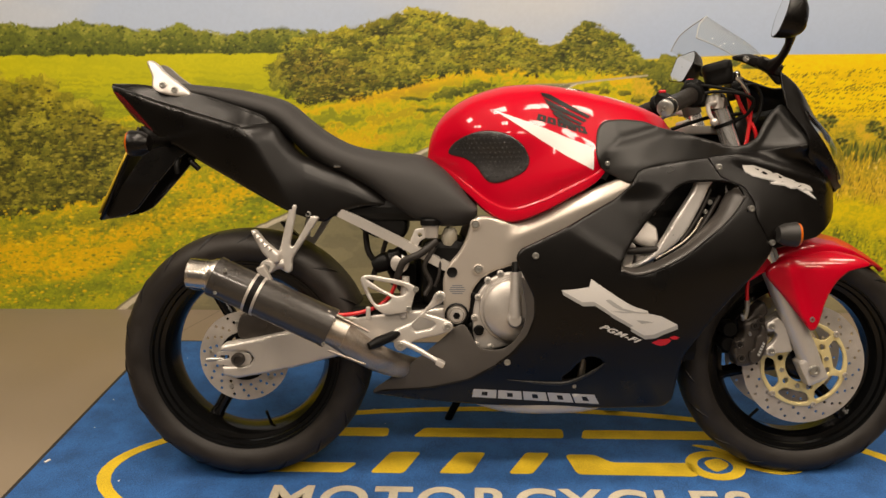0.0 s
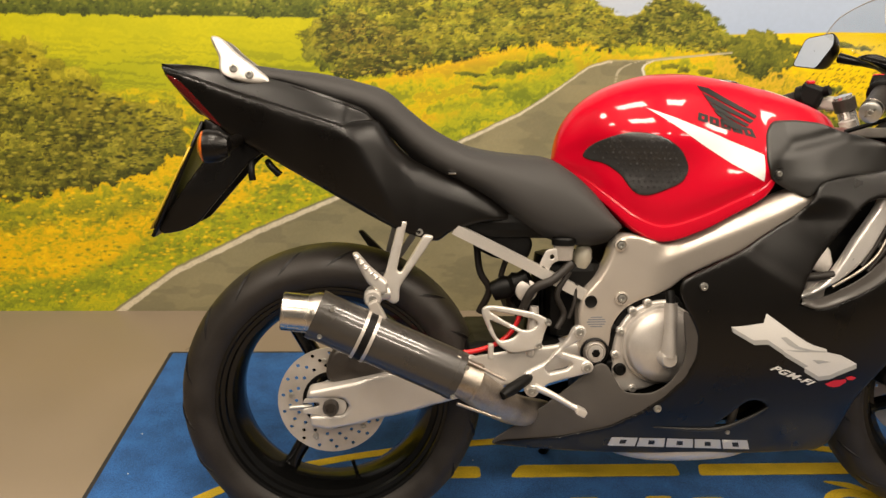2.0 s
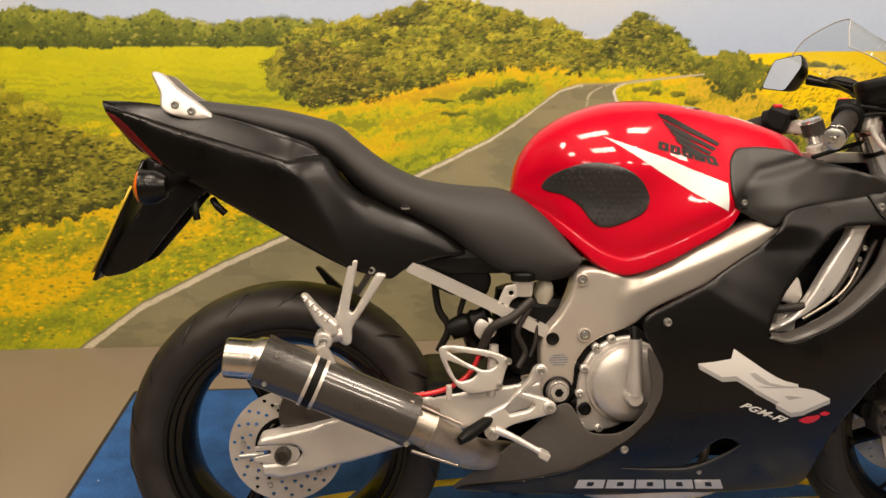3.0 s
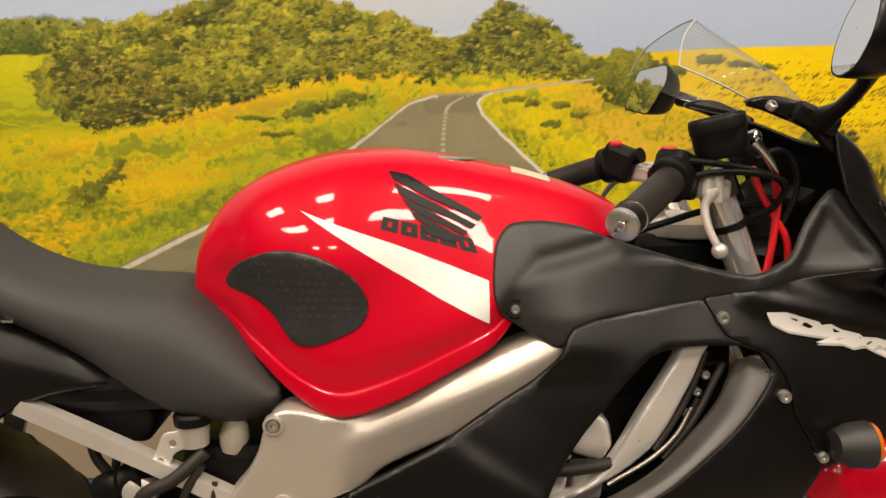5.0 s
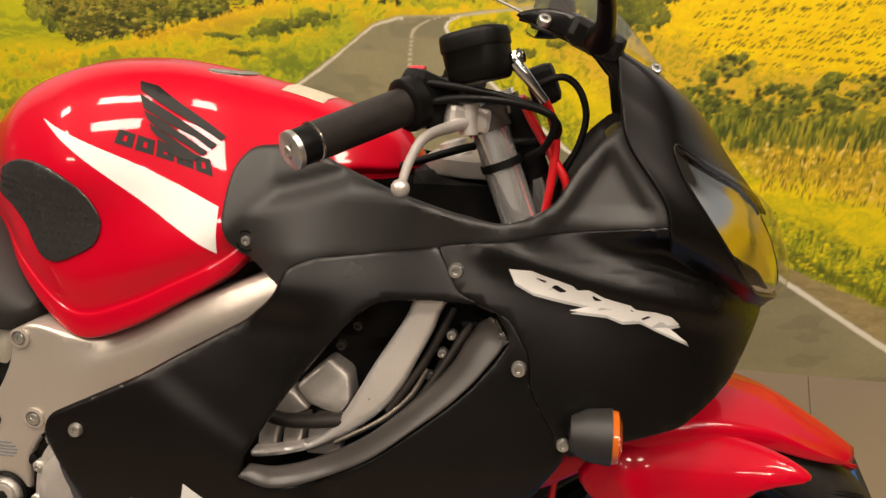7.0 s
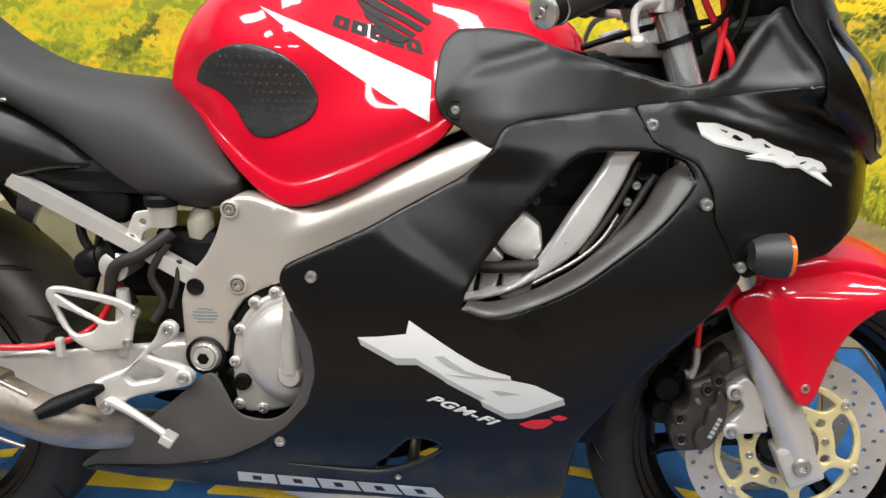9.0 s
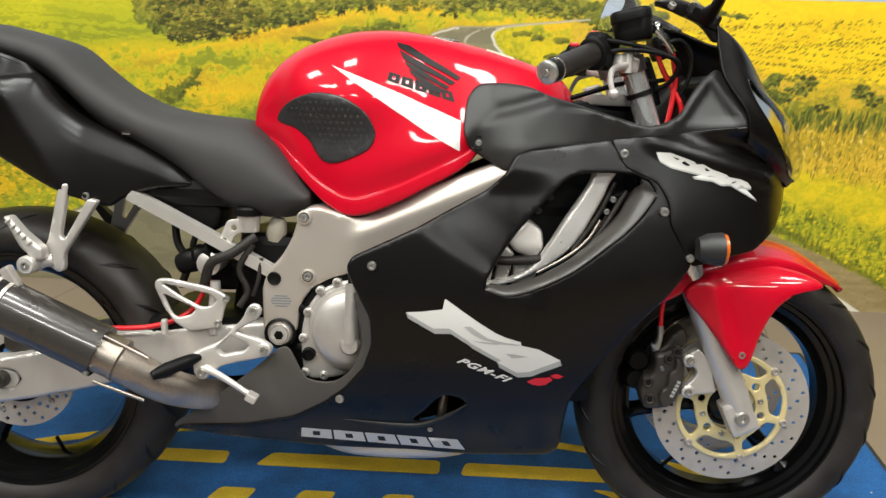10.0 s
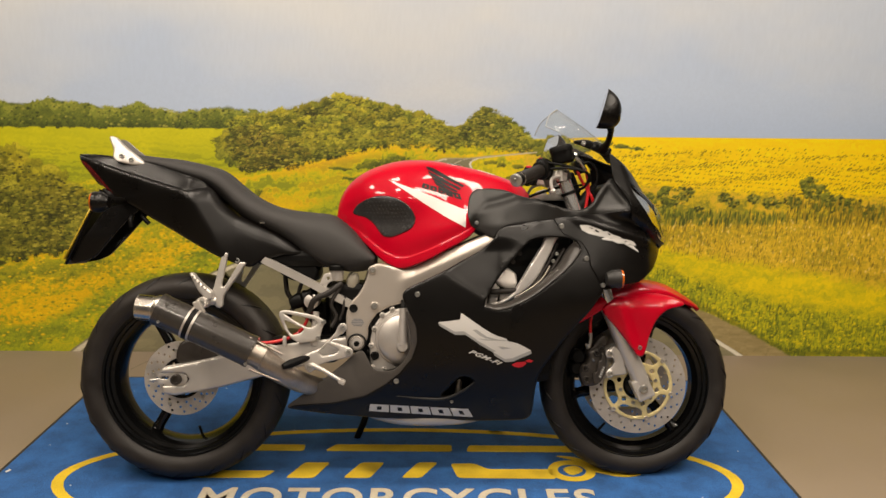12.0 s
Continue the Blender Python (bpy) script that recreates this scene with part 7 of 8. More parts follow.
for pts in ([(0.37, -0.17, 0.59), (0.41, -0.165, 0.64), (0.45, -0.150, 0.705)], [(0.36, -0.165, 0.60), (0.40, -0.158, 0.66), (0.43, -0.145, 0.72)], [(0.39, -0.15, 0.60), (0.42, -0.15, 0.66)]):
    part("wiring", tube("wiring", pts, 0.005, RUBBER, 4, 8), eng)
for bx, bz in ((0.418, 0.668), (0.428, 0.690), (0.405, 0.640)):
    bolt((bx, -0.150, bz), 0.006, eng)
for bx, bz in ((0.30, 0.665), (0.32, 0.690)):
    bolt((bx, -0.140, bz), 0.006, eng, mat=CALIPER)
part("vent_wire", tube("vent_wire", [(0.30, -0.172, 0.560), (0.352, -0.174, 0.592), (0.385, -0.172, 0.622), (0.405, -0.168, 0.655)], 0.003, DULL, 5, 8), eng, "steel cable behind the vent")
part("radiator", block("radiator", (0.43, -0.13, 0.47), (0.465, 0.13, 0.70), DARK, 0.006), bike, "black radiator behind the fairing")
part("air_duct", block("air_duct", (0.26, -0.12, 0.64), (0.48, 0.12, 0.80), DARK, 0.03), bike)
# Added dark block that closes the view through the vent and keeps it black.
part("vent_filler", block("vent_filler", (0.20, -0.115, 0.52), (0.43, 0.10, 0.68), DARK, 0.01), bike)
part("headstock", block("headstock", (0.36, -0.06, 0.62), (0.50, 0.06, 0.86), DARK, 0.02), bike)

# front indicator
for sd in (-1, 1):
    ind = part("front_indicator", joined("front_indicator", [lathe("i", [(0.0, -0.032), (0.018, -0.030), (0.026, -0.014), (0.0285, 0.010)], MATT, (0.590, sd * 0.218, 0.619), (1, 0, 0), 28), tube("i", [(0.578, sd * 0.21, 0.619), (0.565, sd * 0.18, 0.612), (0.562, sd * 0.15, 0.612)], [0.019, 0.016, 0.016], BLACK, 3, 12)]), bike, "black stalk indicator")
    part("lens", lathe("lens", [(0.0275, 0.008), (0.026, 0.016), (0.015, 0.020), (0, 0.021)], ORANGE, (0.590, sd * 0.218, 0.619), (1, 0, 0), 28), ind, "amber lens")

# mirrors: teardrop shells, the left one turned lower
def mirror(at, outline, turn, reach, stalk_pts, label):
    """A shell of the outline (across, up) about its middle, rounded off forwards, with glass in its rear face."""
    m = Matrix.Translation(at) @ Euler([radians(a) for a in turn]).to_matrix().to_4x4()
    edge = rounded(outline, 0.012)
    edge = np.vstack([edge, edge[:1]])
    rows = [[m @ Vector((reach * s, y * k, (z + 0.014) * k - 0.014)) for y, z in edge] for s, k in ((-0.03, 0.97), (0.0, 1.0), (0.25, 0.93), (0.6, 0.77), (0.88, 0.47), (1.0, 0.05))]
    shell = part("mirror", patch("mirror", rows, BLACK, 3, 1, mirror=False), bike, label)
    part("mirror_glass", patch("mirror_glass", [[m @ Vector((-0.0015, y * k, z * k)) for y, z in edge] for k in (0.02, 0.5, 0.95)], MIRROR, 1, 1, mirror=False), shell, "silvered mirror glass")
    part("stalk", tube("stalk", stalk_pts, [0.013, 0.0085, 0.0095, 0.016], BLACK, 4, 14), shell)
    end = Vector(stalk_pts[-1])
    part("stalk_base", block("stalk_base", (-0.03, -0.014, -0.014), (0.03, 0.014, 0.014), BLACK, 0.008, (0, 25, 0), (end.x - 0.003, end.y * 0.94, end.z + 0.001)), shell)


mirror((0.534, -0.262, 1.096), [(0.004, -0.053), (0.030, -0.044), (0.043, -0.012), (0.038, 0.022), (0.018, 0.050), (-0.002, 0.065), (-0.020, 0.052), (-0.037, 0.018), (-0.043, -0.012), (-0.030, -0.044)], (0, 17, -6), 0.056,
       [(0.560, -0.250, 1.062), (0.570, -0.215, 1.040), (0.573, -0.165, 1.015), (0.568, -0.130, 1.002)], "black teardrop mirror on a stalk")
mirror((0.488, 0.305, 1.056), [(0.064, -0.034), (0.040, 0.036), (-0.050, 0.042), (-0.058, 0.012), (-0.018, -0.046)], (0, 13, 16), 0.055,
       [(0.535, 0.275, 1.038), (0.568, 0.225, 1.022), (0.573, 0.165, 1.010), (0.568, 0.130, 1.002)], "black angular mirror on a stalk, turned low")

# handlebars
for sd in (-1, 1):
    inner, outer = Vector((0.400, sd * 0.125, 0.945)), Vector((0.300, sd * 0.245, 0.902))
    d = (outer - inner).normalized()
    LEVER = [Vector((px, sd * py, pz)) for px, py, pz in ((0.455, 0.118, 0.922), (0.432, 0.145, 0.917), (0.406, 0.19, 0.908), (0.397, 0.225, 0.889), (0.396, 0.262, 0.868))]
    grip = part("handlebar", tube("handlebar", [inner - d * 0.03, outer], 0.012, DARK, 1, 14), bike, "black clip-on handlebar")
    part("grip", tube("grip", [inner + d * 0.03, inner + d * 0.032, outer - d * 0.012, outer - d * 0.01], [0.023, 0.0195, 0.0190, 0.0205], RUBBER, 1, 20), grip, "ribbed rubber grip")
    part("bar_end", tube("bar_end", [outer - d * 0.012, outer - d * 0.010, outer + d * 0.010], [0.017, 0.0185, 0.0180], DARK, 1, 24), grip, "black bar-end weight")
    part("bar_end_ring", tube("bar_end_ring", [outer - d * 0.0125, outer - d * 0.0115, outer - d * 0.0100, outer - d * 0.0090], [0.018, 0.0198, 0.0198, 0.018], STEEL, 1, 24), grip)
    part("bar_end_cap", tube("bar_end_cap", [outer + d * 0.009, outer + d * 0.010, outer + d * 0.015, outer + d * 0.0175, outer + d * 0.0175, outer + d * 0.0125], [0.0175, 0.0192, 0.0188, 0.0145, 0.0075, 0.006], NICKEL, 1, 24), grip, "steel end cap with a socket")
    bolt(outer + d * 0.0150, 0.007, grip, tuple(d), NICKEL)
    part("switch_box", block("switch_box", (-0.026, -0.02, -0.028), (0.026, 0.022, 0.026), DARK, 0.010, (0, 22, sd * -35), tuple(inner + d * 0.012)), grip)
    part("lever", tube("lever", LEVER, [0.0095, 0.0068, 0.0052, 0.0046, 0.0042], CAST, 5, 12), grip, "bare aluminium brake lever")
    part("lever_ball", lathe("lever_ball", [(0.0088 * math.sin(a), -0.0088 * math.cos(a)) for a in np.linspace(0, math.pi, 11)], CAST, LEVER[-1], (0, 0, 1), 18), grip)
    part("clip_clamp", tube("clip_clamp", [(0.459, sd * 0.10, 0.908), (0.450, sd * 0.10, 0.934)], 0.024, CALIPER, 1, 20), bike)
    part("starter_button", block("starter_button", (-0.009, -0.007, -0.004), (0.009, 0.007, 0.004), REDINK, 0.003, (0, 0, 0), tuple(inner + Vector((-0.016, 0.0, 0.026)))), grip)
    part("throttle_flange", tube("throttle_flange", [inner + d * 0.022, inner + d * 0.024, inner + d * 0.038, inner + d * 0.041], [0.024, 0.028, 0.028, 0.024], DARK, 1, 24), grip)
    part("lever_perch", joined("lever_perch", [block("lp", (-0.024, -0.014, -0.013), (0.024, 0.014, 0.013), SWING, 0.006, (0, 8, sd * -30), (0.436, sd * 0.128, 0.922)), lathe("lp", [(0.010, -0.016), (0.010, 0.016), (0.007, 0.018), (0, 0.018)], SWING, (0.440, sd * 0.134, 0.922), (0, 0, 1), 20)]), grip, "bare aluminium lever perch")
def tub(name, hx, hy, levels, mat, rot, at):
    """A round-cornered tub: (height, scale) levels of a rounded rectangle."""
    plan = rounded([(-hx, -hy), (hx, -hy), (hx, hy), (-hx, hy)], 0.42 * min(hx, hy) * 2, 6)
    m = Matrix.Translation(at) @ Euler([radians(a) for a in rot]).to_matrix().to_4x4()
    verts = [m @ Vector((x * k, y * k, h)) for h, k in levels for x, y in plan]
    n = len(plan)
    return mesh_of(name, verts, grid_faces(len(levels), n, True) + [list(range(n)), [(len(levels) - 1) * n + j for j in range(n)]], mat, angle=50)


pot_at = ((0, -12, -20), (0.447, -0.125, 0.984))
res = part("fluid_reservoir", tub("fluid_reservoir", 0.0345, 0.031, [(-0.025, 0.80), (-0.022, 0.88), (-0.01, 0.94), (0.008, 0.96), (0.0085, 0.98)], DARK, *pot_at), bike, "black brake fluid reservoir")
part("lid", tub("lid", 0.0345, 0.031, [(0.0085, 0.99), (0.010, 1.0), (0.021, 0.995), (0.0255, 0.96), (0.027, 0.88)], DARK, *pot_at), res)
part("banjo_bolt", lathe("banjo_bolt", [(0.009, -0.01), (0.009, 0.004), (0.006, 0.006), (0, 0.006)], CHROME, (0.488, -0.131, 0.984), (0.5, -0.8, 0.3), 6), res)
part("hose_fitting", tube("hose_fitting", [(0.486, -0.134, 0.979), (0.502, -0.134, 0.961), (0.517, -0.128, 0.941)], [0.007, 0.0055, 0.005], CHROME, 3, 10), res, "chrome hose fitting")
part("top_yoke", sheet("top_yoke", rounded([(0.375, -0.045), (0.43, -0.082), (0.475, -0.082), (0.485, -0.04), (0.485, 0.04), (0.475, 0.082), (0.43, 0.082), (0.375, 0.045)], 0.02), lambda x, z: 0.0, CAST, 0.02, roll=0.004), bike, "bare cast top yoke")
bpy.data.objects["top_yoke"].matrix_basis = pose(0, 0, 0.850, 90, 0, 0)
part("steering_nut", lathe("steering_nut", [(0.019, -0.014), (0.019, 0.0), (0.016, 0.003), (0.016, 0.009), (0.0175, 0.010), (0.0175, 0.017), (0.012, 0.019), (0.012, 0.012), (0, 0.012)], CAST, (0.408, 0.0, 0.868), (-0.3, 0, 1), 18, angle=25), bike, "bright ribbed steering nut")
part("ignition_switch", joined("ignition_switch", [tube("i", [(0.505, -0.045, 0.85), (0.478, -0.045, 0.925)], 0.020, DARK, 1, 20), block("i", (-0.016, -0.028, -0.022), (0.016, 0.028, 0.022), DARK, 0.008, (0, -20, 0), (0.512, -0.055, 0.955)), block("i", (-0.012, -0.03, -0.035), (0.012, 0.03, 0.035), DARK, 0.008, (0, -22, 0), (0.497, -0.03, 0.905))]), bike, "dark ignition switch and wiring box")
part("loom", tube("loom", [(0.355, -0.075, 0.862), (0.39, -0.085, 0.874), (0.445, -0.09, 0.890), (0.50, -0.085, 0.895)], 0.0045, DARK, 5, 10), bike)
part("instrument_panel", block("instrument_panel", (-0.035, -0.07, -0.015), (0.035, 0.07, 0.015), DARK, 0.010, (0, 55, 0), (0.615, 0.01, 0.875)), bike, "black instrument pod")
part("brake_hose", tube("brake_hose", [(0.516, -0.127, 0.943), (0.524, -0.116, 0.925), (0.530, -0.11, 0.893), (0.523, -0.11, 0.830), (0.515, -0.108, 0.79)], 0.0048, REDCABLE, 6, 10), bike, "red braided brake hose")
part("brake_hose", tube("brake_hose", [(0.492, -0.118, 0.945), (0.505, -0.11, 0.918), (0.527, -0.108, 0.882), (0.544, -0.11, 0.850), (0.548, -0.11, 0.80)], 0.0048, REDCABLE, 6, 10), bike, "red braided brake hose")
part("throttle_cable", tube("throttle_cable", [(0.386, -0.15, 0.960), (0.433, -0.148, 0.954), (0.474, -0.144, 0.946), (0.515, -0.135, 0.933), (0.531, -0.125, 0.917), (0.527, -0.11, 0.902), (0.493, -0.09, 0.893)], 0.0042, DARK, 6, 10), bike)
part("throttle_cable", tube("throttle_cable", [(0.392, -0.15, 0.935), (0.427, -0.15, 0.943), (0.480, -0.145, 0.941), (0.526, -0.135, 0.926), (0.520, -0.12, 0.895), (0.50, -0.10, 0.88)], 0.0042, DARK, 6, 10), bike)
part("wiring_loop", tube("wiring_loop", [(0.505, -0.10, 0.955), (0.533, -0.10, 0.965), (0.551, -0.10, 0.953), (0.560, -0.10, 0.926), (0.554, -0.10, 0.895), (0.540, -0.10, 0.866), (0.53, -0.09, 0.83)], 0.0038, DARK, 6, 10), bike)
part("cable_tie", tube("cable_tie", [(0.474, -0.10, 0.868), (0.471, -0.10, 0.876)], 0.0235, DARK, 1, 20), bike)

# rider and pillion foot gear
hanger = part("pillion_hanger", joined("pillion_hanger", [
    sheet("h", rounded([(-0.556, 0.690), (-0.539, 0.690), (-0.560, 0.594), (-0.552, 0.588), (-0.506, 0.664), (-0.487, 0.660), (-0.554, 0.562), (-0.556, 0.532), (-0.566, 0.526), (-0.592, 0.543), (-0.596, 0.562), (-0.582, 0.588)], 0.006), lambda x, z: 0.138, SWING, 0.014, roll=0.003, step=0.012),
    lathe("h", [(0.017, -0.02), (0.017, 0.022), (0.014, 0.026), (0.008, 0.026), (0.008, 0.020), (0, 0.020)], SWING, (-0.606, -0.150, 0.546), seg=24),
    tube("h", [(-0.606, -0.145, 0.546), (-0.575, -0.136, 0.550)], 0.012, SWING, 1, 12)]), bike, "silver pillion footrest hanger with two arms")
part("footpeg", sheet("footpeg", rounded([(-0.645, 0.632), (-0.634, 0.633), (-0.612, 0.606), (-0.578, 0.576), (-0.578, 0.556), (-0.592, 0.552), (-0.618, 0.578)], 0.005), lambda x, z: 0.170, SWING, 0.024, roll=0.006, step=0.01), hanger, "folded aluminium footpeg with a ribbed face")
for k in range(5):
    part("peg_rib", tube("peg_rib", [(-0.637 + 0.009 * k, -0.171, 0.622 - 0.0095 * k), (-0.629 + 0.009 * k, -0.171, 0.627 - 0.0095 * k)], 0.0022, SWING, 1, 8), hanger)
bolt((-0.606, -0.172, 0.546), 0.009, hanger)
part("pillion_hanger", joined("pillion_hanger", [
    sheet("h", rounded([(-0.556, 0.690), (-0.539, 0.690), (-0.560, 0.594), (-0.552, 0.588), (-0.506, 0.664), (-0.487, 0.660), (-0.554, 0.562), (-0.566, 0.526), (-0.592, 0.543), (-0.582, 0.588)], 0.006), lambda x, z: 0.138, SWING, 0.014, roll=0.003, step=0.02, side=1),
    sheet("h", rounded([(-0.645, 0.632), (-0.634, 0.633), (-0.578, 0.576), (-0.578, 0.556), (-0.592, 0.552)], 0.005), lambda x, z: 0.170, RUBBER, 0.024, roll=0.005, step=0.02, side=1)]), bike, "silver hanger with a dark folded footpeg")
part("subframe_rail", tube("subframe_rail", [(-0.445, -0.095, 0.670), (-0.30, -0.105, 0.598), (-0.175, -0.110, 0.532)], 0.015, SWING, 1, 4), bike, "silver subframe rail")
heel = part("heel_guard", sheet("heel_guard", rounded([(-0.386, 0.516), (-0.380, 0.528), (-0.358, 0.529), (-0.290, 0.516), (-0.268, 0.509), (-0.245, 0.495), (-0.255, 0.482), (-0.264, 0.447), (-0.271, 0.438), (-0.323, 0.430), (-0.350, 0.446), (-0.368, 0.472)], 0.010), lambda x, z: 0.155, SWING, 0.006,
                                [rounded([(-0.372, 0.520), (-0.309, 0.508), (-0.277, 0.499), (-0.270, 0.489), (-0.283, 0.478), (-0.301, 0.477), (-0.337, 0.496)], 0.006), rounded([(-0.370, 0.501), (-0.309, 0.473), (-0.320, 0.461), (-0.344, 0.455), (-0.354, 0.463)], 0.006)], step=0.015, roll=0.003), bike, "bare aluminium heel guard with two triangular cut-outs")
for bx, bz in ((-0.252, 0.494), (-0.269, 0.447)):
    bolt((bx, -0.156, bz), 0.007, heel)
heel.location = (-0.008, 0.020, -0.008)
foot = part("footrest_hanger", sheet("footrest_hanger", rounded([(-0.314, 0.394), (-0.265, 0.413), (-0.223, 0.459), (-0.216, 0.478), (-0.203, 0.486), (-0.190, 0.474), (-0.196, 0.457), (-0.239, 0.433), (-0.186, 0.416), (-0.170, 0.404), (-0.176, 0.388), (-0.192, 0.384), (-0.267, 0.366), (-0.282, 0.350), (-0.297, 0.344), (-0.311, 0.353), (-0.312, 0.371)], 0.008), lambda x, z: 0.162 + 0.25 * max(0, -0.25 - x), SWING, 0.012, [rounded([(-0.272, 0.401), (-0.248, 0.425), (-0.212, 0.407), (-0.224, 0.395), (-0.261, 0.388)], 0.005)], step=0.012, roll=0.004), bike, "bare aluminium footrest hanger with a triangular opening")
for bx, bz, by in ((-0.202, 0.473, 0.162), (-0.185, 0.401, 0.162), (-0.296, 0.358, 0.174)):
    part("bolt_collar", lathe("bolt_collar", [(0.0125, -0.006), (0.0125, 0.002), (0.0105, 0.004), (0, 0.004)], SWING, (bx, -by, bz), seg=20), foot)
    bolt((bx, -by - 0.004, bz), 0.008, foot)
part("footpeg", tube("footpeg", [(-0.300, -0.172, 0.386), (-0.312, -0.186, 0.385), (-0.345, -0.215, 0.376), (-0.364, -0.232, 0.370)], [0.006, 0.011, 0.0125, 0.008], DARK, 4, 10), foot, "dark rubber rider footpeg")
part("brake_pedal", joined("brake_pedal", [tube("bp", [(-0.292, -0.172, 0.366), (-0.26, -0.176, 0.352), (-0.222, -0.182, 0.331), (-0.208, -0.186, 0.324)], [0.008, 0.0065, 0.0055, 0.006], SWING, 4, 12), block("bp", (-0.010, -0.012, -0.007), (0.010, 0.012, 0.007), SWING, 0.003, (0, 30, 0), (-0.202, -0.190, 0.320))]), foot, "aluminium brake pedal with a square pad")
part("hose_clip", block("hose_clip", (-0.380, -0.146, 0.414), (-0.369, -0.134, 0.446), SWING, 0.004), foot)
part("rear_brake_hose", tube("rear_brake_hose", [(-0.30, -0.10, 0.515), (-0.335, -0.112, 0.455), (-0.40, -0.128, 0.428), (-0.50, -0.128, 0.422), (-0.60, -0.10, 0.42)], 0.005, REDCABLE, 6, 10), bike, "red braided brake hose")
part("master_cylinder", tube("master_cylinder", [(-0.292, -0.118, 0.415), (-0.287, -0.118, 0.47), (-0.285, -0.118, 0.515)], [0.010, 0.012, 0.009], CAST, 3, 12), bike)
pot = part("fluid_pot", lathe("fluid_pot", [(0.0, -0.018), (0.018, -0.018), (0.021, 0.012), (0, 0.012)], CAST, (-0.225, -0.100, 0.625), (0, 0, 1), 24), bike, "small translucent fluid pot with a dark cap")
part("cap", lathe("cap", [(0.024, 0.0), (0.025, 0.012), (0.022, 0.016), (0, 0.016)], DARK, (-0.225, -0.100, 0.637), (0, 0, 1), 24), pot)
part("pot_bracket", sheet("pot_bracket", rounded([(-0.285, 0.575), (-0.262, 0.628), (-0.235, 0.632), (-0.228, 0.610), (-0.250, 0.600), (-0.262, 0.570)], 0.006), lambda x, z: 0.112, SWING, 0.004, [ring(-0.250, 0.614, 0.005, 0.005, 12), ring(-0.268, 0.590, 0.005, 0.005, 12)], step=0.02, roll=0.001), bike, "silver bracket with round holes")
part("cream_bottle", lathe("cream_bottle", [(0.0, -0.024), (0.016, -0.020), (0.020, 0.0), (0.016, 0.018), (0.010, 0.024), (0, 0.024)], BOTTLE, (-0.180, -0.075, 0.606), (0.2, 0, 1), 20), bike)
part("battery_box", sheet("battery_box", rounded([(-0.408, 0.668), (-0.300, 0.668), (-0.280, 0.635), (-0.292, 0.600), (-0.360, 0.604), (-0.400, 0.625)], 0.012), lambda x, z: 0.075, DARK, 0.12, roll=0.008), bike, "black plastic box under the seat")
part("drain_hose", tube("drain_hose", [(-0.392, -0.02, 0.63), (-0.385, -0.03, 0.57), (-0.365, -0.03, 0.53), (-0.385, -0.02, 0.48)], 0.0075, RUBBER, 5, 10), bike)
part("drain_hose", tube("drain_hose", [(-0.335, -0.06, 0.60), (-0.345, -0.06, 0.56), (-0.33, -0.05, 0.52), (-0.30, -0.05, 0.47)], 0.006, RUBBER, 5, 10), bike)
part("shock_linkage", joined("shock_linkage", [block("sl", (-0.33, -0.05, 0.48), (-0.26, 0.05, 0.54), DARK, 0.012), lathe("sl", [(0.022, -0.03), (0.022, 0.03), (0.015, 0.034), (0, 0.034)], CAST, (-0.30, -0.08, 0.545), seg=20)]), bike)
part("spring_preload", lathe("spring_preload", [(0.02, -0.05), (0.024, -0.02), (0.02, -0.01), (0.024, 0.0), (0.02, 0.01), (0.024, 0.03), (0, 0.035)], DARK, (-0.318, -0.085, 0.555), (0.7, -0.2, 0.3), 16), bike)
part("wiring_loom", tube("wiring_loom", [(-0.215, -0.115, 0.585), (-0.24, -0.12, 0.54), (-0.225, -0.12, 0.50), (-0.24, -0.125, 0.47)], 0.006, RUBBER, 5, 8), bike)
part("wiring_loom", tube("wiring_loom", [(-0.20, -0.115, 0.56), (-0.205, -0.12, 0.52), (-0.215, -0.12, 0.49)], 0.004, RUBBER, 5, 8), bike)
part("hose", tube("hose", [(-0.31, -0.11, 0.50), (-0.29, -0.125, 0.55), (-0.25, -0.125, 0.57), (-0.21, -0.11, 0.60)], 0.009, RUBBER, 5, 12), bike)
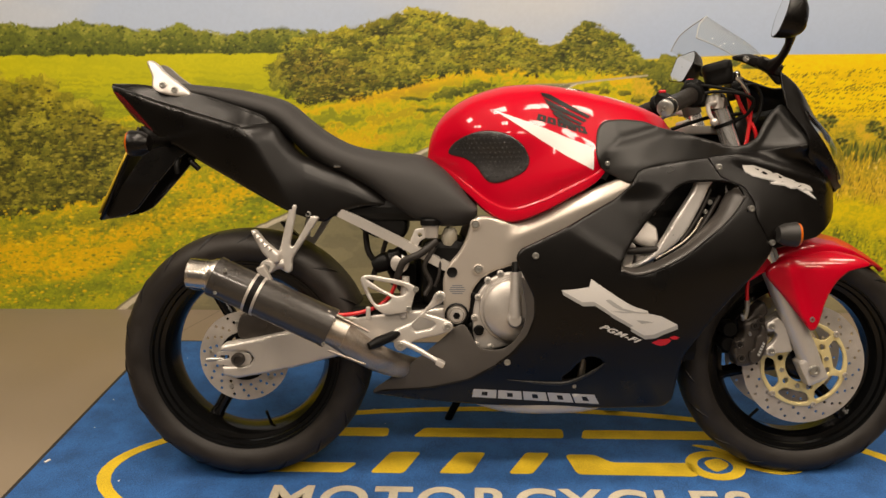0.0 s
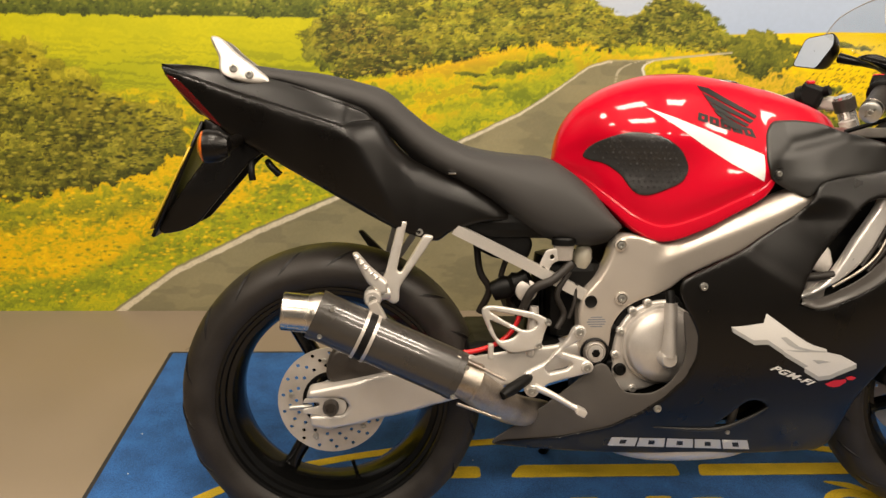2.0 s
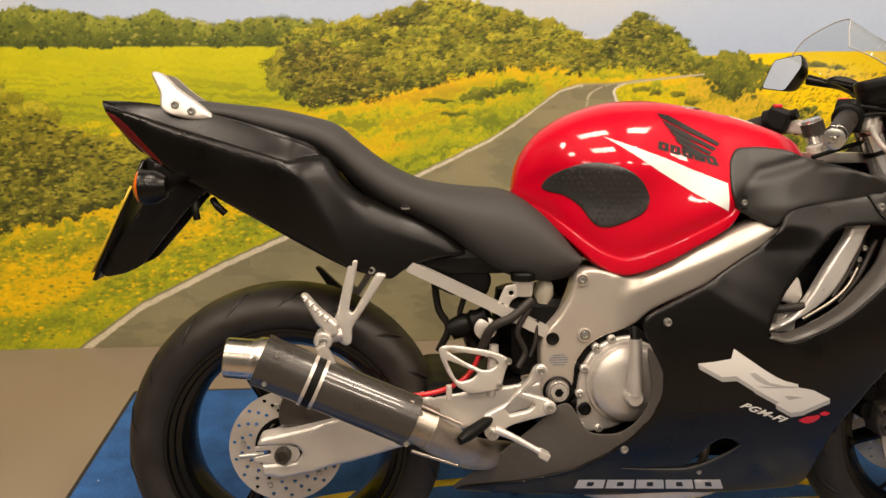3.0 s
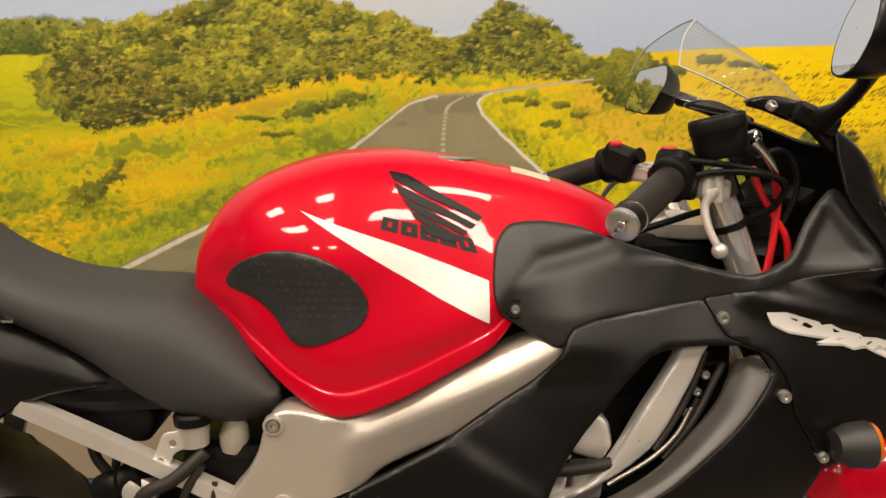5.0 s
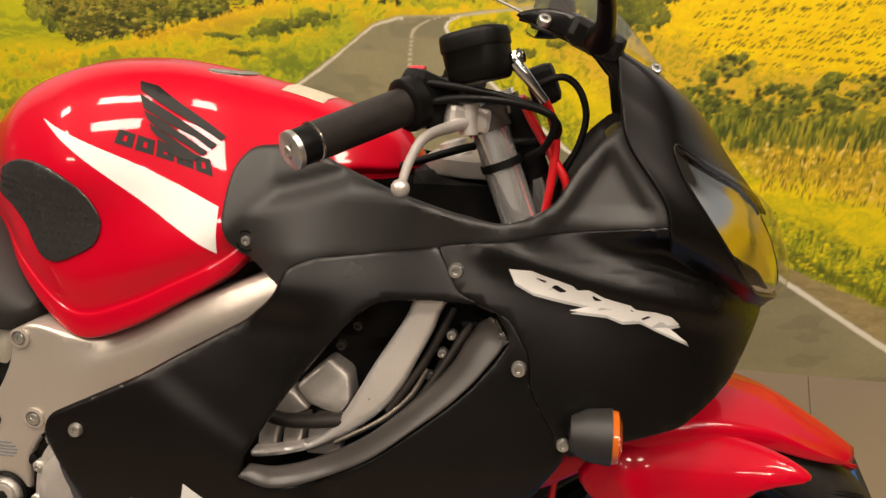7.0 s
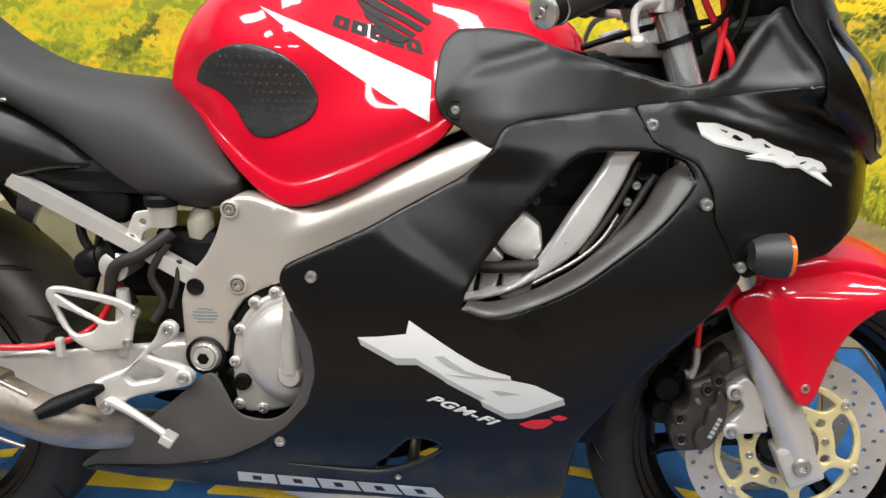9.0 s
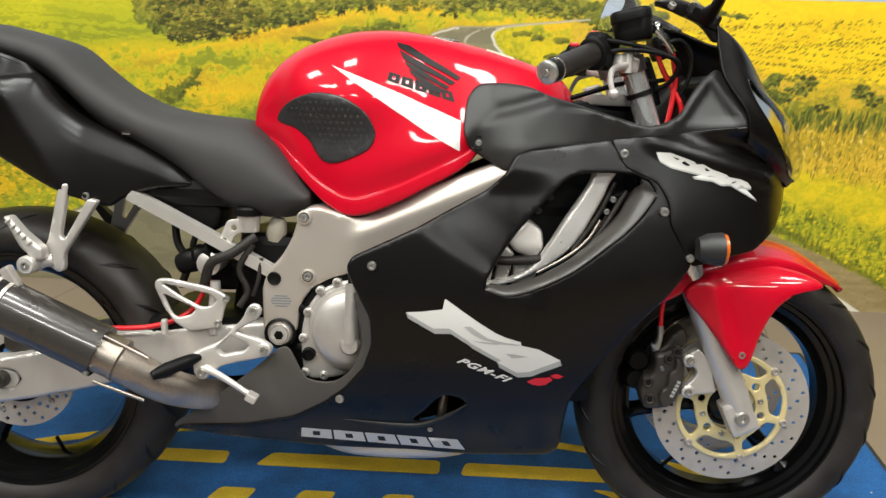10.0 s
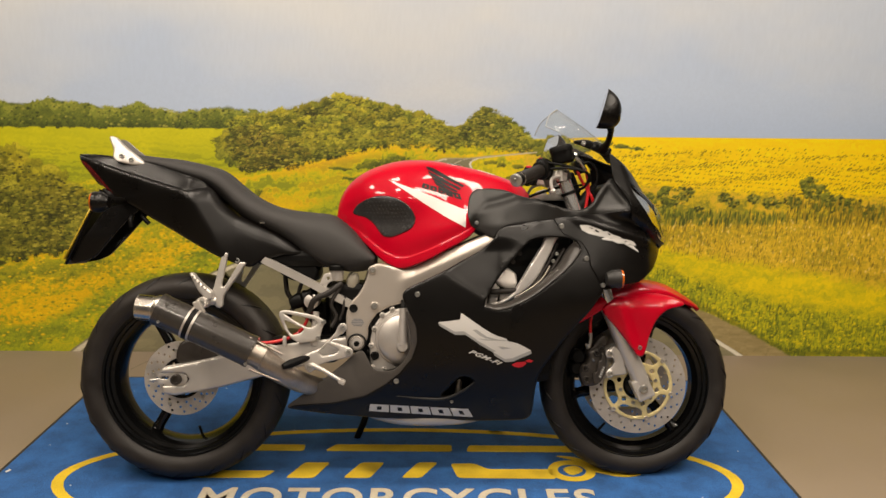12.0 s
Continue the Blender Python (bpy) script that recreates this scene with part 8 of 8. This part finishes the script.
part("shock_absorber", tube("shock_absorber", [(-0.26, 0, 0.36), (-0.23, 0, 0.60)], 0.035, DARK, 1, 16), bike)
part("inner_rear_tray", block("inner_rear_tray", (-0.44, -0.085, 0.645), (-0.14, 0.085, 0.70), DARK, 0.02), bike, "dark plastic under-seat tray")
part("engine_rear", block("engine_rear", (-0.25, -0.09, 0.44), (-0.14, 0.09, 0.60), DARK, 0.02), bike)
part("side_stand", tube("side_stand", [(-0.12, 0.14, 0.24), (-0.16, 0.19, 0.12), (-0.19, 0.235, 0.045)], 0.011, DARK, 3, 12), bike)

# ---- small marks on the floor ----
JOINT = shader("floor_joint_line", (0.12, 0.095, 0.07), 0.6, 0, 0.1, 200, 0.1, 8)
for a, b in (((1.135, 1.05), (1.02, 0.40)), ((-1.135, 1.05), (-1.24, 0.76))):
    d = (Vector(b) - Vector(a)).normalized().orthogonal() * 0.0015
    me = bpy.data.meshes.new("floor_joint")
    me.from_pydata([(a[0] + d.x, a[1] + d.y, 0.0006), (b[0] + d.x, b[1] + d.y, 0.0006), (b[0] - d.x, b[1] - d.y, 0.0006), (a[0] - d.x, a[1] - d.y, 0.0006)], [], [(0, 1, 2, 3)])
    me.materials.append(JOINT)
    tagged(new("floor_joint", me), "thin dark joint line in the vinyl floor", "floor joint", "", "structure")

# lint and a small tag on the mat
lint_rng = random.Random(5)
flecks = []
for k in range(46):
    lx, ly, r = lint_rng.uniform(MATX0 + 0.05, MATX1 - 0.05), lint_rng.uniform(MATY0 + 0.03, MATY1 - 0.05), lint_rng.uniform(0.0012, 0.0034)
    flecks.append(lathe("lint", [(r, 0.0), (r * 0.8, r * 0.5), (0, r * 0.7)], WHITE, (lx, ly, PILE + 0.0008), (lint_rng.uniform(-0.3, 0.3), 0, 1), 6))
part("lint", joined("lint", flecks), mat_thing, "scattered white lint flecks")
part("edge_tag", block("edge_tag", (-0.008, -0.004, 0.0), (0.008, 0.004, 0.003), WHITE, 0.001, (0, 0, 62), (-1.252, -0.052, PILE)), mat_thing, "small white tag on the edge")
